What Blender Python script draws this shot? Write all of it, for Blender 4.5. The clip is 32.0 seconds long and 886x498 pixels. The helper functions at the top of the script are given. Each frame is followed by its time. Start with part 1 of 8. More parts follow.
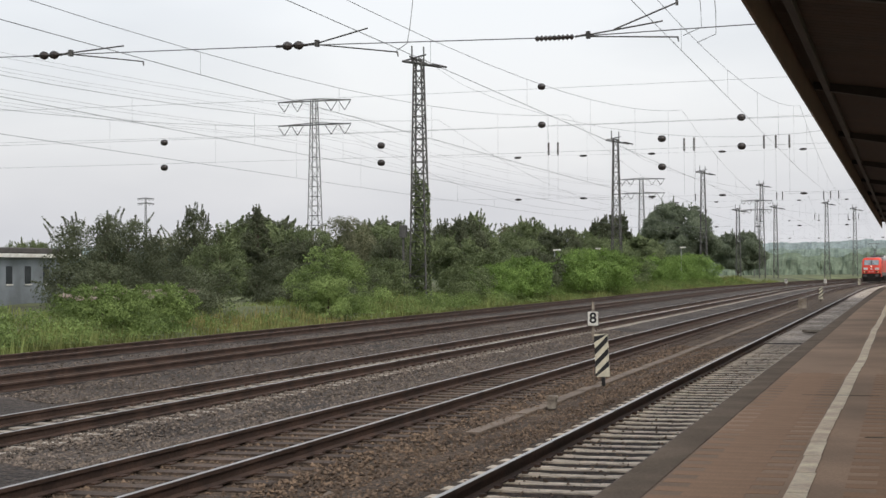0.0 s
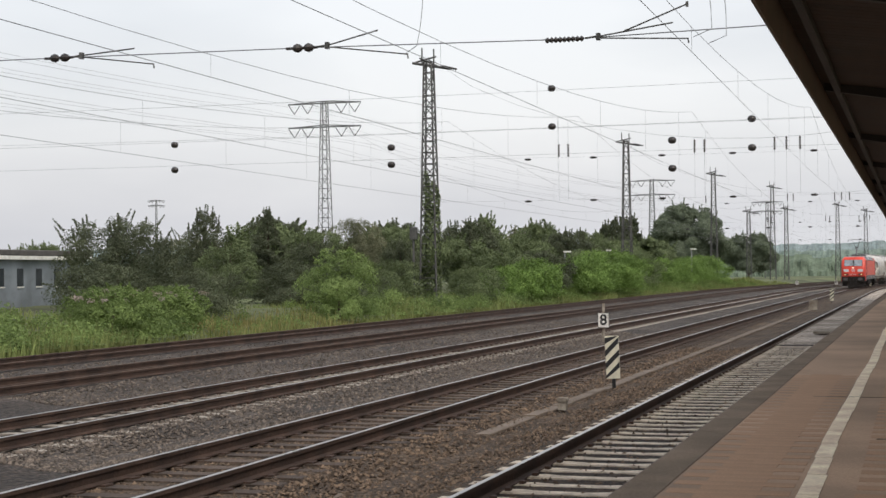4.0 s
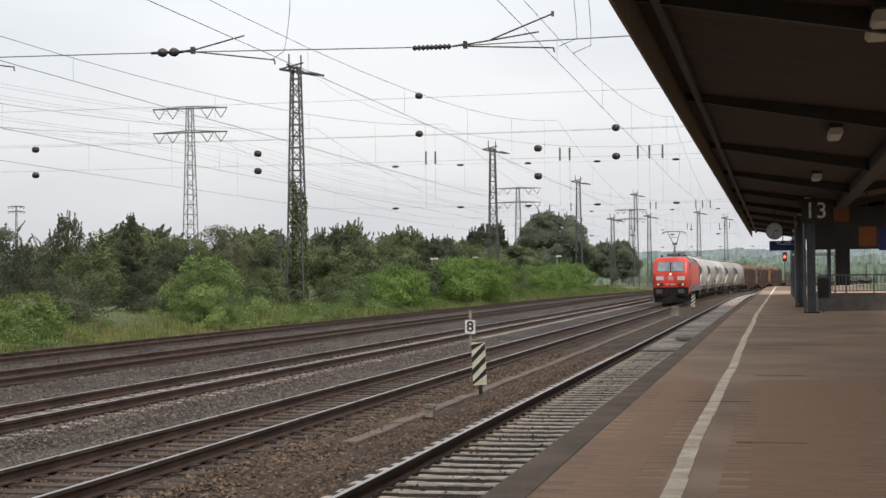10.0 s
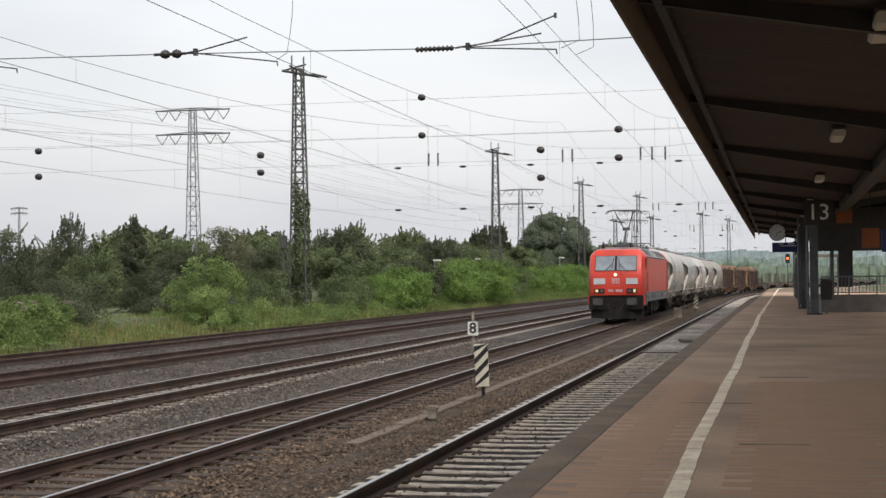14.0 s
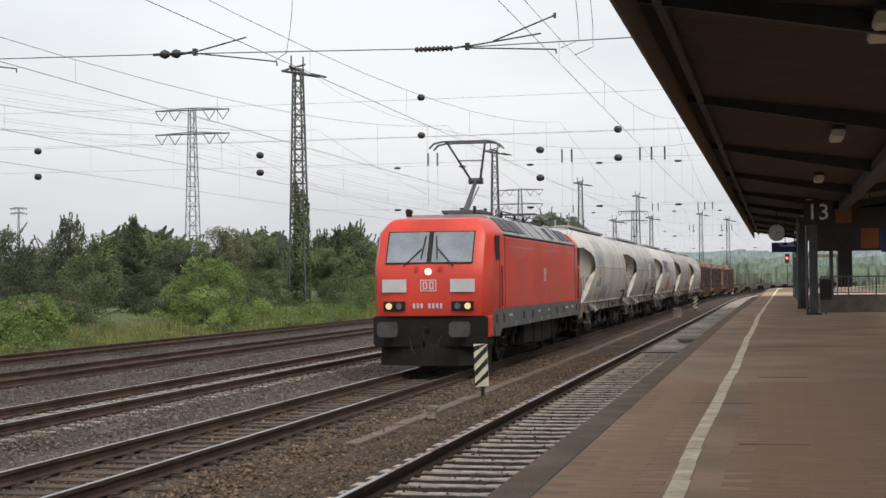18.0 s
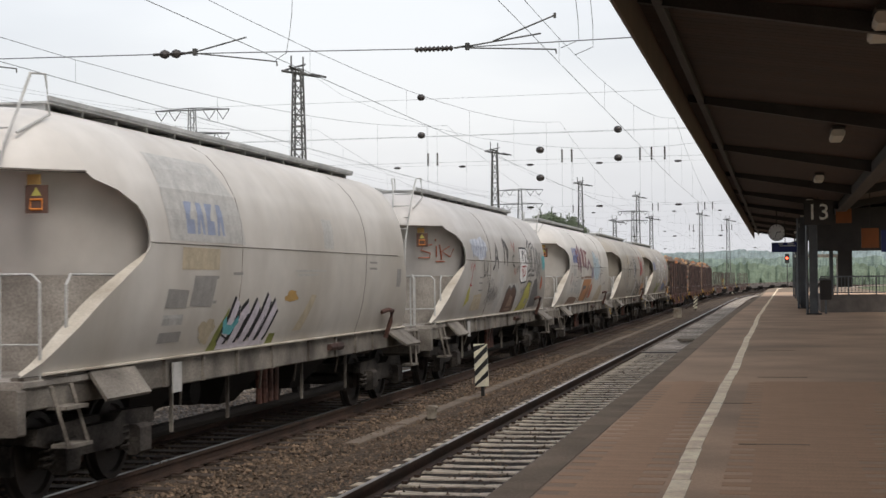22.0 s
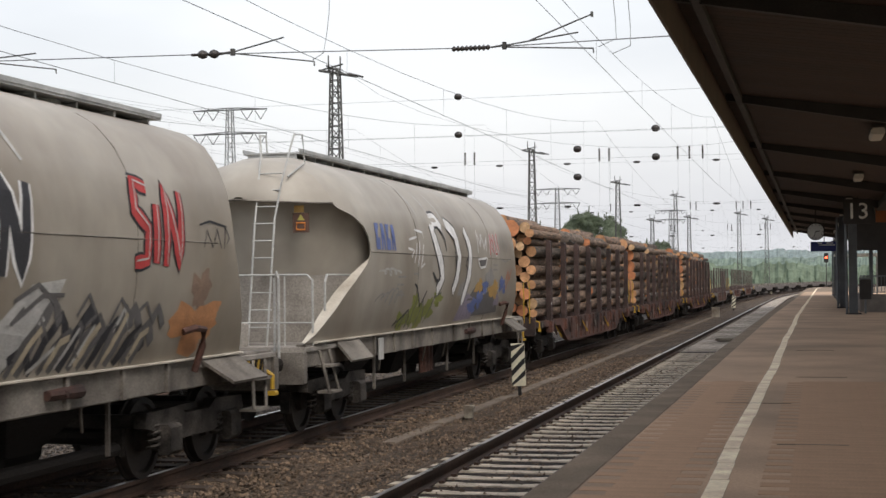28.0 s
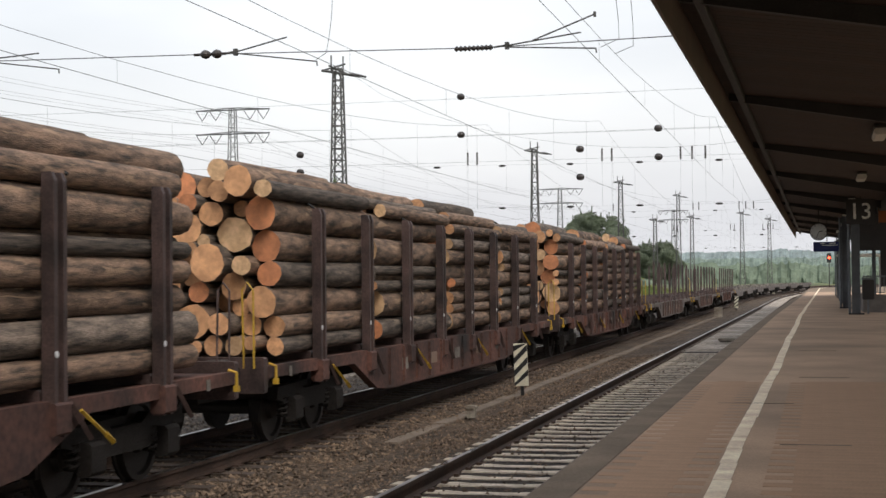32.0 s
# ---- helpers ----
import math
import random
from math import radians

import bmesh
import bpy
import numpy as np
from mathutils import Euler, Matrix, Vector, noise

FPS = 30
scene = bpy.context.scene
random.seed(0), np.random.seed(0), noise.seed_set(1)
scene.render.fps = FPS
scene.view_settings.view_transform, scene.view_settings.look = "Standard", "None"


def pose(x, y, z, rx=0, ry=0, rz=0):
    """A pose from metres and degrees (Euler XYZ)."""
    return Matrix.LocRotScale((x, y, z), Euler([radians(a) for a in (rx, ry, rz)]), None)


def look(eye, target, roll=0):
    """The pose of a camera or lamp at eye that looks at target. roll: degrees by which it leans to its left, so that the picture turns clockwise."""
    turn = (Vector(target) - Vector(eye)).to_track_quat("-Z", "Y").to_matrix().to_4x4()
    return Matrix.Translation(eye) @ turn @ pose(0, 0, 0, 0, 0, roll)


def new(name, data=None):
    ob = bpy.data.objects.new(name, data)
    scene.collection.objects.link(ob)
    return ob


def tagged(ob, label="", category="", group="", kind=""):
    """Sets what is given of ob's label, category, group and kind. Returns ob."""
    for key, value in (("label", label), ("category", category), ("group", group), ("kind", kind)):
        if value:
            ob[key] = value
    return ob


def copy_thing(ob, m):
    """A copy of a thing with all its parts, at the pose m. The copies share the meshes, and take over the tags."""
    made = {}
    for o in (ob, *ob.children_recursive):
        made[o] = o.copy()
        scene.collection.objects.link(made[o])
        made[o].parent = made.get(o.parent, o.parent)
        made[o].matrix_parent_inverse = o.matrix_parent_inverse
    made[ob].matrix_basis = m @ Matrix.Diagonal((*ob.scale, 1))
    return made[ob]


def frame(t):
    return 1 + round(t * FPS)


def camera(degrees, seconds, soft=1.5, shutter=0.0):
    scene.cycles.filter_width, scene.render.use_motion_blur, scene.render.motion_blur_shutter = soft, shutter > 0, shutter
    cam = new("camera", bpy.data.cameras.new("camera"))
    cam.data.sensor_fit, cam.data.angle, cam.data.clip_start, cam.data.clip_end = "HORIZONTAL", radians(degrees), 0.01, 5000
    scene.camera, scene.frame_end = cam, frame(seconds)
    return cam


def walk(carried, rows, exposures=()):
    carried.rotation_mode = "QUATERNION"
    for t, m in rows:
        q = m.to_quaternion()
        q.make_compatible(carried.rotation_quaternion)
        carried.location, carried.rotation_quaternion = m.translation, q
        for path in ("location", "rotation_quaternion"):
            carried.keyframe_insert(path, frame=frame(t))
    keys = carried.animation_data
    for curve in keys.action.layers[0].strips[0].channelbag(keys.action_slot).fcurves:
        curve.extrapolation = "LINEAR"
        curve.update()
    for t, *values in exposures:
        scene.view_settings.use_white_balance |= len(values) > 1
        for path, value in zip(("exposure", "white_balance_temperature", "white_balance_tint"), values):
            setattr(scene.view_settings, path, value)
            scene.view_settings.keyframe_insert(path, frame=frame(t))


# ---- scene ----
cam = camera(32.59, 32.0, soft=1.5, shutter=0.12)
EYE = (0.0, 0.0, 2.2)


def aim(yaw, pitch, roll):
    """Camera pose at the fixed stand: yaw to the left of the tracks, pitch up, roll."""
    return Matrix.Translation(EYE) @ pose(0, 0, 0, 90 + pitch, 0, yaw) @ pose(0, 0, 0, 0, 0, roll)


# seconds, yaw, pitch, roll of the hand-held camera
PANS = [
    (0, 16.98, 0.85, -0.48),
    (0.5, 17.04, 0.82, -0.47),
    (1, 16.98, 0.78, -0.46),
    (1.5, 16.95, 0.75, -0.48),
    (2, 16.92, 0.78, -0.47),
    (2.5, 16.92, 0.78, -0.47),
    (3, 17.03, 0.82, -0.51),
    (3.5, 17.72, 0.90, -0.52),
    (5.5, 15.46, 1.06, -0.67),
    (6, 15.52, 1.05, -0.65),
    (6.5, 15.60, 1.08, -0.59),
    (7, 15.61, 1.10, -0.60),
    (7.5, 15.46, 1.11, -0.49),
    (8, 13.67, 1.12, -0.56),
    (8.5, 12.59, 1.07, -0.58),
    (9, 12.45, 1.10, -0.59),
    (9.5, 12.39, 1.13, -0.58),
    (10, 12.35, 1.14, -0.58),
    (10.5, 12.48, 1.17, -0.60),
    (11, 12.55, 1.17, -0.60),
    (11.5, 12.55, 1.17, -0.60),
    (12, 12.52, 1.17, -0.58),
    (12.5, 12.48, 1.20, -0.58),
    (14, 12.45, 1.20, -0.58),
    (16.5, 12.43, 1.20, -0.58),
    (25.5, 12.43, 1.20, -0.58),
    (27.5, 13.34, 1.18, -0.59),
    (28, 13.83, 1.19, -0.57),
    (28.5, 14.02, 1.16, -0.55),
    (29, 14.20, 1.19, -0.55),
    (29.5, 14.11, 1.19, -0.57),
    (30, 14.07, 1.20, -0.54),
    (30.5, 14.11, 1.22, -0.54),
    (31, 14.07, 1.22, -0.52),
    (31.5, 13.99, 1.22, -0.54),
    (32, 13.93, 1.19, -0.54),
]
walk(cam, [(t, aim(y, p, r)) for t, y, p, r in PANS],
     ((0, -0.02), (7, -0.02), (10, 0.0), (18, 0.0), (22, 0.02), (25, 0.05), (28, 0.10), (32, 0.12)))

# ---- light: overcast daylight ----
SUN_AZ, SUN_EL = radians(140), radians(50)
world = bpy.data.worlds.new("overcast_sky")
scene.world = world
world.use_nodes = True
wn, wl = world.node_tree.nodes, world.node_tree.links
wn.clear()
w_sky = wn.new("ShaderNodeTexSky")
w_sky.sky_type, w_sky.sun_disc = "NISHITA", False
w_sky.sun_elevation, w_sky.sun_rotation = SUN_EL, SUN_AZ
w_sky.dust_density, w_sky.air_density = 6.0, 1.5
w_bg1 = wn.new("ShaderNodeBackground")
w_bg1.inputs["Strength"].default_value = 0.05
wl.new(w_sky.outputs[0], w_bg1.inputs["Color"])
w_co = wn.new("ShaderNodeTexCoord")
w_map = wn.new("ShaderNodeMapping")
w_map.inputs["Scale"].default_value = (1.2, 1.2, 4.0)
wl.new(w_co.outputs["Generated"], w_map.inputs["Vector"])
w_noise = wn.new("ShaderNodeTexNoise")
w_noise.inputs["Scale"].default_value, w_noise.inputs["Detail"].default_value = 1.6, 5.0
wl.new(w_map.outputs[0], w_noise.inputs["Vector"])
w_ramp = wn.new("ShaderNodeValToRGB")
w_ramp.color_ramp.elements[0].position, w_ramp.color_ramp.elements[1].position = 0.35, 0.65
w_ramp.color_ramp.elements[0].color = (0.732, 0.745, 0.80, 1)
w_ramp.color_ramp.elements[1].color = (0.966, 0.968, 1.0, 1)
wl.new(w_noise.outputs["Fac"], w_ramp.inputs["Fac"])
w_bg2 = wn.new("ShaderNodeBackground")
w_bg2.inputs["Strength"].default_value = 0.835
wl.new(w_ramp.outputs[0], w_bg2.inputs["Color"])
w_add = wn.new("ShaderNodeAddShader")
wl.new(w_bg1.outputs[0], w_add.inputs[0])
wl.new(w_bg2.outputs[0], w_add.inputs[1])
w_out = wn.new("ShaderNodeOutputWorld")
wl.new(w_add.outputs[0], w_out.inputs["Surface"])

sun_data = bpy.data.lights.new("sun", "SUN")
sun_data.energy, sun_data.angle, sun_data.color = 1.45, radians(25), (1.0, 0.955, 0.915)
sun_ob = new("sun", sun_data)
sun_dir = Vector((math.sin(SUN_AZ) * math.cos(SUN_EL), math.cos(SUN_AZ) * math.cos(SUN_EL), math.sin(SUN_EL)))
sun_ob.matrix_world = look(sun_dir * 50, (0, 0, 0))


# ---- materials ----
def material(name, base, rough=0.7, metal=0.0, var=0.25, scale=3.0, fine=40.0, bump=0.15, tint=None, spec=0.4, emit=None,
             island=0.0, streak=0.0, coat=0.0):
    """Procedural surface: base colour varied at two scales, grain bump, optional second tint in stains."""
    m = bpy.data.materials.new(name)
    m.use_nodes = True
    n, l = m.node_tree.nodes, m.node_tree.links
    b = n["Principled BSDF"]
    b.inputs["Roughness"].default_value, b.inputs["Metallic"].default_value = rough, metal
    b.inputs["Specular IOR Level"].default_value = spec
    b.inputs["Coat Weight"].default_value = coat
    co = n.new("ShaderNodeTexCoord")
    big = n.new("ShaderNodeTexNoise")
    big.inputs["Scale"].default_value, big.inputs["Detail"].default_value = scale, 5.0
    vec = co.outputs["Object"]
    if streak:
        mp = n.new("ShaderNodeMapping")
        mp.inputs["Scale"].default_value = (1, 1, streak)
        l.new(vec, mp.inputs["Vector"])
        vec = mp.outputs[0]
    l.new(vec, big.inputs["Vector"])
    small = n.new("ShaderNodeTexNoise")
    small.inputs["Scale"].default_value, small.inputs["Detail"].default_value = fine, 4.0
    l.new(co.outputs["Object"], small.inputs["Vector"])
    ramp = n.new("ShaderNodeValToRGB")
    t = tint or base
    ramp.color_ramp.elements[0].position, ramp.color_ramp.elements[1].position = 0.32, 0.68
    ramp.color_ramp.elements[0].color = (*[c * (1 - var) for c in t], 1)
    ramp.color_ramp.elements[1].color = (*[min(1, c * (1 + var)) for c in base], 1)
    l.new(big.outputs["Fac"], ramp.inputs["Fac"])
    mul = n.new("ShaderNodeMix")
    mul.data_type, mul.blend_type = "RGBA", "MULTIPLY"
    mul.inputs["Factor"].default_value = 1.0
    r2 = n.new("ShaderNodeMapRange")
    r2.inputs["From Min"].default_value, r2.inputs["From Max"].default_value = 0.3, 0.7
    r2.inputs["To Min"].default_value, r2.inputs["To Max"].default_value = 1 - var * 0.8, 1 + var * 0.8
    l.new(small.outputs["Fac"], r2.inputs["Value"])
    l.new(ramp.outputs[0], mul.inputs["A"])
    l.new(r2.outputs[0], mul.inputs["B"])
    out = mul.outputs["Result"]
    if island:
        info = n.new("ShaderNodeObjectInfo")
        geo = n.new("ShaderNodeNewGeometry")
        addr = n.new("ShaderNodeMath")
        addr.operation = "ADD"
        l.new(info.outputs["Random"], addr.inputs[0])
        l.new(geo.outputs["Random Per Island"], addr.inputs[1])
        fr = n.new("ShaderNodeMath")
        fr.operation = "FRACT"
        l.new(addr.outputs[0], fr.inputs[0])
        mr = n.new("ShaderNodeMapRange")
        mr.inputs["To Min"].default_value, mr.inputs["To Max"].default_value = 1 - island, 1 + island
        l.new(fr.outputs[0], mr.inputs["Value"])
        m2 = n.new("ShaderNodeMix")
        m2.data_type, m2.blend_type = "RGBA", "MULTIPLY"
        m2.inputs["Factor"].default_value = 1.0
        l.new(out, m2.inputs["A"])
        l.new(mr.outputs[0], m2.inputs["B"])
        out = m2.outputs["Result"]
    l.new(out, b.inputs["Base Color"])
    rr = n.new("ShaderNodeMapRange")
    rr.inputs["To Min"].default_value, rr.inputs["To Max"].default_value = max(0.03, rough - 0.12), min(1, rough + 0.12)
    l.new(big.outputs["Fac"], rr.inputs["Value"])
    l.new(rr.outputs[0], b.inputs["Roughness"])
    if bump:
        bp = n.new("ShaderNodeBump")
        bp.inputs["Strength"].default_value, bp.inputs["Distance"].default_value = bump, 0.02
        l.new(small.outputs["Fac"], bp.inputs["Height"])
        l.new(bp.outputs[0], b.inputs["Normal"])
    if emit:
        b.inputs["Emission Color"].default_value = (*emit[:3], 1)
        b.inputs["Emission Strength"].default_value = emit[3]
    return m


def stone_bed(name, base, other, cell, bump=1.0):
    """Loose stones: voronoi cells of varied grey and brown with deep gaps, the shade in them put into the colour, and
    wide dusty stains.
    """
    m = material(name, base, 0.95, var=0.3, scale=0.35, fine=8, bump=0.0, tint=other)
    n, l = m.node_tree.nodes, m.node_tree.links
    b = n["Principled BSDF"]
    co = [x for x in n if x.bl_idname == "ShaderNodeTexCoord"][0]
    vo = n.new("ShaderNodeTexVoronoi")
    vo.inputs["Scale"].default_value = 1 / cell
    l.new(co.outputs["Object"], vo.inputs["Vector"])
    old = b.inputs["Base Color"].links[0].from_socket
    hsv = n.new("ShaderNodeSeparateColor")
    l.new(vo.outputs["Color"], hsv.inputs[0])
    mr = n.new("ShaderNodeMapRange")
    mr.inputs["To Min"].default_value, mr.inputs["To Max"].default_value = 0.45, 1.6
    l.new(hsv.outputs[0], mr.inputs["Value"])
    # Colour darkens away from cell centres as painted shade between stones.
    gap_shade = n.new("ShaderNodeMapRange")
    gap_shade.inputs["From Min"].default_value, gap_shade.inputs["From Max"].default_value = 0.25, 0.75
    gap_shade.inputs["To Min"].default_value, gap_shade.inputs["To Max"].default_value = 1.0, 0.45
    l.new(vo.outputs["Distance"], gap_shade.inputs["Value"])
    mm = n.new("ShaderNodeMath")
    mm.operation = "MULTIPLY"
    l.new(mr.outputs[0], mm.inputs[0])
    l.new(gap_shade.outputs[0], mm.inputs[1])
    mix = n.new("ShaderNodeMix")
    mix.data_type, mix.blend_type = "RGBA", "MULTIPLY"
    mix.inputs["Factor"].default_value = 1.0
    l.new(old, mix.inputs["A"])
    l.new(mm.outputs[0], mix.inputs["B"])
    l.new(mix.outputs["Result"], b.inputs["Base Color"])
    bp = n.new("ShaderNodeBump")
    bp.inputs["Strength"].default_value, bp.inputs["Distance"].default_value = bump, 0.04
    bp.invert = True
    l.new(vo.outputs["Distance"], bp.inputs["Height"])
    l.new(bp.outputs[0], b.inputs["Normal"])
    return m


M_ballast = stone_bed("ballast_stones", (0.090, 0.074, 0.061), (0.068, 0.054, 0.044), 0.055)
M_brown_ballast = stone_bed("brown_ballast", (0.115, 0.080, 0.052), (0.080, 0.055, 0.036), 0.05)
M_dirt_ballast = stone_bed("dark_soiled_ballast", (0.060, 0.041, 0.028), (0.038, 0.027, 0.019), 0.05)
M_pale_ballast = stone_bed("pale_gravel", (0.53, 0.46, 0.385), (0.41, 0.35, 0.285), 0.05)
M_earth = material("earth", (0.10, 0.12, 0.05), 1.0, var=0.4, scale=0.08, fine=3, bump=0.4, tint=(0.07, 0.075, 0.035))
M_rail = material("rusty_rail", (0.065, 0.040, 0.029), 0.75, 0.2, var=0.4, scale=2, fine=30, bump=0.2)
M_railtop = material("polished_rail_head", (0.42, 0.40, 0.385), 0.30, 1.0, var=0.15, scale=1.0, fine=20, bump=0.05)
M_railrust = material("dull_rail_head", (0.15, 0.10, 0.07), 0.6, 0.4, var=0.25, scale=1.0, fine=20, bump=0.05)
M_concrete_sl = material("sleeper_concrete", (0.60, 0.52, 0.415), 0.9, var=0.2, scale=5, fine=30, bump=0.25, tint=(0.42, 0.345, 0.26), island=0.12)
M_wood_sl = material("sleeper_wood", (0.075, 0.055, 0.042), 0.9, var=0.4, scale=3, fine=25, bump=0.4, island=0.3)
M_paver = material("platform_pavers", (0.425, 0.292, 0.198), 0.9, var=0.16, scale=0.45, fine=60, bump=0.12, tint=(0.345, 0.248, 0.176), island=0.02, spec=0.15)
M_slab = material("platform_slab", (0.47, 0.287, 0.178), 0.9, var=0.16, scale=0.45, fine=60, bump=0.12, tint=(0.36, 0.245, 0.163), island=0.03, spec=0.15)
M_coping = material("platform_coping", (0.205, 0.158, 0.115), 0.95, spec=0.1, var=0.25, scale=1.2, fine=60, bump=0.25)
M_whiteline = material("worn_white_paint", (0.95, 0.77, 0.58), 0.95, spec=0.08, var=0.16, scale=2.5, fine=40, bump=0.15, tint=(0.86, 0.68, 0.50))
M_plat_wall = material("platform_wall", (0.22, 0.20, 0.18), 0.95, var=0.3, scale=1, fine=25)
M_canopy_wood = material("dark_canopy_boards", (0.042, 0.025, 0.018), 0.75, var=0.3, scale=2, fine=20, bump=0.2, island=0.15)
M_canopy_beam = material("dark_painted_steel", (0.032, 0.028, 0.027), 0.6, 0.1, var=0.25, scale=2)
M_fascia = material("brown_fascia", (0.15, 0.112, 0.09), 0.7, var=0.2, scale=1.5, fine=30)
M_roofing = material("roofing_felt", (0.09, 0.085, 0.08), 0.95, var=0.2)
M_column = material("grey_steel_column", (0.115, 0.125, 0.135), 0.5, 0.1, var=0.2, scale=2)
M_mast = material("lattice_steel", (0.095, 0.095, 0.09), 0.7, 0.3, var=0.35, scale=2, fine=15)
M_pylon = material("pylon_steel", (0.17, 0.175, 0.175), 0.6, 0.3, var=0.2, scale=1)
M_wire = material("overhead_wire", (0.16, 0.165, 0.17), 0.5, 0.6, var=0.15)
M_insul = material("insulator_glaze", (0.035, 0.03, 0.028), 0.25, var=0.2)
M_white = material("white_sign_paint", (0.72, 0.72, 0.68), 0.6, var=0.1, scale=5, tint=(0.62, 0.60, 0.54))
M_black = material("black_paint", (0.018, 0.018, 0.018), 0.5, var=0.3)
M_cream = material("cream_reflector", (0.66, 0.62, 0.48), 0.6, var=0.12, scale=6)
M_con_block = material("weathered_concrete", (0.30, 0.27, 0.22), 0.95, var=0.25, scale=3, fine=30, bump=0.3, tint=(0.19, 0.15, 0.115))
M_concrete_old = material("soiled_sleeper_concrete", (0.34, 0.31, 0.265), 0.9, var=0.25, scale=4, fine=30, bump=0.25, tint=(0.23, 0.20, 0.165), island=0.12)
M_duct = material("stained_duct_lid", (0.165, 0.13, 0.10), 0.95, var=0.25, scale=2, fine=30, bump=0.3)


# ---- mesh helpers ----
class Shape:
    """Collects verts and faces; every call adds one closed piece."""

    def __init__(self):
        self.v, self.f, self.m = [], [], []

    def add(self, verts, faces, mat=0):
        k = len(self.v)
        self.v += [tuple(p) for p in verts]
        self.f += [tuple(i + k for i in q) for q in faces]
        self.m += [mat] * len(faces)
        return self

    def box(self, x0, y0, z0, x1, y1, z1, mat=0, bevel=0.0):
        b = min(bevel, abs(x1 - x0) * 0.45, abs(z1 - z0) * 0.45)
        if b > 0:
            ring = [(x0 + b, z0), (x1 - b, z0), (x1, z0 + b), (x1, z1 - b), (x1 - b, z1), (x0 + b, z1), (x0, z1 - b), (x0, z0 + b)]
            return self.loft([[(x, y, z) for x, z in ring] for y in (y0, y1)], mat=mat)
        v = [(x, y, z) for z in (z0, z1) for y in (y0, y1) for x in (x0, x1)]
        return self.add(v, [(0, 2, 3, 1), (4, 5, 7, 6), (0, 1, 5, 4), (2, 6, 7, 3), (0, 4, 6, 2), (1, 3, 7, 5)], mat)

    def loft(self, rings, closed=True, caps=True, mat=0):
        n = len(rings[0])
        v = [p for r in rings for p in r]
        f = []
        for i in range(len(rings) - 1):
            for j in range(n if closed else n - 1):
                a, b = i * n + j, i * n + (j + 1) % n
                f.append((a, b, b + n, a + n))
        if caps and closed:
            f.append(tuple(reversed(range(n))))
            f.append(tuple(range((len(rings) - 1) * n, len(rings) * n)))
        return self.add(v, f, mat)

    def tube(self, pts, r, n=6, mat=0, closed=False):
        pts = [Vector(p) for p in pts]
        rings = []
        for i, p in enumerate(pts):
            d = (pts[min(i + 1, len(pts) - 1)] - pts[max(i - 1, 0)]).normalized()
            up = Vector((0, 0, 1)) if abs(d.z) < 0.9 else Vector((1, 0, 0))
            a = d.cross(up).normalized()
            b = a.cross(d)
            rr = r[i] if isinstance(r, (list, tuple)) else r
            rings.append([p + (a * math.cos(2 * math.pi * k / n) + b * math.sin(2 * math.pi * k / n)) * rr for k in range(n)])
        return self.loft(rings, mat=mat)

    def bar(self, p, q, w, h=None, mat=0):
        """Square bar from p to q."""
        return self.tube([p, q], [w * 0.707] * 2, 4, mat)

    def disc(self, c, axis, r, w, n=20, mat=0, prof=None):
        """Turned body about axis 'x', 'y' or 'z' through c; prof: (offset, radius) rows."""
        prof = prof or [(-w / 2, r), (w / 2, r)]
        rings = []
        for o, rr in prof:
            ring = []
            for k in range(n):
                a = 2 * math.pi * k / n
                s, t = rr * math.cos(a), rr * math.sin(a)
                ring.append({"x": (c[0] + o, c[1] + s, c[2] + t), "y": (c[0] + s, c[1] + o, c[2] + t), "z": (c[0] + s, c[1] + t, c[2] + o)}[axis])
            rings.append(ring)
        return self.loft(rings, mat=mat)

    def mesh(self, name, mats, smooth=False):
        me = bpy.data.meshes.new(name)
        me.from_pydata(self.v, [], self.f)
        for m in mats:
            me.materials.append(m)
        if len(mats) > 1:
            me.polygons.foreach_set("material_index", self.m)
        bm = bmesh.new()
        bm.from_mesh(me)
        bmesh.ops.recalc_face_normals(bm, faces=bm.faces)
        bm.to_mesh(me)
        bm.free()
        if smooth:
            me.polygons.foreach_set("use_smooth", [True] * len(me.polygons))
            me.set_sharp_from_angle(angle=radians(smooth if smooth > 1 else 35))
        return me


def part(name, shape, mats, parent=None, label="", smooth=False, loc=None, kind=""):
    """Links a Shape (or a ready mesh) as one mesh object under parent."""
    mats = mats if isinstance(mats, (list, tuple)) else [mats]
    me = shape.mesh(name, mats, smooth) if isinstance(shape, Shape) else shape
    ob = new(name, me)
    if parent:
        ob.parent = parent
    if loc:
        ob.location = loc
    return tagged(ob, label, kind=kind)


def empty(name, m=None, label="", category="", group="", kind=""):
    ob = new(name)
    ob.empty_display_size = 0.2
    if m is not None:
        ob.matrix_basis = m
    return tagged(ob, label, category, group, kind)


def letters(text, size, mat, name="lettering", bold=0.0):
    """Flat mesh of letters in the xz plane, centred, facing -y."""
    cu = bpy.data.curves.new(name, "FONT")
    cu.body, cu.size, cu.align_x, cu.align_y, cu.offset = text, size, "CENTER", "CENTER", bold
    cu.resolution_u = 3
    ob = bpy.data.objects.new(name, cu)
    scene.collection.objects.link(ob)
    me = bpy.data.meshes.new_from_object(ob.evaluated_get(bpy.context.evaluated_depsgraph_get()))
    bpy.data.objects.remove(ob)
    for v in me.vertices:
        v.co = (v.co.x, 0.0, v.co.y)
    me.materials.clear()
    me.materials.append(mat)
    return me


# ---- the line: straight, then a wide curve to the right ----
BEND, RADIUS = 150.0, 1250.0
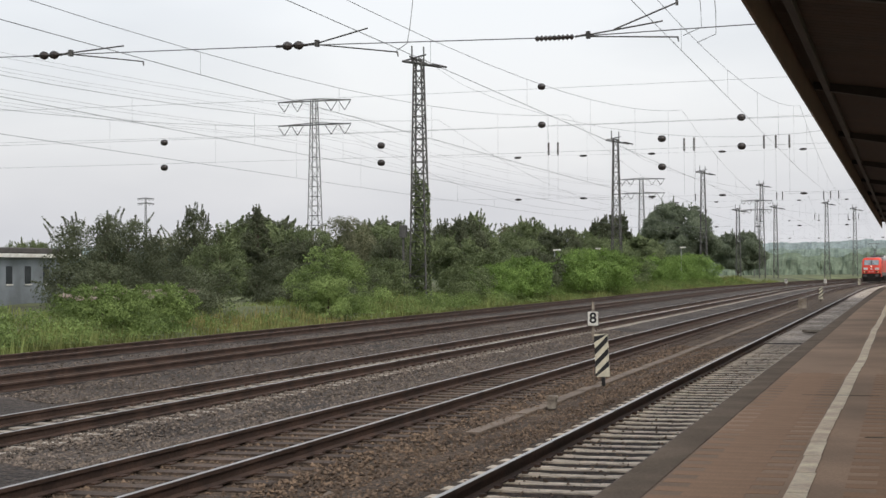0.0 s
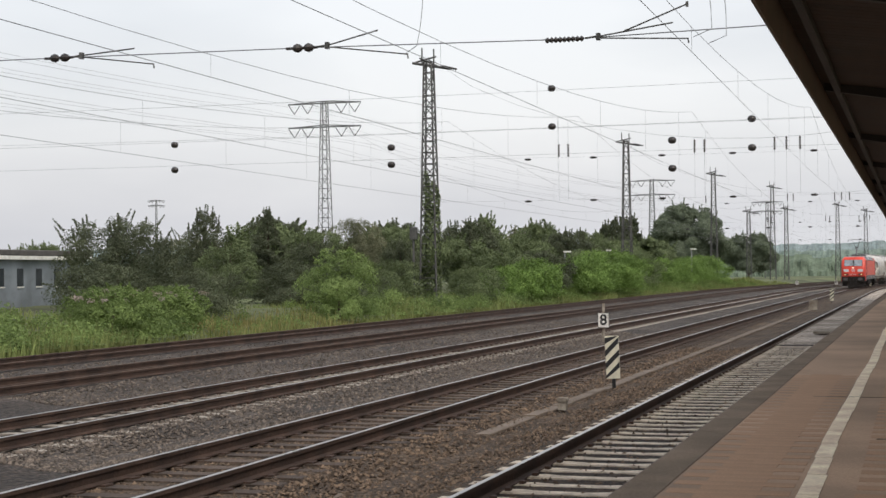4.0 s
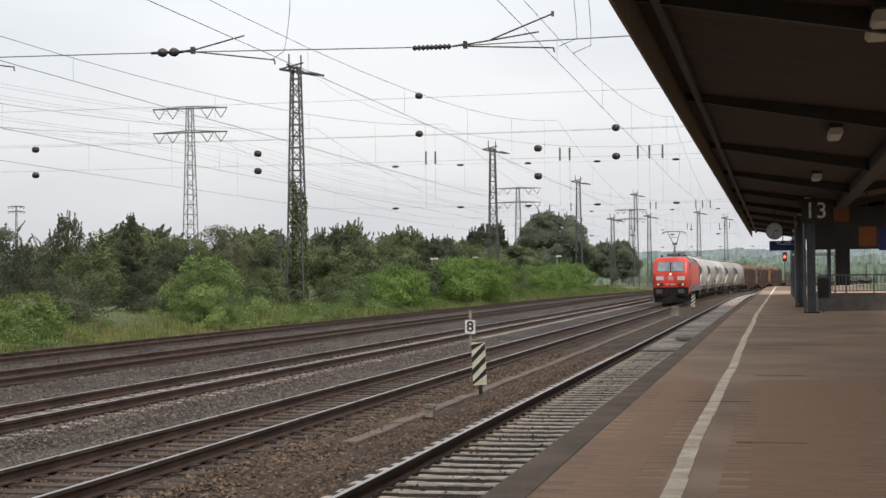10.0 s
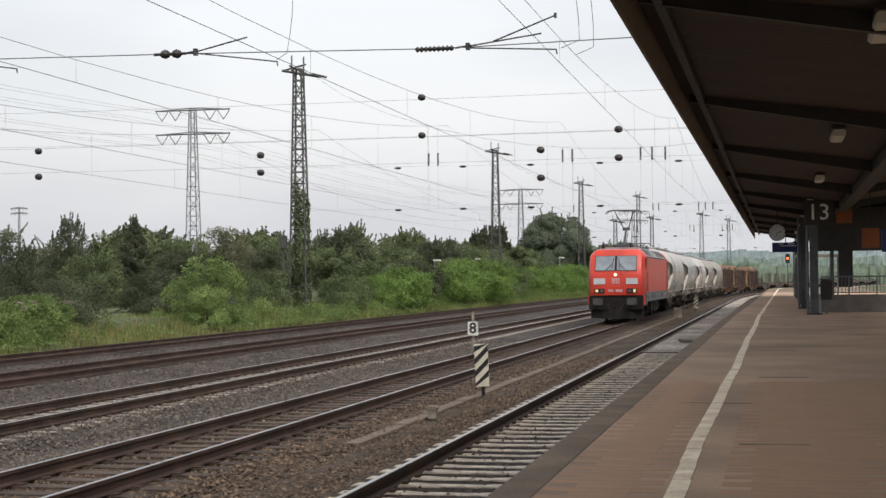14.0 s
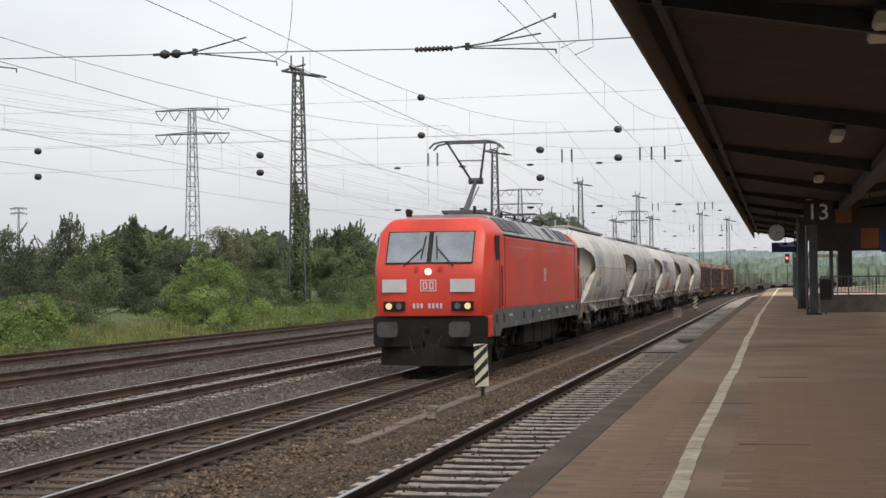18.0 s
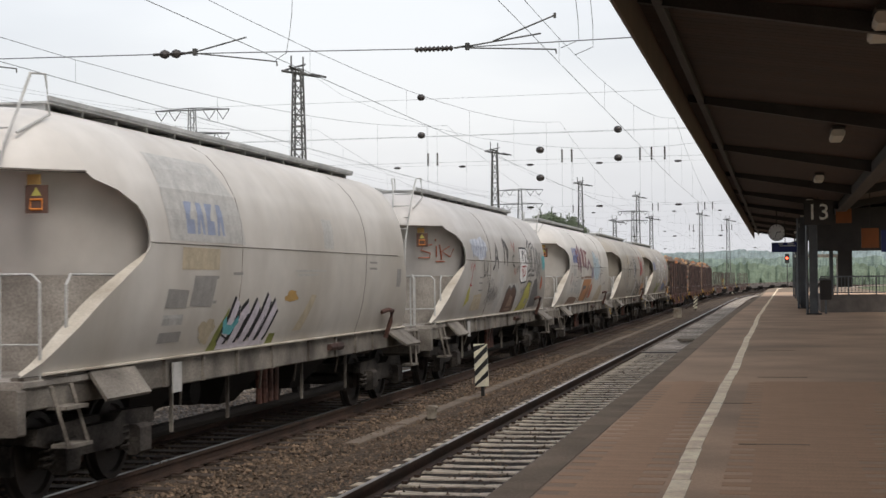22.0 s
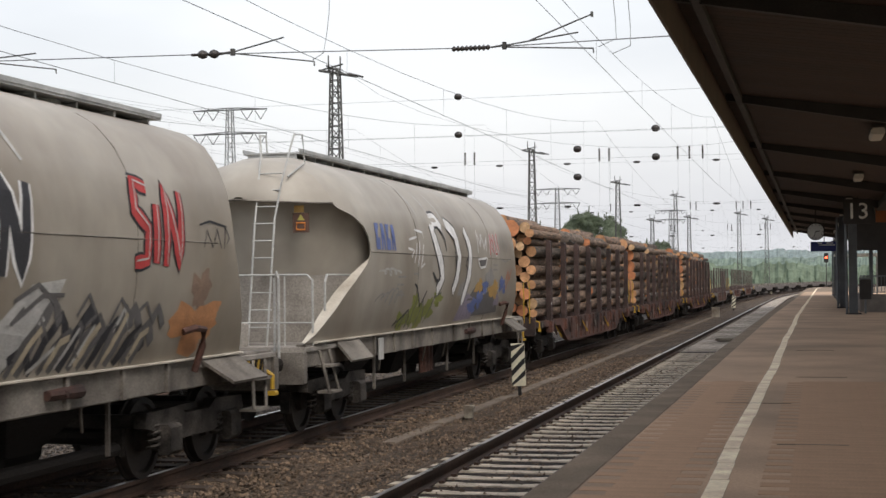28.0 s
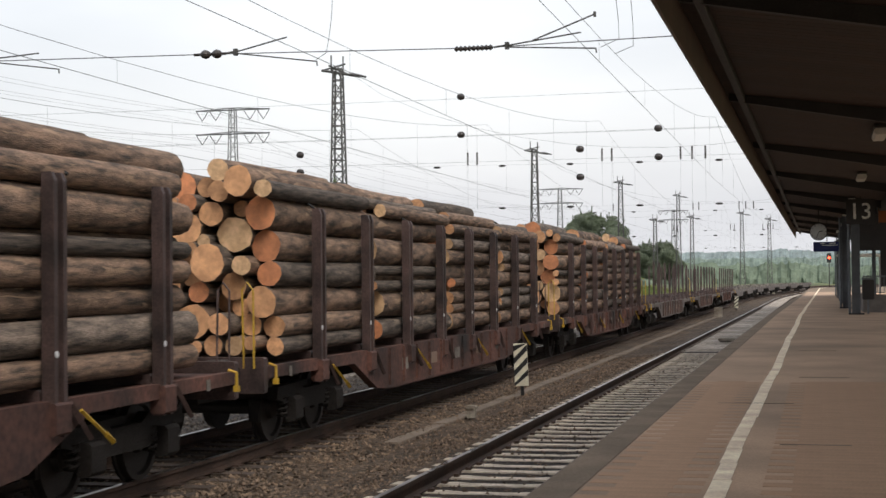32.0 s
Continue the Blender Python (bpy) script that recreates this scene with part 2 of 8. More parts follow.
TRACKS = {"a": -3.65, "b": -8.20, "c": -12.80, "d": -18.30, "e": -23.10}


def line_at(s, x):
    """Place on the line s metres ahead at lateral x, and its heading in degrees."""
    if s <= BEND:
        return x, s, 0.0
    a = (s - BEND) / RADIUS
    return RADIUS - (RADIUS - x) * math.cos(a), BEND + (RADIUS - x) * math.sin(a), -math.degrees(a)


def stations(s0, s1, near=4.0):
    out, s = [], s0
    while s < s1:
        out.append(s)
        s += near if s > BEND - 1 else 25.0
    return out + [s1]


def platform_at(s, x):
    """As line_at, for the platform, which draws away from the track a little before the curve."""
    px, py, a = line_at(s, 0.0)
    return x + max(px, 0.0055 * (s - 60), 0.0), (s if s < BEND else py), a


def extrude(shape, profile, s0, s1, mat=0, step=6.0, at=line_at):
    """Sweeps a closed (x, z) profile along the line."""
    ss = [s0] + [s for s in (60.0, BEND * 1.0) if s0 < s < s1]
    s = BEND + step
    while s < s1:
        if s > s0:
            ss.append(s)
        s += step
    ss.append(s1)
    shape.loft([[(*at(s, x)[:2], z) for x, z in profile] for s in ss], mat=mat)


# ---- ground ----
def ground():
    sh = Shape()
    xs = [-3000, -800, -300, -150, -100, -80, -66, -56, -48, -42, -38, -34, -31, -29, -27.2, -25.6, 9, 14, 60, 300, 3000]
    ys = [-400, -100, -40] + list(range(-20, 200, 6)) + [220, 260, 320, 420, 600, 900, 1500, 3000]
    v = []
    for y in ys:
        c = line_at(y, 0)[0] if 0 < y < 600 else (line_at(600, 0)[0] if y > 0 else 0)
        for x in xs:
            z = -0.42
            if -100 < x < -26:
                z = -0.42 + 0.9 * min(1, (-26 - x) / 6) + 0.35 * noise.noise((x * 0.11, y * 0.09, 0.3))
            if x <= -100:
                z = 0.3
            v.append((x + c, y, z))
    f = []
    n = len(xs)
    for i in range(len(ys) - 1):
        for j in range(n - 1):
            a = i * n + j
            f.append((a, a + 1, a + n + 1, a + n))
    sh.add(v, f)
    part("ground", sh, M_earth, label="green and brown earth beside the railway", smooth=True, kind="structure")


def ballast():
    bands = [("ballast_bed", M_ballast, -25.7, -9.9, -30, 462, "grey crushed stone ballast between the far tracks"),
             ("ballast_bed", M_brown_ballast, -9.9, -4.5, -30, 462, "brown stained ballast and dirt between the near tracks"),
             ("ballast_bed", M_dirt_ballast, -4.5, -1.70, -30, 49, "dark soiled ballast packed level with the near sleepers"),
             ("ballast_bed", M_pale_ballast, -4.5, -1.70, 49, 462, "pale grey gravel covering the sleepers of the near track")]
    for name, mat, x0, x1, s0, s1, label in bands:
        sh = Shape()
        ss = [s for s in list(range(-30, 60)) + list(range(60, 150, 5)) + list(range(150, 470, 8)) if s0 <= s <= s1]
        nx = int((x1 - x0) / 0.4)
        v = []
        for s in ss:
            for j in range(nx + 1):
                x = x0 + (x1 - x0) * j / nx
                d = min(abs(x - t) for t in TRACKS.values())
                z = (-0.21 if x < -5.5 else (-0.184 if s < 49 else -0.150)) if d < 1.5 else -0.21 - 0.10 * min(1, (d - 1.5) / 0.8)
                z += (0.035 * noise.noise((x * 1.3, s * 0.9, 0)) + 0.02 * noise.noise((x * 4, s * 4, 3))) * (0.2 if x > -5.2 else 1.0)
                if j == 0 and x0 < -20:
                    z = -0.5
                px, py, _ = line_at(s, x)
                v.append((px, py, z))
        f = []
        for i in range(len(ss) - 1):
            for j in range(nx):
                a = i * (nx + 1) + j
                f.append((a, a + 1, a + nx + 2, a + nx + 1))
        sh.add(v, f)
        part(name, sh, mat, label=label, smooth=True, kind="structure")


RAIL = [(-0.036, 0.0), (0.036, 0.0), (0.036, -0.04), (0.010, -0.055), (0.010, -0.135), (0.075, -0.155), (0.075, -0.17), (-0.075, -0.17), (-0.075, -0.155),
        (-0.010, -0.135), (-0.010, -0.055), (-0.036, -0.04)]


def sleeper_mesh(kind, mat=None):
    sh = Shape()
    if kind == "concrete":
        rings = []
        for x, w, h in ((-1.3, 0.125, 0.165), (-1.22, 0.145, 0.19), (-0.5, 0.145, 0.20), (-0.3, 0.13, 0.192), (0.3, 0.13, 0.192), (0.5, 0.145, 0.20), (1.22, 0.145, 0.19), (1.3, 0.125, 0.165)):
            rings.append([(x, -w - 0.02, -0.38), (x, w + 0.02, -0.38), (x, w - 0.02, -0.36 + h), (x, -w + 0.02, -0.36 + h)])
        sh.loft(rings)
        for x in (-0.7525, 0.7525):
            for d in (-0.13, 0.13):
                sh.box(x + d - 0.03, -0.05, -0.17, x + d + 0.03, 0.05, -0.125, 1)
    else:
        sh.box(-1.3, -0.13, -0.34, 1.3, 0.13, -0.175, bevel=0.02)
        for x in (-0.7525, 0.7525):
            sh.box(x - 0.16, -0.09, -0.176, x + 0.16, 0.09, -0.155, 1)
    return sh.mesh("sleeper", [mat or (M_concrete_sl if kind == "concrete" else M_wood_sl), M_rail])


def track(key, kind, shiny, s_pick):
    x0 = TRACKS[key]
    root = empty("track", pose(x0, 0, 0), f"railway track with {'polished' if shiny else 'rusty'} rails on {kind} sleepers", "track", "parallel station tracks", "structure")
    for side in (-0.7525, 0.7525):
        sh = Shape()
        extrude(sh, [(x0 + side + px, pz - 0.002) for px, pz in RAIL], -35, 460)
        sh.v = [(a - x0, b, c) for a, b, c in sh.v]
        rail = part("rail", sh, M_rail, root, "dark rusty steel rail")
        sh = Shape()
        extrude(sh, [(x0 + side + px, pz) for px, pz in ((-0.028, -0.001), (0.028, -0.001), (0.028, 0.003), (-0.028, 0.003))], -35, 460)
        sh.v = [(a - x0, b, c) for a, b, c in sh.v]
        part("rail_head", sh, M_railtop if shiny and not (key == "a" and side > 0) else M_railrust, rail, "bright worn running surface" if shiny else "dull brown running surface")
    me = sleeper_mesh(kind, M_concrete_old if key == "c" else None)
    rest = Shape()
    s = -20.0
    rng = random.Random(ord(key))
    while s < 330:
        x, y, a = line_at(s, x0)
        if s_pick[0] <= s <= s_pick[1]:
            ob = part("sleeper", me, [], root)
            ob.matrix_basis = pose(x - x0, y, rng.uniform(-0.012, 0.0) - (0.022 if key == "c" else 0.045 if key in "de" else 0.0), 0, 0, a + rng.uniform(-0.5, 0.5))
        else:
            rest.box(x - x0 - 1.3, y - 0.13, -0.34, x - x0 + 1.3, y + 0.13, -0.176 - (0.045 if key in "de" else 0.02))
        s += 0.62
    part("sleepers_beyond", rest, M_concrete_sl if key == "a" else M_concrete_old if kind == "concrete" else M_wood_sl, root, "row of sleepers further along", kind="stuff")


# ---- platform ----
PZ = 0.757


def platform():
    root = empty("platform", None, "brown paved station platform with pale worn safety line", "platform", kind="structure")
    sh = Shape()
    extrude(sh, [(-1.62, -0.5), (9.0, -0.5), (9.0, PZ), (-1.62, PZ)], -30, 150, at=platform_at)
    part("paving", sh, M_paver, root, "brown concrete paving")
    sh = Shape()
    extrude(sh, [(-1.62, -0.5), (9.0, -0.5), (9.0, PZ - 0.002), (-1.62, PZ - 0.002)], 150, 215, at=platform_at)
    part("gravel_end", sh, M_coping, root, "grey unroofed end of the platform")
    sh = Shape()
    extrude(sh, [(-1.92, PZ - 0.16), (-1.622, PZ - 0.16), (-1.622, PZ - 0.004), (-1.63, PZ + 0.003), (-1.91, PZ + 0.003), (-1.92, PZ - 0.006)], -30, 215, at=platform_at)
    part("coping", sh, M_coping, root, "dark grey edge stones")
    sh = Shape()
    extrude(sh, [(-1.80, -0.5), (-1.623, -0.5), (-1.623, PZ - 0.162), (-1.80, PZ - 0.162)], -30, 215, at=platform_at)
    part("edge_wall", sh, M_plat_wall, root, "stained concrete wall under the edge")
    sh = Shape()
    s = -20.0
    rng = random.Random(5)
    while s < 208:
        w = rng.uniform(0.064, 0.070)
        d = 0.014 * math.sin(s * 0.31) + 0.008 * math.sin(s * 0.83) + rng.uniform(-0.002, 0.002) - 0.018
        extrude(sh, [(-0.68 - w + d, PZ + 0.001), (-0.68 + w + d, PZ + 0.001), (-0.68 + w + d, PZ + 0.005), (-0.68 - w + d, PZ + 0.005)], s, s + 0.975, at=platform_at)
        s += 1.0
    part("safety_line", sh, M_whiteline, root, "worn white safety line")
    # transverse expansion joints
    for y, x0, x1 in ((17.75, -1.15, -0.3), (43.3, -0.5, 0.75), (13.4, -0.35, 0.25), (22.4, -0.3, 0.4), (30.5, -0.4, 0.3)):
        sh = Shape().box(x0, y - 0.03, PZ + 0.001, x1, y + 0.03, PZ + 0.005)
        part("joint_strip", sh, M_con_block if y > 40 else M_coping, root)


# ---- canopy: low in the middle, rising to both edges ----
CAN_Y0, CAN_Y1 = -30.0, 121.0


def canopy():
    root = empty("platform_canopy", None, "dark brown boarded butterfly canopy over the platform", "canopy", kind="structure")
    xl, zl, xm, zm = -1.70, 5.76, 2.6, 5.16
    xr = 2 * xm - xl
    sh = Shape()
    y = CAN_Y0
    while y < CAN_Y1 - 0.3:
        y1 = y + 0.285
        for xe in (xl, xr):
            x0, x1 = xe, xm
            sh.add([(x0, y, zl), (x1, y, zm), (x1, y1, zm), (x0, y1, zl), (x0, y, zl + 0.03), (x1, y, zm + 0.03), (x1, y1, zm + 0.03), (x0, y1, zl + 0.03)],
                   [(0, 1, 2, 3), (4, 7, 6, 5), (0, 4, 5, 1), (1, 5, 6, 2), (2, 6, 7, 3), (3, 7, 4, 0)])
        y += 0.3
    part("soffit", sh, M_canopy_wood, root, "dark stained soffit boards")
    sh = Shape()
    prof = [(xl, zl + 0.035), (xm, zm + 0.035), (xr, zl + 0.035), (xr, zl + 0.2), (xm, zm + 0.2), (xl, zl + 0.2)]
    sh.loft([[(x, y, z) for x, z in prof] for y in (CAN_Y0, CAN_Y1)])
    part("roof_deck", sh, M_roofing, root, "flat roofing felt")
    for x, sgn in ((xl, -1), (xr, 1)):
        sh = Shape()
        a, b = (x - 0.05, x - 0.002) if sgn < 0 else (x + 0.002, x + 0.05)
        sh.box(a, CAN_Y0, 5.235, b, CAN_Y1, 6.10, bevel=0.008)
        part("fascia", sh, M_fascia, root, "brown painted fascia board")
        sh = Shape().box(x - 0.08 if sgn < 0 else x + 0.052, CAN_Y0, 5.95, x - 0.052 if sgn < 0 else x + 0.08, CAN_Y1, 6.14)
        part("gutter", sh, M_canopy_beam, root)
        sh = Shape().box(x + 0.25 if sgn < 0 else x - 0.37, CAN_Y0, 5.56, x + 0.37 if sgn < 0 else x - 0.25, CAN_Y1, 5.70, bevel=0.01)
        part("edge_purlin", sh, M_canopy_beam, root)
    sh = Shape().box(xm - 0.2, CAN_Y0, 4.86, xm + 0.2, CAN_Y1, zm - 0.01, bevel=0.02)
    part("centre_girder", sh, M_canopy_beam, root, "dark central steel girder")
    y = 29.6 - 4 * 10.85
    while y < CAN_Y1:
        for sgn in (-1, 1):
            sh = Shape()
            e = xm + sgn * (xm - xl)
            rings = []
            for t, d in ((0.0, 0.30), (0.5, 0.22), (0.985, 0.14)):
                x = xm + (e - xm) * t
                z = zm + (zl - zm) * t - 0.005
                rings.append([(x, y - 0.07, z - d), (x, y + 0.07, z - d), (x, y + 0.07, z), (x, y - 0.07, z)])
            sh.loft(rings)
            part("cross_beam", sh, M_canopy_beam, root, "tapered steel cantilever beam")
        y += 10.85


def column(x, y):
    root = empty("canopy_column", pose(x, y, PZ), "grey steel column under the canopy with a dark base plate", "column", "canopy columns")
    sh = Shape()
    sh.box(-0.16, -0.11, 0, -0.13, 0.11, 4.2).box(0.13, -0.11, 0, 0.16, 0.11, 4.2).box(-0.13, -0.012, 0, 0.13, 0.012, 4.2)
    part("shaft", sh, M_column, root, "riveted steel shaft")
    part("base_plate", Shape().box(-0.3, -0.25, 0.0, 0.3, 0.25, 0.05, bevel=0.02), M_canopy_beam, root)
    part("downpipe", Shape().tube([(-0.24, 0, 0.05), (-0.24, 0, 4.15)], 0.05, 8), M_column, root, "thin grey downpipe")


# ---- overhead line ----
def wire_thing(name, pts, r, label, parent=None):
    ob = part(name, Shape().tube(pts, r, 4), M_wire, parent, label)
    if not parent:
        tagged(ob, category="overhead wire")
    return ob


def ribbed(sh, p, q, r, n=7, mat=0):
    """Ribbed insulator between p and q."""
    p, q = Vector(p), Vector(q)
    pts, rad = [], []
    for i in range(2 * n + 1):
        pts.append(p.lerp(q, i / (2 * n)))
        rad.append(r if i % 2 else r * 0.45)
    sh.tube(pts, rad, 8, mat)


def track_catenary(key, supports, zc=5.99):
    """Contact wire, messenger and droppers of one track between its supports."""
    x0 = TRACKS[key]
    root = empty("track_catenary", None, "overhead contact wire with messenger wire and thin droppers", "overhead wire", "catenary of each track")
    mess, cont = [], []
    drop = []
    for i in range(len(supports) - 1):
        s0, s1 = supports[i], supports[i + 1]
        n = 20
        for k in range(n + (i == len(supports) - 2)):
            t = k / n
            s = s0 + (s1 - s0) * t
            st = (0.2 if i % 2 else -0.2) * (1 - 2 * t)
            x, y, _ = line_at(s, x0 + st)
            zm = 8.5 - 2.1 * 4 * t * (1 - t)
            mess.append((x, y, zm))
            cont.append((x, y, zc))
            if 0 < k < n and k % 2:
                drop.append(((x, y, zc), (x, y, zm)))
    part("contact_wire", Shape().tube(cont, 0.0065, 4), M_wire, root)
    part("messenger_wire", Shape().tube(mess, 0.0055, 4), M_wire, root)
    for a, b in drop[:60]:
        part("dropper", Shape().tube([a, b], 0.003, 3), M_wire, root)


def headspan(y, xl, xr, z_lo, z_hi, pairs, arms=True, bead=0.11, long=1.0):
    """Cross-span wires over all tracks with insulators; arms hold the contact wires."""
    root = empty("cross_span", None, "overhead cross span wires with dark insulators over the tracks", "overhead wire", "cross spans over the tracks")
    n = 14
    for z, sag in ((z_lo, 0.10), (z_hi, 0.22)):
        if z is None:
            continue
        if arms:
            pts = [(x, y, z + d) for x, d in ((xl, 0.4), (-14.25, 0.12), (-9.65, 0.05), (-5.1, -0.055), (0.0, 0.02), (xr, 0.2))]
        else:
            pts = [(xl + (xr - xl) * i / n, y, z - sag * 4 * (i / n) * (1 - i / n) + sag) for i in range(n + 1)]
        part("span_wire", Shape().tube(pts, 0.009 if arms else 0.004, 5), M_wire, root)
    for x, zs in pairs:
        for z in zs:
            sh = Shape()
            sh.tube([(x + bead * q * long, y, z) for q in (-1.15, -0.95, -0.6, 0, 0.6, 0.95, 1.15)],
                    [0.02, bead * 0.6, bead * 0.9, bead, bead * 0.9, bead * 0.6, 0.02], 10)
            part("insulator", sh, M_insul, root, "dark rounded insulator", smooth=60)
    if long > 1.5:
        # head wire slung between the mast tops, with hanging insulators
        pts = [(xl + (xr - xl) * i / n, y, 16.2 - 6.0 * (1 - (2 * i / n - 1) ** 2) ** 0.8) for i in range(n + 1)]
        part("head_wire", Shape().tube(pts, 0.008, 4), M_wire, root)
        for x in (-21.4, -20.8, -12.9, -12.3, -8.1, -7.4, -6.6):
            zt = float(np.interp(x, [p[0] for p in pts], [p[2] for p in pts]))
            q = Shape()
            ribbed(q, (x, y, 9.45), (x, y, 10.25), 0.075, 5)
            part("hanging_insulator", q, M_insul, root)
            part("hanger_wire", Shape().tube([(x, y, z_lo), (x, y, max(10.3, zt))], 0.006, 3), M_wire, root)
    if not arms:
        return
    for key, lift in (("a", -0.055), ("b", 0.05), ("c", 0.12)):
        x, zw = TRACKS[key], z_lo + lift
        xi = x - 1.45
        sh = Shape()
        if key == "a":
            ribbed(sh, (xi - 0.46, y, zw), (xi + 0.16, y, zw), 0.05, 9)
        else:
            for c in (-0.14, 0.06):
                sh.tube([(xi + c + q * 0.09, y, zw) for q in (-1, -0.6, 0, 0.6, 1)], [0.025, 0.06, 0.078, 0.06, 0.025], 10)
            sh.tube([(xi - 0.34, y, zw), (xi + 0.22, y, zw)], 0.025, 6)
        part("insulator", sh, M_insul, root, "ribbed brown insulator")
        arm = Shape().tube([(xi + 0.18, y, zw), (xi + 0.43, y, zw + 0.03)], 0.017, 6)
        arm.box(xi + 0.36, y - 0.04, zw - 0.04, xi + 0.42, y + 0.04, zw + 0.07)
        reach, rise, drop = {"a": (1.56, 0.17, -0.09), "b": (1.28, 0.22, -0.20), "c": (1.42, 0.09, -0.20)}[key]
        arm.tube([(xi + 0.40, y, zw + 0.02), (xi + reach, y, zw + rise)], 0.013, 6)
        if key == "a":
            arm.tube([(xi + 0.80, y, zw + 0.08), (xi + 1.80, y, zw + 0.45)], 0.013, 6)
            arm.box(xi + 1.76, y - 0.02, zw + 0.40, xi + 1.80, y + 0.02, zw + 0.48)
        part("upper_arm", arm, M_mast, root, "steel registration tube")
        low = Shape().tube([(xi + 0.43, y, zw - 0.01), (xi + 1.80, y, zw + drop)], 0.012, 6)
        low.tube([(xi + 1.79, y, zw + drop), (xi + 1.80, y, zw + drop - 0.07)], 0.012, 6)
        part("steady_arm", low, M_mast, root, "thin steady arm")
    for x, h in ((-3.0, 0.0), (-2.78, -0.12), (-7.75, 0.0)):
        pts = [(x + 0.10 * math.sin(k * 0.55 + x) - 0.012 * k, y + 0.4, 8.6 - k * (8.6 - z_lo - 0.05 - h) / 8) for k in range(9)]
        pts.append((x - 0.30, y + 0.5, z_lo - 0.05 + h))
        part("jumper_cable", Shape().tube(pts, 0.006, 5), M_wire, root, "slack black jumper cable")


def lattice(sh, h, w0, w1, n, leg=0.06, brace=0.03, y_ratio=1.0):
    """Tapered square lattice tower."""
    def corner(i, t):
        w = (w0 + (w1 - w0) * t) / 2
        return Vector(((-1, 1, 1, -1)[i] * w, (-1, -1, 1, 1)[i] * w * y_ratio, h * t))
    for i in range(4):
        sh.bar(corner(i, 0), corner(i, 1), leg)
    for k in range(n):
        t0, t1 = k / n, (k + 1) / n
        for i in range(4):
            j = (i + 1) % 4
            if k % 2:
                sh.bar(corner(i, t0), corner(j, t1), brace)
            else:
                sh.bar(corner(j, t0), corner(i, t1), brace)
            sh.bar(corner(i, t1), corner(j, t1), brace)


def line_mast(x, y, h, rz=0.0, ivy=False, w=1.15):
    root = empty("line_mast", pose(x, y, -0.3, 0, 0, rz), "tall dark steel lattice mast of the overhead line", "mast", "overhead line masts")
    sh = Shape()
    lattice(sh, h, w, 0.5, 22 if y < 120 else 14, 0.09, 0.045)
    part("lattice_tower", sh, M_mast, root)
    sh = Shape()
    sh.bar((-1.1, 0, h - 0.05), (1.5, 0, h - 0.55), 0.12).bar((-0.3, -0.9, h + 0.1), (0.3, 0.9, h - 0.2), 0.1)
    sh.bar((-0.45, 0, h - 0.1), (-0.45, 0, h + 0.9), 0.07).bar((0.35, 0, h - 0.1), (0.35, 0, h + 0.8), 0.07)
    sh.bar((-1.0, 0.2, h), (0.6, -0.3, h + 0.25), 0.08)
    part("head_gear", sh, M_mast, root, "crossarms and brackets at the top")
    for dx, dz in ((0.9, -0.3), (1.35, -0.42)):
        sh = Shape()
        ribbed(sh, (dx, 0, h + dz - 0.02), (dx + 0.55, 0, h + dz - 0.18), 0.09, 4)
        part("insulator", sh, M_insul, root)
    if ivy:
        leafy("ivy", root, [(0, 0, 1.6, 0.7, 0.7, 1.7), (0.1, 0, 3.6, 0.62, 0.62, 1.5), (0.15, 0, 5.4, 0.5, 0.5, 1.4), (0.2, 0, 7.0, 0.42, 0.42, 1.2), (-0.25, 0, 7.4, 0.25, 0.3, 1.6)], 4200, 0.11, M_leaf_mid, 31)
        part("cabinet_pole", Shape().tube([(-1.0, -0.4, 0), (-1.0, -0.4, 5.4)], 0.08, 6), M_mast, root)
        part("terminal_box", Shape().box(-1.2, -0.6, 4.7, -0.75, -0.3, 5.5, bevel=0.03), M_mast, root)


def power_pylon(x, y, h, rz, s=1.0):
    root = empty("power_pylon", pose(x, y, 0, 0, 0, rz), "grey steel lattice power pylon with two crossarms", "pylon", "power line pylons")
    sh = Shape()
    lattice(sh, h, 1.5 * s, 0.55 * s, 20, 0.075, 0.035)
    part("lattice_tower", sh, M_pylon, root)
    for z in (h - 0.1, h - 2.6 * s):
        arm = Shape().bar((-4.1 * s, 0, z - 0.1), (4.1 * s, 0, z - 0.1), 0.11).bar((-4.1 * s, 0, z - 0.1), (0, 0, z + 0.12), 0.07).bar((4.1 * s, 0, z - 0.1), (0, 0, z + 0.12), 0.07)
        arm_ob = part("crossarm", arm, M_pylon, root)
        for xx in (-3.4, -1.9, 1.9, 3.4):
            sh = Shape()
            ribbed(sh, ((xx - 0.65) * s, 0, z - 0.2), (xx * s, 0, z - 1.15 * s), 0.055, 6)
            ribbed(sh, ((xx + 0.65) * s, 0, z - 0.2), (xx * s, 0, z - 1.15 * s), 0.055, 6)
            part("v_insulator", sh, M_insul, arm_ob)


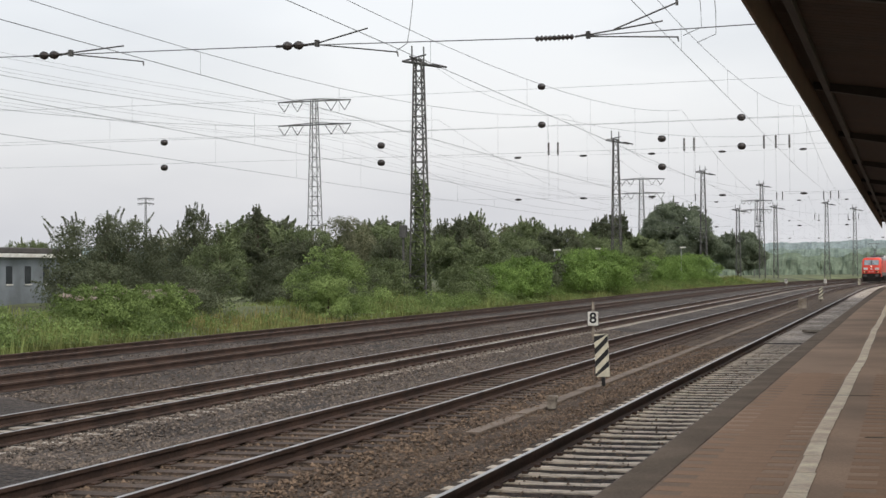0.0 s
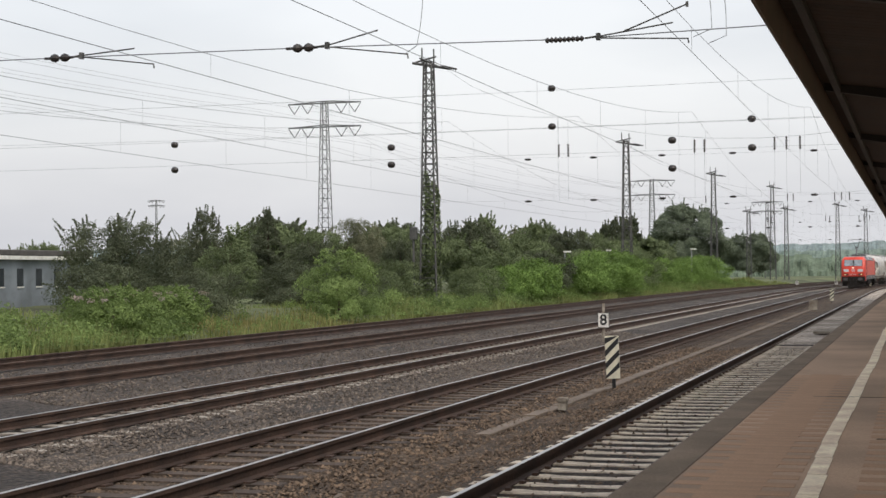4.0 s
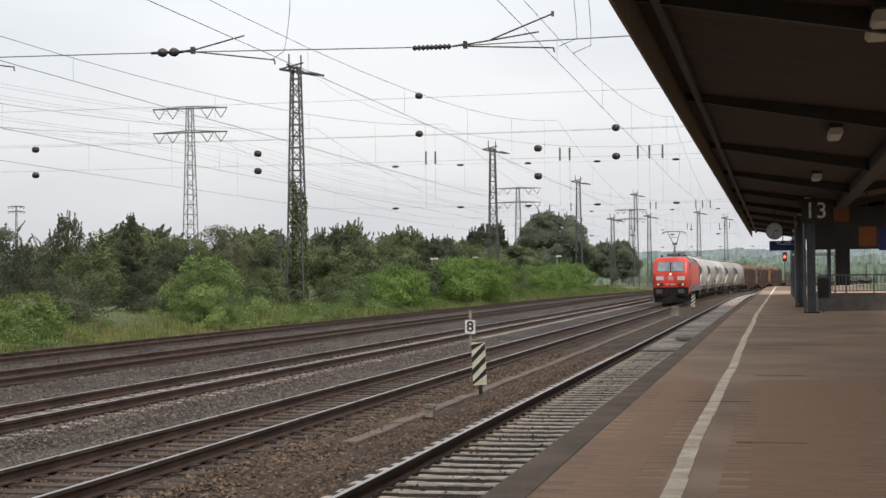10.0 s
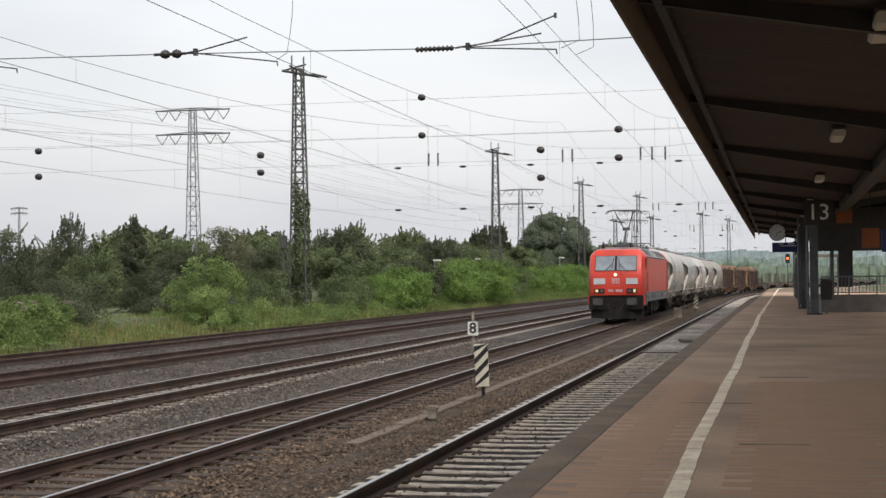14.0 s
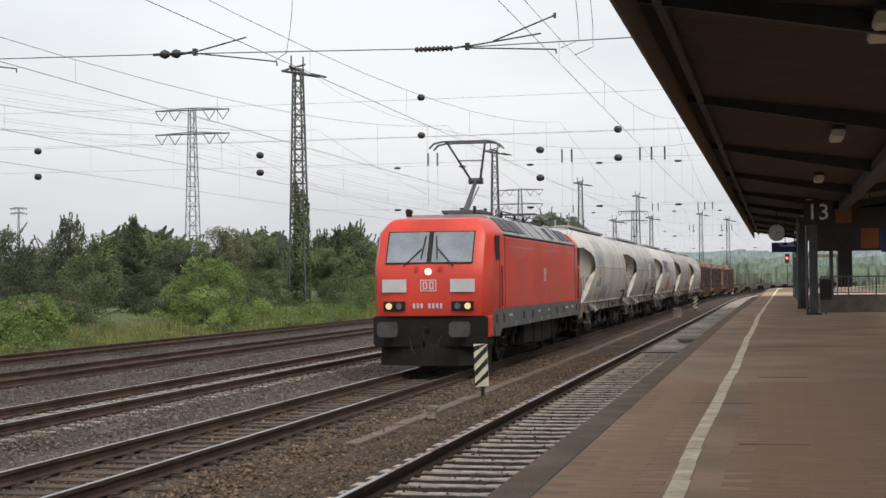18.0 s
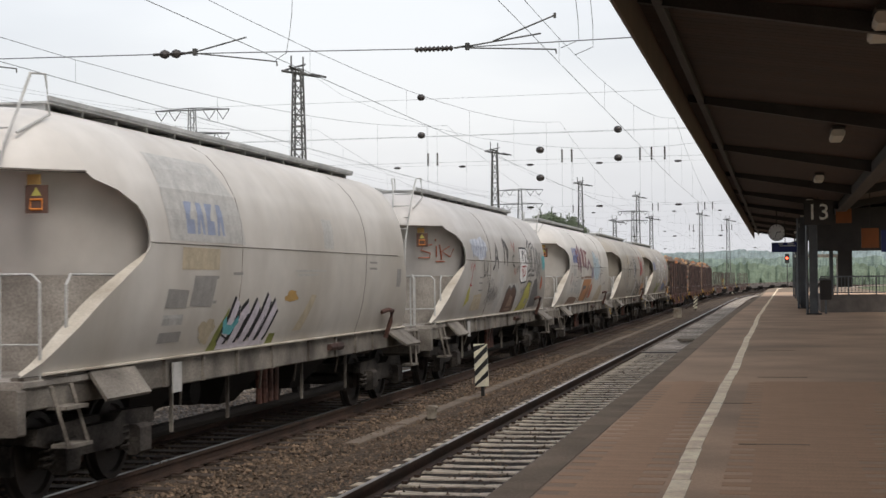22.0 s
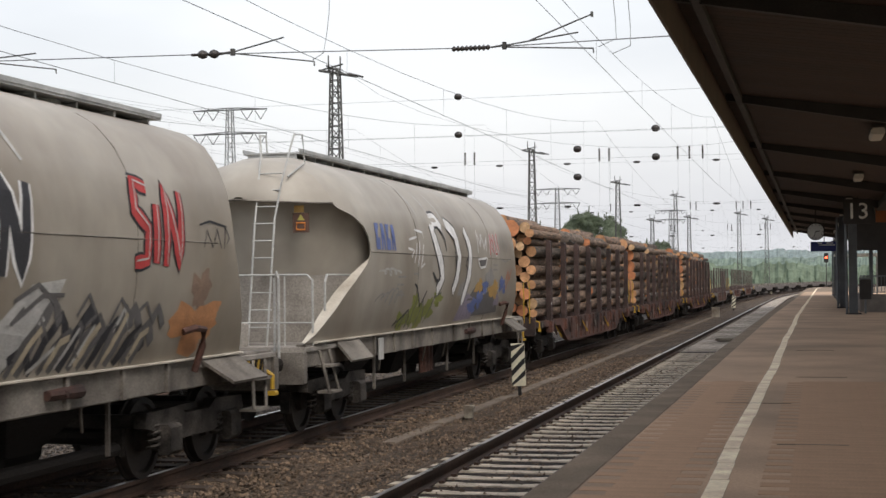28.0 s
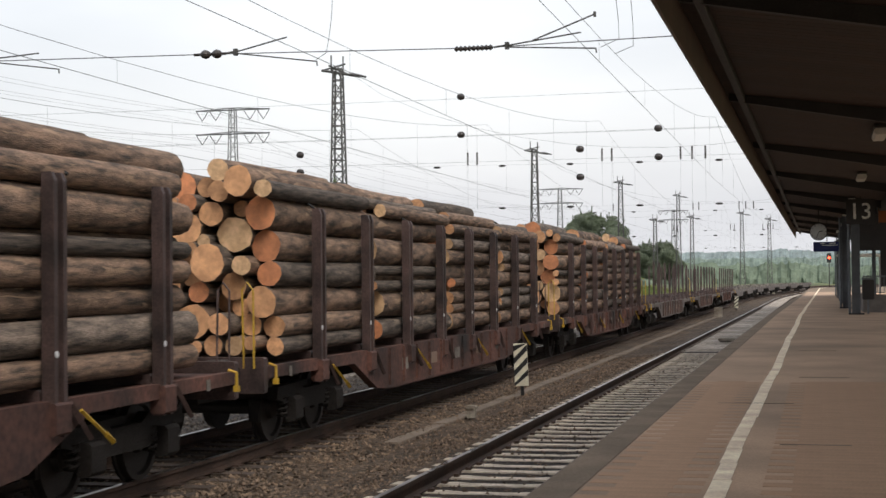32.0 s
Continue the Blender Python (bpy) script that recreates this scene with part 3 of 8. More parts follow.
# ---- plants ----
def leafy(name, parent, blobs, count, size, mat, seed, label="", shoots=()):
    """Crown of small two-triangle leaves on the outer shell of ellipsoid clumps (x, y, z, rx, ry, rz) and along
    slender shoots (foot, tip)."""
    rng = np.random.RandomState(seed)
    vol = np.array([b[3] * b[4] * b[5] for b in blobs]) ** 0.67
    pick = rng.choice(len(blobs), count, p=vol / vol.sum())
    bl = np.array(blobs)[pick]
    d = rng.normal(size=(count, 3)) + np.array([0, 0, 0.35])
    d /= np.linalg.norm(d, axis=1)[:, None]
    rad = (1.04 - 0.6 * rng.rand(count) ** 2.4) * (1 + 0.10 * np.abs(rng.normal(size=count)))
    c = bl[:, :3] + d * bl[:, 3:6] * rad[:, None]
    for p, q in shoots:
        p, q = np.array(p), np.array(q)
        n = int(10 + np.linalg.norm(q - p) * 4.0 / size)
        t = rng.rand(n, 1) ** 0.9
        e = rng.normal(size=(n, 3))
        e /= np.linalg.norm(e, axis=1)[:, None]
        c = np.concatenate([c, p + (q - p) * t + e * (0.01 + 1.1 * size * (1.05 - t))])
        d = np.concatenate([d, e])
    count = len(c)
    mid = np.array(blobs)[:, :3].mean(0) - np.array([0, 0, 0.5])
    out = c - mid
    out /= np.linalg.norm(out, axis=1)[:, None] + 1e-6
    nrm = 0.75 * d + 0.45 * out + rng.normal(size=(count, 3)) * 0.42
    nrm /= np.linalg.norm(nrm, axis=1)[:, None]
    a = np.cross(nrm, rng.normal(size=(count, 3)))
    a /= np.linalg.norm(a, axis=1)[:, None]
    b = np.cross(nrm, a)
    s = size * rng.uniform(0.6, 1.4, size=count)[:, None]
    fold = nrm * s * 0.25
    v = np.stack([c - a * s, c - b * s * 0.5 + fold, c + a * s, c + b * s * 0.5 + fold], 1).reshape(-1, 3)
    v[:, 2] = np.maximum(v[:, 2], 0.0)
    me = bpy.data.meshes.new(name)
    k = np.arange(count)[:, None] * 4
    f = np.concatenate([k + np.array([[0, 1, 2]]), k + np.array([[0, 2, 3]])], 1).reshape(-1, 3)
    me.from_pydata(v.tolist(), [], f.tolist())
    me.materials.append(mat)
    return part(name, me, [], parent, label)


def leaf_material(name, base, alt):
    m = material(name, base, 0.6, var=0.35, scale=0.5, fine=6, bump=0.0, tint=alt, island=0.3, spec=0.12)
    n, l = m.node_tree.nodes, m.node_tree.links
    b = n["Principled BSDF"]
    tr = n.new("ShaderNodeBsdfTranslucent")
    tr.inputs["Color"].default_value = (base[0] * 1.6, base[1] * 1.7, base[2] * 1.0, 1)
    mx = n.new("ShaderNodeMixShader")
    mx.inputs[0].default_value = 0.16
    out = [x for x in n if x.bl_idname == "ShaderNodeOutputMaterial"][0]
    l.new(b.outputs[0], mx.inputs[1])
    l.new(tr.outputs[0], mx.inputs[2])
    l.new(mx.outputs[0], out.inputs["Surface"])
    return m


M_leaf_dark = leaf_material("dark_leaves", (0.100, 0.114, 0.072), (0.072, 0.085, 0.055))
M_leaf_mid = leaf_material("green_leaves", (0.140, 0.172, 0.088), (0.105, 0.132, 0.068))
M_leaf_light = leaf_material("bright_leaves", (0.165, 0.250, 0.070), (0.115, 0.180, 0.052))
M_leaf_bush = leaf_material("bush_leaves", (0.215, 0.285, 0.105), (0.135, 0.19, 0.072))
# Leaf colour for far trees, greyed and lightened to include haze.
M_leaf_far = leaf_material("haze_tinted_leaves", (0.140, 0.168, 0.118), (0.110, 0.135, 0.096))
M_leaf_olive = leaf_material("olive_leaves", (0.165, 0.170, 0.110), (0.130, 0.138, 0.090))
M_grass = leaf_material("meadow_grass", (0.17, 0.205, 0.075), (0.16, 0.155, 0.065))
M_straw = leaf_material("dry_grass", (0.25, 0.21, 0.09), (0.18, 0.165, 0.07))
M_weeds = leaf_material("weed_leaves", (0.150, 0.205, 0.070), (0.100, 0.145, 0.050))
M_flower = leaf_material("pale_flowers", (0.36, 0.29, 0.29), (0.30, 0.25, 0.22))
M_bark = material("bark", (0.085, 0.065, 0.05), 0.95, var=0.35, scale=3, fine=25, bump=0.5)
# Distance haze is put into the colour of these woods.
M_far_leaf = material("haze_tinted_woods", (0.125, 0.16, 0.15), 1.0, var=0.25, scale=0.02, fine=0.2, bump=0.0, tint=(0.095, 0.125, 0.115))
# Pale blue-green base colour carries the haze over the hills.
M_hill = material("haze_tinted_hills", (0.22, 0.275, 0.285), 1.0, var=0.15, scale=0.01, fine=0.08, bump=0.0)


def tree(x, y, h, w, mat, seed, shape="round", name="tree", label="", dens=1.0, leaf=0.2, group="trees behind the tracks", category="tree"):
    rng = random.Random(seed)
    z0 = 0.3 if x < -28 else -0.1
    root = empty(name, pose(x, y, z0), label, category, group)
    trunk, twigs = Shape(), Shape()
    r = 0.018 * h + 0.02
    bare = {"round": 0.22, "tall": 0.12, "bush": 0.05, "cone": 0.1, "willow": 0.2}[shape]
    top = h * (0.8 if shape != "bush" else 0.55)
    pts = [(rng.uniform(-1, 1) * 0.03 * h * t, rng.uniform(-1, 1) * 0.03 * h * t, top * t) for t in (0, 0.25, 0.5, 0.75, 1)]
    trunk.tube(pts, [r, r * 0.8, r * 0.6, r * 0.4, r * 0.15], 7)
    blobs, shoots = [], []
    n = {"round": 58, "tall": 44, "bush": 56, "cone": 60, "willow": 44}[shape]
    for i in range(n):
        t = bare + (1 - bare) * (i + rng.random()) / n
        if shape == "cone":
            env = (1.05 - t) ** 0.9
        elif shape == "bush":
            env = math.sqrt(max(0.12, 1 - ((t - 0.4) / 0.62) ** 2))
        elif shape == "tall":
            env = 0.55 + 0.5 * math.sin(math.pi * min(1, t * 1.05)) if t < 0.75 else 0.75 * (1.15 - t) * 2.2
        else:
            env = math.sqrt(max(0.1, 1 - ((t - 0.52) / 0.53) ** 2))
        ang = i * 2.4 + rng.uniform(-0.5, 0.5)
        rr = w / 2 * env * (rng.uniform(0.7, 1.0) if i % 4 else rng.uniform(0.1, 0.6))
        cx, cy, cz = rr * math.cos(ang), rr * math.sin(ang), h * t * 0.94
        s = (w * 0.095 + 0.016 * h) * rng.uniform(0.45, 1.35) * ((0.3 + 0.85 * env) if shape == "cone" else (0.45 + 0.7 * env))
        vz = 1.4 if shape == "willow" else 1.1 if shape == "tall" else 0.72
        if cz + s * vz > h:
            cz = h - s * vz * rng.uniform(0.7, 1.1)
        blobs.append((cx, cy, max(cz, s * 0.5), s, s, s * vz))
        if i % 4 == 0 and shape != "bush":
            base = max(0.1 * h, cz - rr * 0.9 - 0.3)
            twigs.tube([(0, 0, min(base, top * 0.95)), (cx * 0.5, cy * 0.5, (base + cz) / 2 + 0.1), (cx, cy, cz)], [r * 0.4, r * 0.28, r * 0.1], 5)
        # leafy shoots that break the outline
        for _ in range(2 if shape in ("tall", "cone", "willow") else 1 if rng.random() < 0.6 else 0):
            k = s * rng.uniform(0.3, 1.2) * (1.6 if shape == "tall" else 1.2 if t > 0.6 else 0.7) * (0.6 if shape == "bush" else 1.0)
            ox, oy = rng.uniform(-1.0, 1.0) * s, rng.uniform(-1.0, 1.0) * s
            foot = (cx + ox, cy + oy, cz + s * vz * 0.55)
            if shape == "willow":
                tip = (cx * 1.15 + ox * 2.5, cy * 1.15 + oy * 2.5, max(0.3, cz - k * 1.1))
            else:
                tip = (cx * 1.08 + ox * 1.7, cy * 1.08 + oy * 1.7, min(h * 1.12, cz + s * vz * 0.6 + k))
            shoots.append((foot, tip))
        if t > 0.62 and shape not in ("bush", "willow") and i % 2 == 0:
            # thin twigs with few leaves reaching past the crown
            k = rng.uniform(0.06, 0.15) * h
            ex, ey = cx * rng.uniform(0.95, 1.2), cy * rng.uniform(0.95, 1.2)
            tip = (ex, ey, cz + s * vz * 0.7 + k)
            twigs.tube([(cx, cy, cz), ((cx + ex) / 2, (cy + ey) / 2, cz + s * vz * 0.7 + k * 0.4), tip], [r * 0.16, r * 0.1, r * 0.04], 4)
            shoots.append(((cx, cy, cz + s * vz * 0.4), tip))
    part("trunk", trunk, M_bark, root, "brown tapering trunk", smooth=True)
    if twigs.v:
        part("branches", twigs, M_bark, root, "thin brown limbs and twigs", kind="stuff")
    leafy("crown", root, blobs, int(1500 * dens * max(0.4, w * h / 20)), leaf, mat, seed, shoots=shoots)
    return root


# ---- build the setting ----
ground()
ballast()
track("a", "concrete", True, (8, 120))
track("b", "wooden", True, (14, 110))
track("c", "concrete", True, (24, 150))
track("d", "wooden", False, (40, 60))
track("e", "wooden", False, (50, 60))
platform()
canopy()
column(1.36, 60.0)
column(1.18, 71.5)
for cy in (84.5, 95.3, 106.2, 117.0):
    column(1.42, cy)
for cy in (18.75, 40.45):
    column(4.6, cy)

SPANS = [-90, -15, 60, 135, 205, 275, 345, 415]
for tk in "abcde":
    track_catenary(tk, SPANS)
headspan(23.3, -36, 14, 5.92, None, [])
headspan(41, -40, 14, 6.2, 7.25, [(-9.62, (6.25, 7.31))], arms=False, bead=0.095)
headspan(50, -40, 14, 6.2, 7.1, [(-5.07, (6.2, 7.14)), (-17.5, (6.62, 6.02)), (-25.9, (7.0, 6.08)), (-7.67, (6.53, 5.6))], arms=False, bead=0.12)
for sy, sx in ((93, 0.0), (162.5, 0.0), (232, 2.6)):
    headspan(sy, -30, 12, 6.7, 9.35, [(x + sx, (6.7, 9.35)) for x in (-23.4, -19.2, -14.9, -10.6, -5.8)], arms=False, bead=0.075, long=2.6)
line_mast(-29.94, 93, 16.2, ivy=True)
line_mast(-30.0, 162.8, 16.7)
line_mast(-29.4, 232, 17.4)
line_mast(-26.7, 300, 18.9)
line_mast(-15.9, 330, 16.4)
line_mast(-11.1, 360, 16.2)
line_mast(-24.1, 300, 14.6, w=0.9)
line_mast(-29.2, 280, 13.4, w=0.9)
line_mast(-40, 50, 9.5)
line_mast(-40, 41, 9.5)
line_mast(-38, 23.3, 16)
power_pylon(-59.2, 148, 20.4, 0)
power_pylon(-44.5, 266, 18.4, 0)
power_pylon(-30.5, 330, 17.0, 0, 0.8)
power_pylon(-160, 300, 19.0, 20, 0.45)
# power line conductors and feeder wires high above the tracks
for x0, z0, x1, z1 in ((-62.5, 19, -47.9, 17), (-61, 19, -46.4, 17), (-57.3, 19, -42.6, 17), (-55.8, 19, -41.1, 17), (-62.5, 16.4, -47.9, 14.6), (-61, 16.4, -46.4, 14.6),
                       (-57.3, 16.4, -42.6, 14.6), (-55.8, 16.4, -41.1, 14.6)):
    pts = []
    for i in range(17):
        t = -0.9 + 1.9 * i / 16
        sag = 1.6 * (1 - (2 * (t % 1.0) - 1) ** 2)
        pts.append((x0 + (x1 - x0) * t, 148 + 118 * t, z0 + (z1 - z0) * t - sag))
    wire_thing("power_line", pts, 0.009, "thin grey power line conductor")

# ---- trees and bushes ----
for x, y, h, w, mat, shp, lab in (
        (-36, 63.7, 5.3, 5.2, M_leaf_dark, "round", "dense dark green deciduous tree with an uneven crown"),
        (-38, 69.0, 4.6, 3.6, M_leaf_dark, "round", "dark green tree in a dense thicket"),
        (-40, 81, 6.6, 3.0, M_leaf_dark, "tall", "slender sparse dark green tree with upright shoots"),
        (-38, 85.5, 7.0, 3.9, M_leaf_dark, "cone", "dark pointed tree with ragged branches"),
        (-37, 78.0, 4.0, 3.6, M_leaf_mid, "round", "green tree in a dense thicket"),
        (-36, 88.0, 4.6, 3.6, M_leaf_dark, "round", "dark green tree in a dense thicket"),
        (-42, 103, 6.0, 4.2, M_leaf_mid, "round", "green deciduous tree with full crown"),
        (-40, 106.6, 6.9, 3.6, M_leaf_olive, "willow", "olive green willow with hanging shoots"),
        (-41, 112.0, 5.6, 3.2, M_leaf_olive, "willow", "sparse olive willow with arching twigs"),
        (-36, 104.7, 5.1, 3.0, M_leaf_dark, "round", "dark green tree beside the mast"),
        (-37, 126, 7.4, 5.0, M_leaf_dark, "round", "dark green tree with open crown"),
        (-38, 135, 8.2, 4.0, M_leaf_mid, "tall", "green tree with upright boughs"),
        (-36, 120, 5.4, 5.0, M_leaf_mid, "round", "green bushy tree behind the tracks"),
        (-36, 143, 6.0, 5.0, M_leaf_mid, "round", "green bushy tree behind the tracks"),
        (-38, 152, 6.0, 5.0, M_leaf_mid, "round", "green bushy tree behind the tracks"),
        (-38, 169, 7.6, 5.8, M_leaf_dark, "round", "rounded dark green leafy tree"),
        (-36, 180, 6.4, 6.0, M_leaf_mid, "round", "green bushy tree behind the tracks"),
        (-38, 196, 7.0, 6.4, M_leaf_mid, "round", "green bushy tree behind the tracks"),
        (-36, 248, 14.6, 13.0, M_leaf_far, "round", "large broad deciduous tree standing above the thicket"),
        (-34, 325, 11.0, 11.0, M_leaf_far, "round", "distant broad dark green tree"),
        (-36, 214, 7.5, 7.0, M_leaf_mid, "round", "green bushy tree behind the tracks"),
        (-46, 239, 12.0, 3.0, M_leaf_dark, "tall", "slim dark poplar in a row"),
        (-46, 247, 12.6, 3.0, M_leaf_dark, "tall", "slim dark poplar in a row"),
        (-46, 255, 13.2, 3.0, M_leaf_dark, "tall", "slim dark poplar in a row"),
        (-46, 232, 11.0, 3.0, M_leaf_dark, "tall", "slim dark poplar in a row"),
        (-52, 120, 6.0, 6.0, M_leaf_mid, "round", "green tree behind the thicket"),
        (-50, 100, 5.4, 5.0, M_leaf_olive, "round", "olive green tree behind the thicket"),
        (-60, 95.7, 5.0, 3.0, M_leaf_mid, "round", "small green tree near the building"),
        (-66, 104, 5.0, 5.0, M_leaf_mid, "round", "green tree beside the building"),
        (-55, 150, 7.0, 8.0, M_leaf_mid, "round", "green tree behind the thicket"),
        (-55, 185, 8.0, 8.0, M_leaf_mid, "round", "green tree behind the thicket")):
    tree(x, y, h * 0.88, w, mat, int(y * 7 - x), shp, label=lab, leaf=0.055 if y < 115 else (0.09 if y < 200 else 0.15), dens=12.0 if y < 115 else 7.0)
for k in range(3, 16):
    tree(-46 - 3 * (k % 3), 74 + 9.5 * k, 5.2 + 1.3 * ((k * 7) % 5) / 4 + 0.012 * k * k, 7.0, (M_leaf_mid, M_leaf_dark, M_leaf_olive)[k % 3], 900 + k, 'round', label='green tree at the back of the thicket', leaf=0.13, dens=3.5)
for x, y, h, w, mat, lab in (
        (-27.9, 71.5, 3.7, 4.0, M_leaf_bush, "rounded bright green bush beside the rusty track"),
        (-28.4, 142, 3.9, 8.0, M_leaf_light, "wide bright green leafy bush"),
        (-28.2, 134, 3.0, 5.0, M_leaf_light, "bright green bush beside the track"),
        (-28.2, 113, 2.9, 5.0, M_leaf_light, "bright green bush beside the track"),
        (-28.6, 106, 2.4, 4.0, M_leaf_light, "low bright green leafy bush"),
        (-28.8, 99, 2.3, 4.0, M_leaf_mid, "low green bush beside the track"),
        (-31.5, 118, 3.6, 6.0, M_leaf_mid, "green bush in the thicket"),
        (-31.5, 128, 3.8, 6.0, M_leaf_dark, "dark green bush in the thicket"),
        (-32, 152, 4.2, 7.0, M_leaf_mid, "green bush in the thicket"),
        (-32, 172, 4.4, 8.0, M_leaf_mid, "green bush in the thicket"),
        (-32, 92, 2.8, 4.0, M_leaf_mid, "green bush below the mast"),
        (-32.5, 84, 2.4, 4.5, M_leaf_dark, "dark green bush in the thicket"),
        (-32.5, 76, 2.6, 4.0, M_leaf_dark, "dark green bush in the thicket"),
        (-32.5, 64, 2.2, 5.0, M_leaf_dark, "dark green bush in the thicket"),
        (-32.5, 56, 2.4, 4.0, M_leaf_dark, "dark green bush in the thicket"),
        (-30.5, 200, 3.6, 9.0, M_leaf_light, "bright green bush beside the track"),
        (-30.5, 222, 4.0, 10.0, M_leaf_light, "bright green bush beside the track"),
        (-28.2, 49.5, 1.5, 3.6, M_weeds, "low flowering shrub beside the track"),
        (-29.0, 55.5, 1.5, 3.2, M_weeds, "low flowering shrub beside the track")):
    tree(x, y, h, w, mat, int(y * 3 - x), "bush", "bush", lab, leaf=0.05 if y < 110 else 0.085, dens=16.0 if y < 110 else 8.0, group="bushes beside the tracks", category="bush")


def meadow():
    """Grass and weeds on the bank: blades as narrow triangles, weeds as small clumps."""
    rng = np.random.RandomState(3)
    n = 34000
    s = 32 + 230 * rng.rand(n) ** 1.7
    x = -25.3 - 9.5 * rng.rand(n) ** 1.3
    hgt = (0.15 + 0.45 * rng.rand(n)) * (1 + 0.5 * np.sin(s * 0.35 + x))
    hgt *= np.where((s > 56) & (s < 78), 0.55, 1.0)
    wid = 0.025 + 0.045 * (s / 120)
    v, px = np.zeros((n, 3, 3)), np.where(s > BEND, (s - BEND) ** 2 / (2 * RADIUS), 0)
    zb = np.where(x < -26, -0.42 + 0.9 * np.minimum(1, (-26 - x) / 6), -0.42) - 0.1
    ang = rng.rand(n) * 6.28
    for k, (o, h) in enumerate(((-1, 0), (1, 0), (0.6, 1))):
        v[:, k, 0] = x + px + o * wid * np.cos(ang) + (h * 0.25 * hgt * np.cos(ang * 1.7))
        v[:, k, 1] = s + o * wid * np.sin(ang) + (h * 0.25 * hgt * np.sin(ang * 1.7))
        v[:, k, 2] = zb + h * (hgt + 0.15)
    me = bpy.data.meshes.new("meadow_grass")
    me.from_pydata(v.reshape(-1, 3).tolist(), [], np.arange(n * 3).reshape(-1, 3).tolist())
    me.materials.append(M_grass)
    part("meadow_grass", me, [], label="tall green grass along the track", kind="stuff")
    n = 650
    sx, sy = -25.6 - 3.8 * rng.rand(n), 55 + 15 * rng.rand(n)
    a, hg = rng.rand(n) * 6.28, 0.2 + 0.55 * rng.rand(n) ** 1.5
    v = np.zeros((n, 3, 3))
    for k, (o, h) in enumerate(((-1, 0), (1, 0), (0.5, 1))):
        v[:, k, 0], v[:, k, 1] = sx + (o * 0.025 + h * 0.2 * hg) * np.cos(a), sy + (o * 0.025 + h * 0.2 * hg) * np.sin(a)
        v[:, k, 2] = -0.5 + 0.9 * np.clip((-26 - sx) / 6, 0, 1) + h * (hg + 0.1)
    me = bpy.data.meshes.new("dry_grass")
    me.from_pydata(v.reshape(-1, 3).tolist(), [], np.arange(n * 3).reshape(-1, 3).tolist())
    me.materials.append(M_straw)
    part("dry_grass", me, [], label="dry straw coloured grass beside the round bush", kind="stuff")
    blobs, blobs2 = [], []
    rr = random.Random(8)
    for i in range(900):
        sy = 34 + 200 * rr.random() ** 1.6
        xx = -25.3 - 7.0 * rr.random() ** 1.2
        k = rr.uniform(0.22, 0.72) * min(1.0, 0.35 + (-25.0 - xx) / 3)
        if 57 < sy < 76:
            k *= 0.45
        z = -0.42 + 0.9 * min(1, max(0, (-26 - xx) / 6)) + k * 0.4
        blobs.append((xx + line_at(sy, 0)[0], sy, z, k * 1.2, k * 1.2, k))
    for i in range(26):
        sy = rr.choice((48.0, 50.5, 54.0, 57.0)) + rr.uniform(-1.5, 1.5)
        blobs2.append((-28.6 + rr.uniform(-1.2, 1.0), sy, 1.45 + rr.uniform(-0.2, 0.25), 0.16, 0.16, 0.08))
    leafy("weeds", None, blobs, 190000, 0.055, M_weeds, 4, label="bramble and weeds along the bank")["kind"] = "stuff"
    leafy("flowers", None, blobs2, 1200, 0.03, M_flower, 5, label="pale pinkish white flower heads on the weeds")["kind"] = "stuff"


meadow()


def far_woods():
    # Rows further off are coloured paler and bluer to stand for haze.
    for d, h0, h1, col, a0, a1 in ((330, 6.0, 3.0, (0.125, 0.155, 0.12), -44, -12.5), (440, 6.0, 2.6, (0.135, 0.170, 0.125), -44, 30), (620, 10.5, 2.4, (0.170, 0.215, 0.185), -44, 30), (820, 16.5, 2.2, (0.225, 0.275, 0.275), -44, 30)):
        sh = Shape()
        rows = []
        n = int((a1 - a0) * 14)
        for j, (f, back) in enumerate(((0.0, 0.0), (0.35, 1.5), (0.7, 4.0), (1.0, 9.0))):
            row = []
            for i in range(n + 1):
                a = radians(a0 + (a1 - a0) * i / n)
                top = h0 + h1 * noise.noise((math.degrees(a) * 0.35, d * 0.1, 0)) + 0.45 * h1 * noise.noise((math.degrees(a) * 1.9, d * 0.3, 1)) + 0.3 * h1 * noise.noise((math.degrees(a) * 7.0, d, 2)) + 0.25 * h1 * noise.noise((math.degrees(a) * 19.0, d, 4))
                r = d + back + 2.5 * noise.noise((i * 0.45, j * 1.7, d))
                row.append((r * math.sin(a), r * math.cos(a), max(0.0, f * top) - 0.3))
            rows.append(row)
        sh.loft(rows, closed=False)
        mat = material("haze_tinted_wood_edge", col, 1.0, var=0.22, scale=0.25, fine=1.2, bump=0.0, spec=0.0)
        part("far_woods", sh, mat, label="line of distant trees with haze put into the colour", kind="stuff")
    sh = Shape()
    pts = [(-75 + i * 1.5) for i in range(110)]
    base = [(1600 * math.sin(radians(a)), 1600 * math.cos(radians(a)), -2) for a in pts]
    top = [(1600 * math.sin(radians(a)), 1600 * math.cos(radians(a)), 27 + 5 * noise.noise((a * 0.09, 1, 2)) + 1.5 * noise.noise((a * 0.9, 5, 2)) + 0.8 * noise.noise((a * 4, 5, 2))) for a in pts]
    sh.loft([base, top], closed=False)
    part("backdrop", sh, M_hill, label="wooded hills on the horizon, blue-green from painted haze", kind="structure")


far_woods()

# ---- small things beside the tracks ----
M_grey_metal = material("galvanised_steel", (0.33, 0.34, 0.34), 0.5, 0.5, var=0.15)
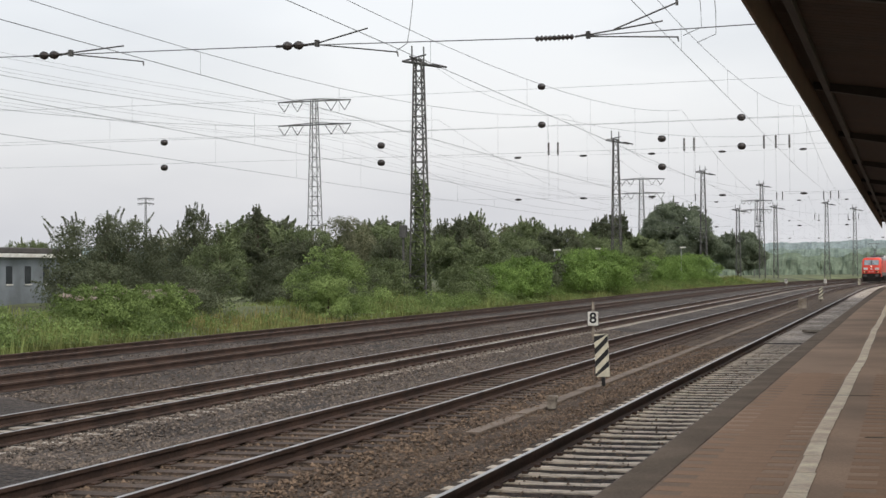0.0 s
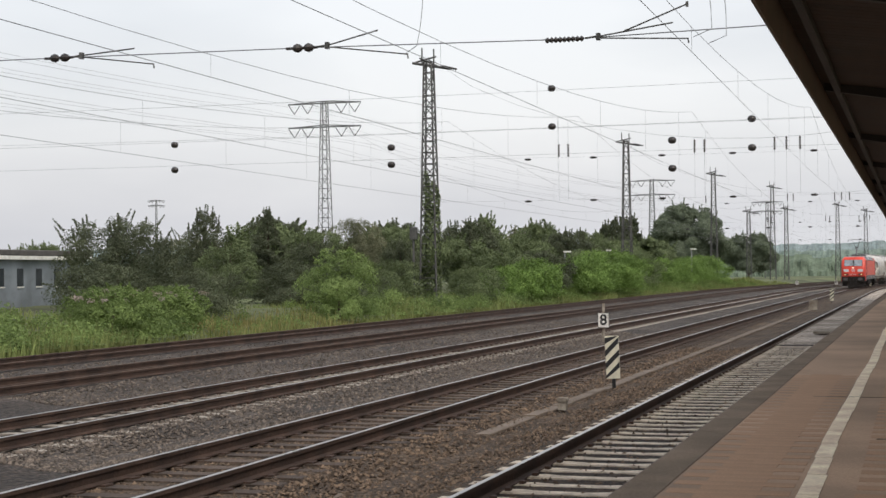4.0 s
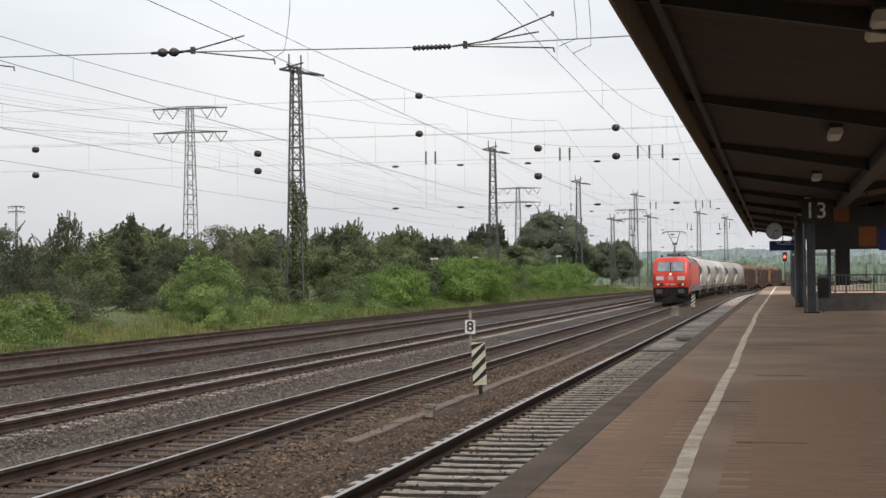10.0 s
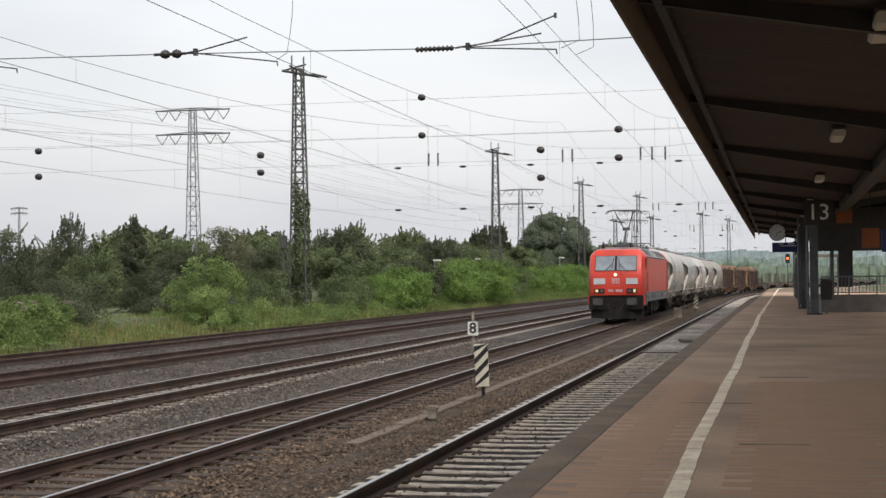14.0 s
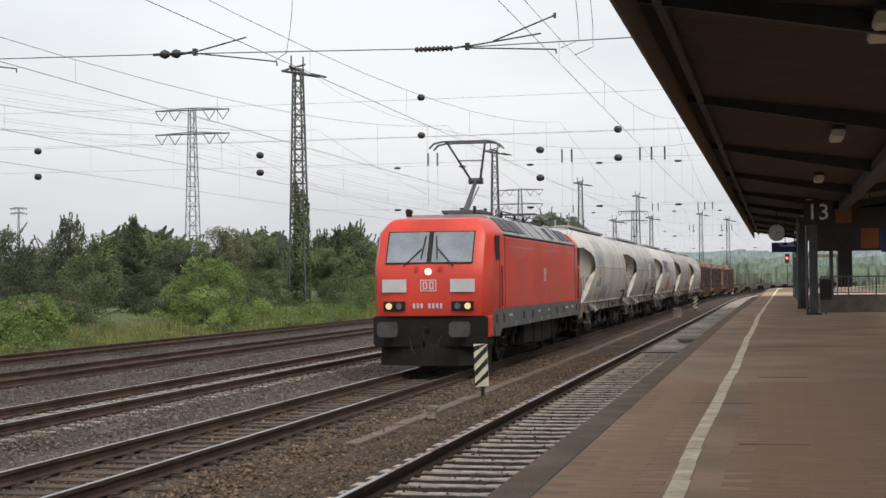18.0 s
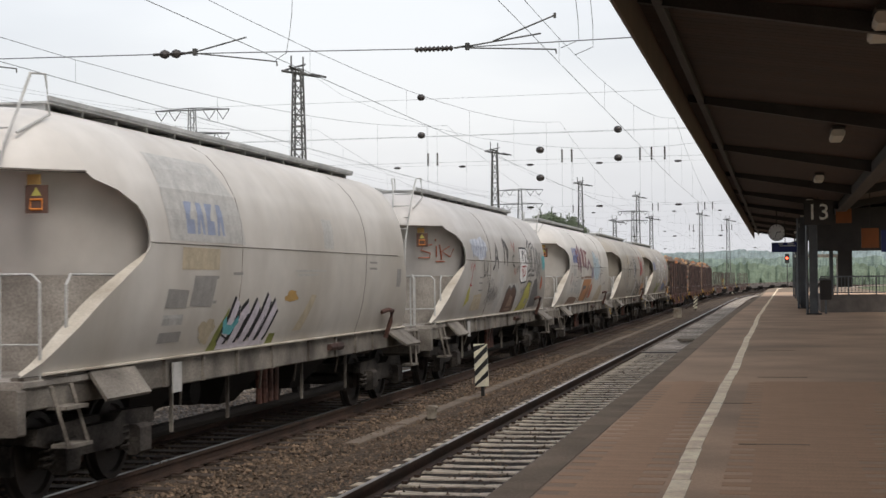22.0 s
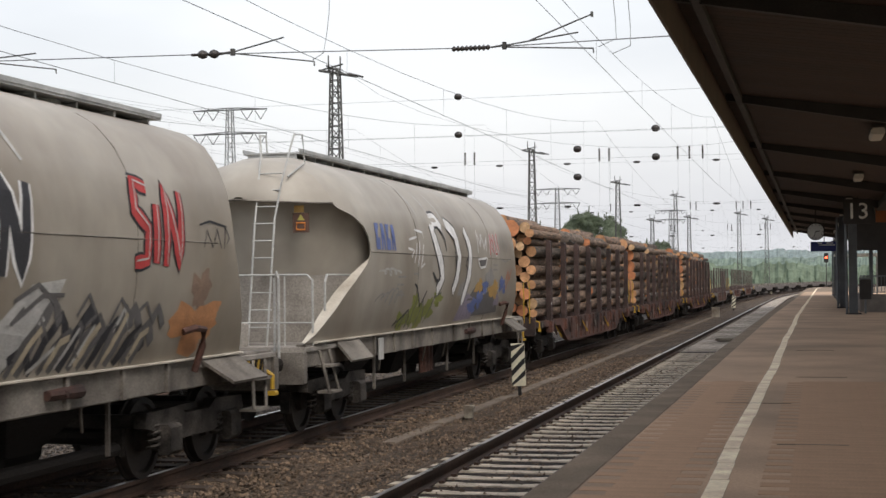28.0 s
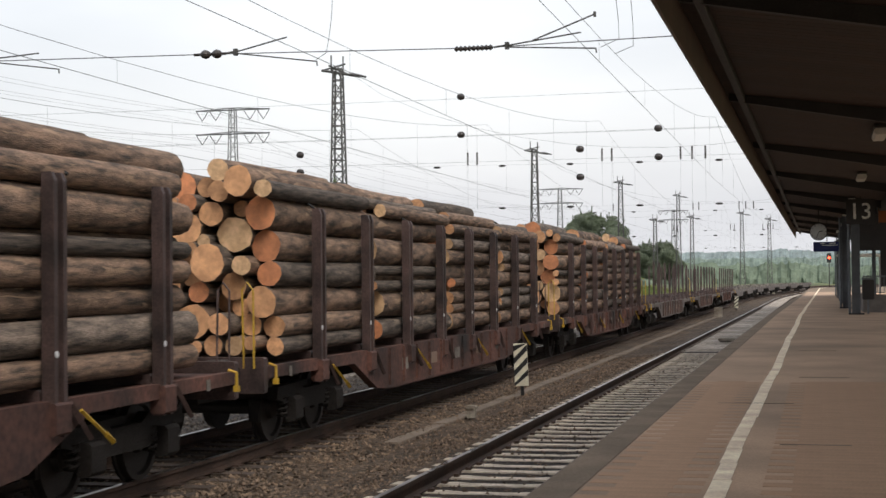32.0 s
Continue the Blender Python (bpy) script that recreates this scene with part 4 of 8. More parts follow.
M_red_lamp = material("red_signal_light", (0.5, 0.02, 0.01), 0.4, var=0.05, emit=(1.0, 0.08, 0.03, 6.0))


def zebra_marker(x, y, lean):
    root = empty("zebra_marker", pose(x, y, -0.22, 0, lean, 0), "leaning track marker board with diagonal black and cream stripes", "marker board", "striped marker boards")
    part("board", Shape().box(-0.145, -0.012, 0.2, 0.145, 0.012, 1.09, bevel=0.004), M_cream, root)
    part("post", Shape().box(-0.035, 0.014, 0.0, 0.035, 0.07, 1.05), M_black, root)
    for k in range(4):
        z = 0.26 + k * 0.26 - 0.12
        lo, hi = z, z + 0.28
        pts = [(-0.145, lo), (0.145, hi), (0.145, hi + 0.125), (-0.145, lo + 0.125)]
        cl = [(a, min(max(b, 0.2), 1.09)) for a, b in pts]
        sh = Shape().add([(a, -0.0165, b) for a, b in cl] + [(a, -0.0125, b) for a, b in cl], [(0, 1, 2, 3), (7, 6, 5, 4), (0, 4, 5, 1), (1, 5, 6, 2), (2, 6, 7, 3), (3, 7, 4, 0)])
        part("stripe", sh, M_black, root, "black diagonal stripe")


def number_board(x, y, text, zc=0.5):
    root = empty("number_board", pose(x, y, -0.25), f"small white track board with black number {text} on a post", "sign", "white number boards")
    part("post", Shape().box(-0.04, 0.015, 0, 0.04, 0.075, zc + 0.85), M_con_block, root)
    part("plate", Shape().box(-0.2, -0.012, zc, 0.2, 0.012, zc + 0.52, bevel=0.005), M_white, root)
    ob = part("number", letters(text, 0.52, M_black, bold=0.012), [], root, "black number")
    ob.location = (0, -0.017, zc + 0.26)
    fr = Shape()
    for a in ((-0.2, zc, -0.185, zc + 0.52), (0.185, zc, 0.2, zc + 0.52), (-0.185, zc, 0.185, zc + 0.015), (-0.185, zc + 0.505, 0.185, zc + 0.52)):
        fr.box(a[0], -0.017, a[1], a[2], -0.0125, a[3])
    part("border", fr, M_black, root)


zebra_marker(-6.06, 31.2, -2)
zebra_marker(-5.95, 113, 3)
zebra_marker(-5.95, 208, 2)
number_board(-10.5, 52.3, "8", 0.5)
number_board(-10.3, 208, "0", 0.5)
number_board(-15.4, 208, "0", 0.5)


def block(x, y, w, h):
    root = empty("concrete_post", pose(x, y, -0.25), "small weathered concrete marker post in the ballast", "post", "concrete marker posts")
    part("shaft", Shape().box(-w / 2, -w / 2, 0, w / 2, w / 2, h - 0.06, bevel=0.015), M_con_block, root)
    part("cap", Shape().box(-w / 2 - 0.02, -w / 2 - 0.02, h - 0.06, w / 2 + 0.02, w / 2 + 0.02, h, bevel=0.02), M_con_block, root)


block(-6.05, 26.4, 0.15, 0.22)
block(-6.1, 95.4, 0.46, 0.62)


def cable_duct():
    rng = random.Random(2)
    root = empty("cable_duct", None, "low concrete cable trough with stained lids along the ballast", "cable duct")
    y = 8.0
    while y < 100:
        if not 20.5 < y < 21.4:
            off = -6.30 + 0.02 * rng.uniform(-1, 1)
            dz = -0.275 if y < 21 else -0.225
            part("lid", Shape().box(off - 0.12, y, dz - 0.12, off + 0.12, y + 0.985, dz + rng.uniform(-0.01, 0.01), bevel=0.015), M_duct, root)
        y += 1.0


cable_duct()


def crossing_plank():
    root = empty("service_crossing", pose(-3.0, 56.2, 0), "wooden service crossing boards laid across the near track", "crossing")
    for k in range(3):
        part("board", Shape().box(-0.62, k * 0.42, -0.1, 1.0, k * 0.42 + 0.38, -0.015, bevel=0.01), M_con_block, root)


crossing_plank()


def relay_lamp(x, y, h):
    root = empty("yard_lamp", pose(x, y, 0.2), "grey yard lamp post with a small white lantern", "lamp", "yard lamps in the bushes")
    part("pole", Shape().tube([(0, 0, 0), (0, 0, h)], [0.09, 0.06], 8), M_grey_metal, root)
    part("lantern", Shape().box(-0.1, -0.35, h, 0.6, 0.35, h + 0.16, bevel=0.05), M_white, root)


relay_lamp(-29, 205, 4.9)
relay_lamp(-34, 150, 4.0)
relay_lamp(-34, 172, 4.4)


def low_building():
    root = empty("site_building", pose(-54, 73, 0), "grey flat-roofed building with pale roof edge and metal stairs", "building")
    mw = material("weathered_grey_cladding", (0.20, 0.225, 0.245), 0.7, var=0.15, scale=0.8, tint=(0.16, 0.18, 0.195))
    md = material("dark_glazing", (0.03, 0.035, 0.04), 0.2, var=0.2)
    mp = material("pale_panel", (0.34, 0.36, 0.37), 0.7, var=0.12)
    part("wall", Shape().box(-6, -2, 0, 6, 8, 3.2), mw, root)
    part("roof", Shape().box(-6.3, -2.3, 3.42, 6.3, 8.3, 3.75, bevel=0.05), M_roofing, root, "dark flat roof")
    part("roof_edge", Shape().box(-6.3, -2.3, 3.2, 6.3, 8.3, 3.415), M_white, root, "pale roof edge")
    for k in range(8):
        part("cladding_panel", Shape().box(-5.9 + k * 1.5, -2.04, 0.5, -4.5 + k * 1.5, -2.004, 3.0, bevel=0.008), mw if k % 3 else mp, root)
    for x0, x1, z0, z1 in ((-5.2, -4.7, 2.2, 2.9), (-2.6, -2.1, 2.2, 2.9), (0.2, 0.7, 2.2, 2.9), (2.4, 3.1, 1.75, 2.35), (4.6, 5.1, 2.2, 2.9)):
        w = part("window", Shape().box(x0, -2.08, z0, x1, -2.045, z1), md, root)
        part("frame", Shape().box(x0 - 0.05, -2.10, z0 - 0.06, x1 + 0.05, -2.082, z0).box(x0 - 0.05, -2.10, z1, x1 + 0.05, -2.082, z1 + 0.05), M_white, w)
    for k in range(5):
        w = part("window", Shape().box(6.004, -1.2 + k * 1.9, 1.7, 6.03, -0.6 + k * 1.9, 2.7), md, root)
        part("frame", Shape().box(6.035, -1.25 + k * 1.9, 1.62, 6.06, -0.55 + k * 1.9, 1.69), M_white, w)
    for k in range(6):
        part("rail_post", Shape().box(1.0 + k * 0.9, -3.3, 0, 1.05 + k * 0.9, -3.25, 1.5), M_grey_metal, root)
    part("hand_rail", Shape().box(1.0, -3.3, 1.5, 5.6, -3.25, 1.56), M_grey_metal, root)
    part("mid_rail", Shape().box(1.0, -3.29, 1.1, 5.6, -3.26, 1.14), M_grey_metal, root)


low_building()

# ---- platform fittings ----
M_lamp = material("milky_lamp_glass", (0.62, 0.60, 0.54), 0.4, var=0.05)
M_orange = material("orange_notice", (0.20, 0.062, 0.015), 0.6, var=0.1)
M_blue = material("blue_enamel", (0.012, 0.02, 0.11), 0.4, var=0.15)
M_clockface = material("clock_face", (0.60, 0.59, 0.55), 0.4, var=0.08)
for ly in (5.2, 18.9, 33.2, 47.65, 62.0, 76.0, 90.0, 104.0):
    root = empty("canopy_lamp", pose(1.28, ly, 5.2), "switched-off white box lamp under the canopy", "lamp", "canopy lamps")
    part("housing", Shape().box(-0.14, -0.92, 0.06, 0.14, 0.92, 0.12, bevel=0.02), M_canopy_beam, root)
    part("diffuser", Shape().box(-0.14, -0.8, -0.08, 0.14, 0.8, 0.06, bevel=0.04), M_lamp, root, "milky white diffuser")
    part("bracket", Shape().box(-0.03, -0.03, 0.12, 0.03, 0.03, 0.26), M_canopy_beam, root)


def station_clock():
    root = empty("station_clock", pose(0.0, 75, 4.37), "round white station clock hanging under the canopy", "clock")
    part("case", Shape().disc((0, 0, 0), "y", 0.42, 0.2, 28), M_canopy_beam, root, smooth=True)
    part("dial", Shape().disc((0, -0.108, 0), "y", 0.385, 0.012, 28), M_clockface, root, "white dial")
    for k in range(12):
        a = radians(30 * k)
        part("hour_mark", Shape().bar((0.30 * math.sin(a), -0.118, 0.30 * math.cos(a)), (0.36 * math.sin(a), -0.118, 0.36 * math.cos(a)), 0.02), M_black, root)
    part("hour_hand", Shape().bar((0, -0.12, 0), (0.2, -0.12, 0.03), 0.028), M_black, root)
    part("minute_hand", Shape().bar((0, -0.124, 0), (-0.1, -0.124, -0.3), 0.02), M_black, root)
    part("hanger", Shape().tube([(0, 0, 0.42), (0, 0, 1.3)], 0.03, 6), M_canopy_beam, root)


station_clock()


def hung_sign(name, x, y, z, w, h, mat, label, hang, bars=()):
    root = empty(name, pose(x, y, z), label, "sign")
    part("panel", Shape().box(-w / 2, -0.05, -h / 2, w / 2, 0.05, h / 2, bevel=0.01), mat, root)
    for a, b, c, d in bars:
        part("text_bar", Shape().box(a, -0.058, b, c, -0.053, d), M_white, root, "white lettering line")
    part("hanger", Shape().box(-0.02, -0.02, h / 2, 0.02, 0.02, h / 2 + hang), M_canopy_beam, root)
    return root


hung_sign("platform_sign", 0.38, 74, 3.63, 1.26, 0.46, M_blue, "dark blue platform sign with white lines of text", 1.3,
          ((-0.3, 0.14, -0.1, 0.18), (0.1, 0.14, 0.4, 0.18), (-0.25, 0.05, 0.5, 0.085)))
sg = hung_sign("track_number_sign", 1.545, 59.4, 4.66, 1.05, 0.95, M_canopy_beam, "dark track number sign with large white 13", 0.1)
part("number", letters("13", 0.86, M_white, bold=0.004), [], sg, "white number 13", loc=(0, -0.056, -0.02))
hung_sign("notice_panel", 2.68, 64, 4.79, 0.62, 0.8, M_orange, "orange notice panel hanging under the canopy", 0.2)
hung_sign("notice_panel", 3.36, 58, 3.62, 0.62, 0.72, M_orange, "orange notice panel hanging under the canopy", 1.3)
hung_sign("notice_panel", 4.0, 58, 3.5, 0.5, 0.8, M_blue, "dark blue notice panel hanging under the canopy", 1.3)
hung_sign("section_sign", 1.44, 60, 5.0, 0.3, 0.1, M_lamp, "small pale sign on the canopy beam", 0.1)


def litter_bin(x, y):
    root = empty("litter_bin", pose(x, y, PZ), "dark grey litter bin on a post beside the column", "litter bin")
    part("bin_body", Shape().box(-0.22, -0.2, 0.55, 0.22, 0.2, 1.32, bevel=0.04), M_canopy_beam, root)
    part("lid", Shape().box(-0.25, -0.23, 1.32, 0.25, 0.23, 1.40, bevel=0.03), M_column, root)
    part("post", Shape().box(-0.04, -0.04, 0, 0.04, 0.04, 0.55), M_column, root)


litter_bin(1.83, 61.0)


def stair_parapet():
    root = empty("stair_parapet", pose(0, 63.5, PZ), "dark parapet with grey bar railing round the platform stairs", "railing")
    mp = material("dark_parapet", (0.14, 0.125, 0.115), 0.85, var=0.2)
    part("parapet_wall", Shape().box(1.7, 0, 0, 8.0, 0.18, 0.72, bevel=0.02), mp, root)
    part("side_wall", Shape().box(1.7, 0.182, 0, 1.88, 9.0, 0.72, bevel=0.02), mp, root)
    part("top_rail", Shape().box(1.7, 0.06, 1.42, 8.0, 0.12, 1.48), M_column, root)
    part("bottom_rail", Shape().box(1.7, 0.07, 0.78, 8.0, 0.11, 0.82), M_column, root)
    for k in range(46):
        x = 1.72 + k * 0.136
        wdt = 0.03 if k % 8 == 0 else 0.012
        part("post" if k % 8 == 0 else "baluster", Shape().box(x - wdt, 0.08 - wdt / 2, 0.72 if k % 8 == 0 else 0.82, x + wdt, 0.08 + wdt / 2, 1.42), M_column, root)


stair_parapet()


def stair_roof():
    # Dark slab added for the far canopy edge, closing a bright gap.
    root = empty("stair_roof", pose(0, 67, 0), "dark slab added to stand for the far canopy edge", "roof")
    part("roof_slab", Shape().box(1.6, 0, 3.42, 9.0, 6.0, 5.15, bevel=0.03), M_canopy_beam, root)
    part("edge_trim", Shape().box(1.55, -0.06, 3.3, 9.05, -0.005, 3.5), M_canopy_beam, root)
    for x in (2.3, 8.6):
        part("post", Shape().box(x - 0.08, 1.0, PZ, x + 0.08, 1.16, 3.42), M_column, root)
    part("poster_case", Shape().box(2.55, 0.4, PZ + 1.0, 3.15, 0.5, 3.5, bevel=0.02), M_canopy_beam, root, "dark poster case")


stair_roof()


def platform_end():
    # White pillar; the roof and grey posts around it are added.
    root = empty("platform_shelter", pose(1.45, 100, PZ), "white pillar with added roof and posts further along the platform", "shelter")
    part("end_panel", Shape().box(-0.25, 0, 0.1, 0.0, 0.1, 2.7, bevel=0.03), M_white, root, "white painted end post")
    part("roof", Shape().box(-0.35, -0.3, 2.72, 2.6, 2.2, 2.9, bevel=0.08), M_white, root)
    part("back_post", Shape().box(2.3, 1.9, 0, 2.4, 2.0, 2.72), M_grey_metal, root)
    part("front_post", Shape().box(-0.2, 1.9, 0, -0.1, 2.0, 2.72), M_grey_metal, root)
    sig = empty("exit_signal", pose(*line_at(215, -0.35)[:2], PZ), "platform end signal showing a red light", "signal")
    part("mast", Shape().box(-0.06, -0.06, 0, 0.06, 0.06, 4.6), M_canopy_beam, sig)
    part("head", Shape().box(-0.3, -0.15, 3.4, 0.3, 0.1, 4.7, bevel=0.04), M_black, sig)
    part("red_light", Shape().disc((0, -0.17, 4.08), "y", 0.17, 0.05, 16), M_red_lamp, sig, "glowing red signal light")


platform_end()


# ---- the train ----
M_red = material("traffic_red_paint", (0.66, 0.060, 0.034), 0.42, var=0.10, scale=0.8, fine=25, bump=0.03, tint=(0.56, 0.050, 0.030), coat=0.1)
M_doorseal = material("dark_red_rail", (0.16, 0.03, 0.025), 0.55, var=0.2)
M_lgrey = material("loco_grey_skirt", (0.115, 0.118, 0.122), 0.55, var=0.2, scale=1.5, bump=0.08, tint=(0.09, 0.085, 0.08))
M_roofgrey = material("loco_roof_grey", (0.34, 0.35, 0.36), 0.55, var=0.18, scale=1.2, tint=(0.26, 0.255, 0.25))
M_louvre = material("dark_louvre", (0.06, 0.062, 0.065), 0.6, var=0.2)
M_under = material("dirty_underframe", (0.016, 0.0145, 0.0135), 0.8, var=0.4, scale=3, bump=0.3, spec=0.15, tint=(0.028, 0.023, 0.02))
M_bogie = material("dusty_bogie", (0.050, 0.044, 0.039), 0.8, var=0.5, scale=3, bump=0.3, spec=0.2, tint=(0.022, 0.019, 0.017))
M_wheel = material("wheel_steel", (0.036, 0.031, 0.028), 0.6, 0.5, var=0.3)
# Grey base colour includes part of the sky's reflection in the panes.
M_glass = material("sky_tinted_windscreen", (0.21, 0.24, 0.265), 0.06, var=0.22, scale=1.6, bump=0.0, spec=0.9)
M_rubber = material("rubber_seal", (0.012, 0.012, 0.012), 0.7, var=0.2)
M_platew = material("white_panel", (0.52, 0.53, 0.535), 0.5, var=0.06)
M_head = material("lit_headlamp", (0.5, 0.4, 0.25), 0.3, var=0.02, emit=(1.0, 0.66, 0.28, 0.62))
M_head_top = material("lit_top_lamp", (0.9, 0.9, 0.8), 0.3, var=0.02, emit=(1.0, 0.80, 0.50, 0.75))
M_lamp_off = material("unlit_lamp_glass", (0.10, 0.10, 0.11), 0.15, var=0.1, spec=0.8)
M_buffer = material("buffer_plate", (0.075, 0.073, 0.073), 0.55, 0.4, var=0.25)
M_panto = material("pantograph_tube", (0.10, 0.10, 0.105), 0.5, 0.4, var=0.15)
M_hop = material("cement_dusted_tank", (0.52, 0.50, 0.47), 0.45, var=0.09, scale=0.5, fine=2.2, bump=0.01, tint=(0.41, 0.375, 0.325), streak=0.35)
M_hop2 = material("dirty_grey_tank", (0.325, 0.30, 0.26), 0.45, var=0.12, scale=0.5, fine=2.2, bump=0.01, tint=(0.215, 0.175, 0.13), streak=0.35)
M_hopframe = material("dusty_wagon_frame", (0.185, 0.168, 0.145), 0.8, var=0.35, scale=1.5, bump=0.15, tint=(0.095, 0.08, 0.068))
M_wing = material("cream_edge", (0.50, 0.465, 0.40), 0.6, var=0.15, scale=2, tint=(0.40, 0.35, 0.28))
M_hop3 = material("grimy_white_tank", (0.43, 0.415, 0.40), 0.42, var=0.10, scale=0.5, fine=2.2, bump=0.01, tint=(0.31, 0.285, 0.25), streak=0.35)
M_rail_pale = material("pale_railing", (0.40, 0.40, 0.385), 0.6, 0.1, var=0.15, scale=5)
M_dust = material("white_dust", (0.27, 0.25, 0.225), 0.95, var=0.3, scale=1.2, tint=(0.17, 0.15, 0.13))
M_galv = material("galvanised_walkway", (0.43, 0.435, 0.43), 0.6, 0.3, var=0.2)
M_logframe = material("rusty_brown_steel", (0.085, 0.038, 0.028), 0.7, var=0.5, scale=0.9, fine=14, bump=0.15, tint=(0.026, 0.020, 0.018))
M_stake = material("dark_stanchion", (0.075, 0.048, 0.043), 0.55, 0.2, var=0.35, scale=2, tint=(0.04, 0.03, 0.028))
M_yellow = material("yellow_handle", (0.42, 0.26, 0.025), 0.55, var=0.15)
def flaked(m, pale, scale, share):
    """Adds flaked patches of a paler colour with crisp ragged edges, and ridges along them."""
    n, l = m.node_tree.nodes, m.node_tree.links
    b = n["Principled BSDF"]
    co = [x for x in n if x.bl_idname == "ShaderNodeTexCoord"][0]
    info = n.new("ShaderNodeObjectInfo")
    mv = n.new("ShaderNodeVectorMath")
    mv.operation = "MULTIPLY_ADD"
    l.new(info.outputs["Random"], mv.inputs[0])
    mv.inputs[1].default_value = (40, 60, 20)
    l.new(co.outputs["Object"], mv.inputs[2])
    no = n.new("ShaderNodeTexNoise")
    no.inputs["Scale"].default_value, no.inputs["Detail"].default_value, no.inputs["Distortion"].default_value = scale, 6.0, 0.6
    l.new(mv.outputs[0], no.inputs["Vector"])
    mr = n.new("ShaderNodeMapRange")
    mr.inputs["From Min"].default_value, mr.inputs["From Max"].default_value = share, share + 0.05
    l.new(no.outputs["Fac"], mr.inputs["Value"])
    mx = n.new("ShaderNodeMix")
    mx.data_type = "RGBA"
    l.new(mr.outputs[0], mx.inputs["Factor"])
    l.new(b.inputs["Base Color"].links[0].from_socket, mx.inputs["A"])
    mx.inputs["B"].default_value = (*pale, 1)
    l.new(mx.outputs["Result"], b.inputs["Base Color"])
    return m


M_logbark = flaked(material("spruce_bark", (0.19, 0.124, 0.086), 0.95, var=0.4, scale=2.2, fine=16, bump=0.7, tint=(0.062, 0.050, 0.040), island=0.35), (0.30, 0.205, 0.135), 1.7, 0.60)
M_logend = material("sawn_log_end", (0.52, 0.285, 0.145), 0.9, var=0.16, scale=1.6, fine=30, bump=0.08, tint=(0.40, 0.215, 0.11), island=0.28)
M_logend_red = material("fresh_reddish_log_end", (0.52, 0.215, 0.10), 0.9, var=0.16, scale=1.6, fine=30, bump=0.08, tint=(0.42, 0.18, 0.09), island=0.25)
M_logend_pale = material("pale_log_end", (0.50, 0.33, 0.19), 0.9, var=0.16, scale=1.6, fine=30, bump=0.08, tint=(0.36, 0.23, 0.12), island=0.3)
M_logbark_grey = flaked(material("greyish_bark", (0.138, 0.108, 0.086), 0.95, var=0.4, scale=2.6, fine=16, bump=0.7, tint=(0.052, 0.044, 0.037), island=0.35), (0.245, 0.185, 0.14), 1.4, 0.64)
M_flatframe = material("grey_flat_wagon", (0.12, 0.105, 0.095), 0.8, var=0.3, scale=1.2, tint=(0.09, 0.07, 0.06))
PAINTS = {k: material("spray_" + k, c, 0.6, var=0.15, scale=6) for k, c in {
    "black": (0.03, 0.03, 0.035), "white": (0.70, 0.70, 0.70), "red": (0.42, 0.045, 0.045), "blue": (0.11, 0.15, 0.34), "green": (0.21, 0.23, 0.06), "teal": (0.12, 0.38, 0.42), "dark": (0.115, 0.11, 0.11),
    "grey": (0.27, 0.26, 0.25), "orange": (0.42, 0.20, 0.09), "purple": (0.24, 0.21, 0.27), "brown": (0.22, 0.15, 0.11), "paleblue": (0.40, 0.50, 0.56), "darkred": (0.20, 0.09, 0.095), "plum": (0.21, 0.13, 0.16), "lightgrey": (0.42, 0.415, 0.40),
    "beige": (0.43, 0.37, 0.27), "fadedblue": (0.25, 0.29, 0.40), "haze": (0.47, 0.50, 0.56), "lilac": (0.52, 0.49, 0.55), "yellowgreen": (0.40, 0.37, 0.09), "redorange": (0.42, 0.12, 0.06), "warnorange": (0.55, 0.20, 0.04), "warnbrown": (0.10, 0.055, 0.04), "mustard": (0.40, 0.25, 0.08)}.items()}
SPIN = []


def wheelset(parent, y, r):
    sh = Shape()
    for sx in (-0.75, 0.75):
        s = 1 if sx > 0 else -1
        sh.disc((sx, 0, 0), "x", r, 0.13, 22, prof=[(-0.065 * s, r + 0.028), (-0.035 * s, r + 0.028), (-0.025 * s, r), (0.065 * s, r), (0.065 * s, r * 0.86), (0.02 * s, r * 0.82), (0.02 * s, r * 0.35), (0.09 * s, r * 0.30), (0.09 * s, 0.02)])
    sh.tube([(-0.72, 0, 0), (0.72, 0, 0)], 0.09, 8)
    ob = part("wheelset", sh, M_wheel, parent, "steel wheels on an axle", smooth=30)
    ob.location = (0, y, r)
    SPIN.append((ob, y, r))
    return ob


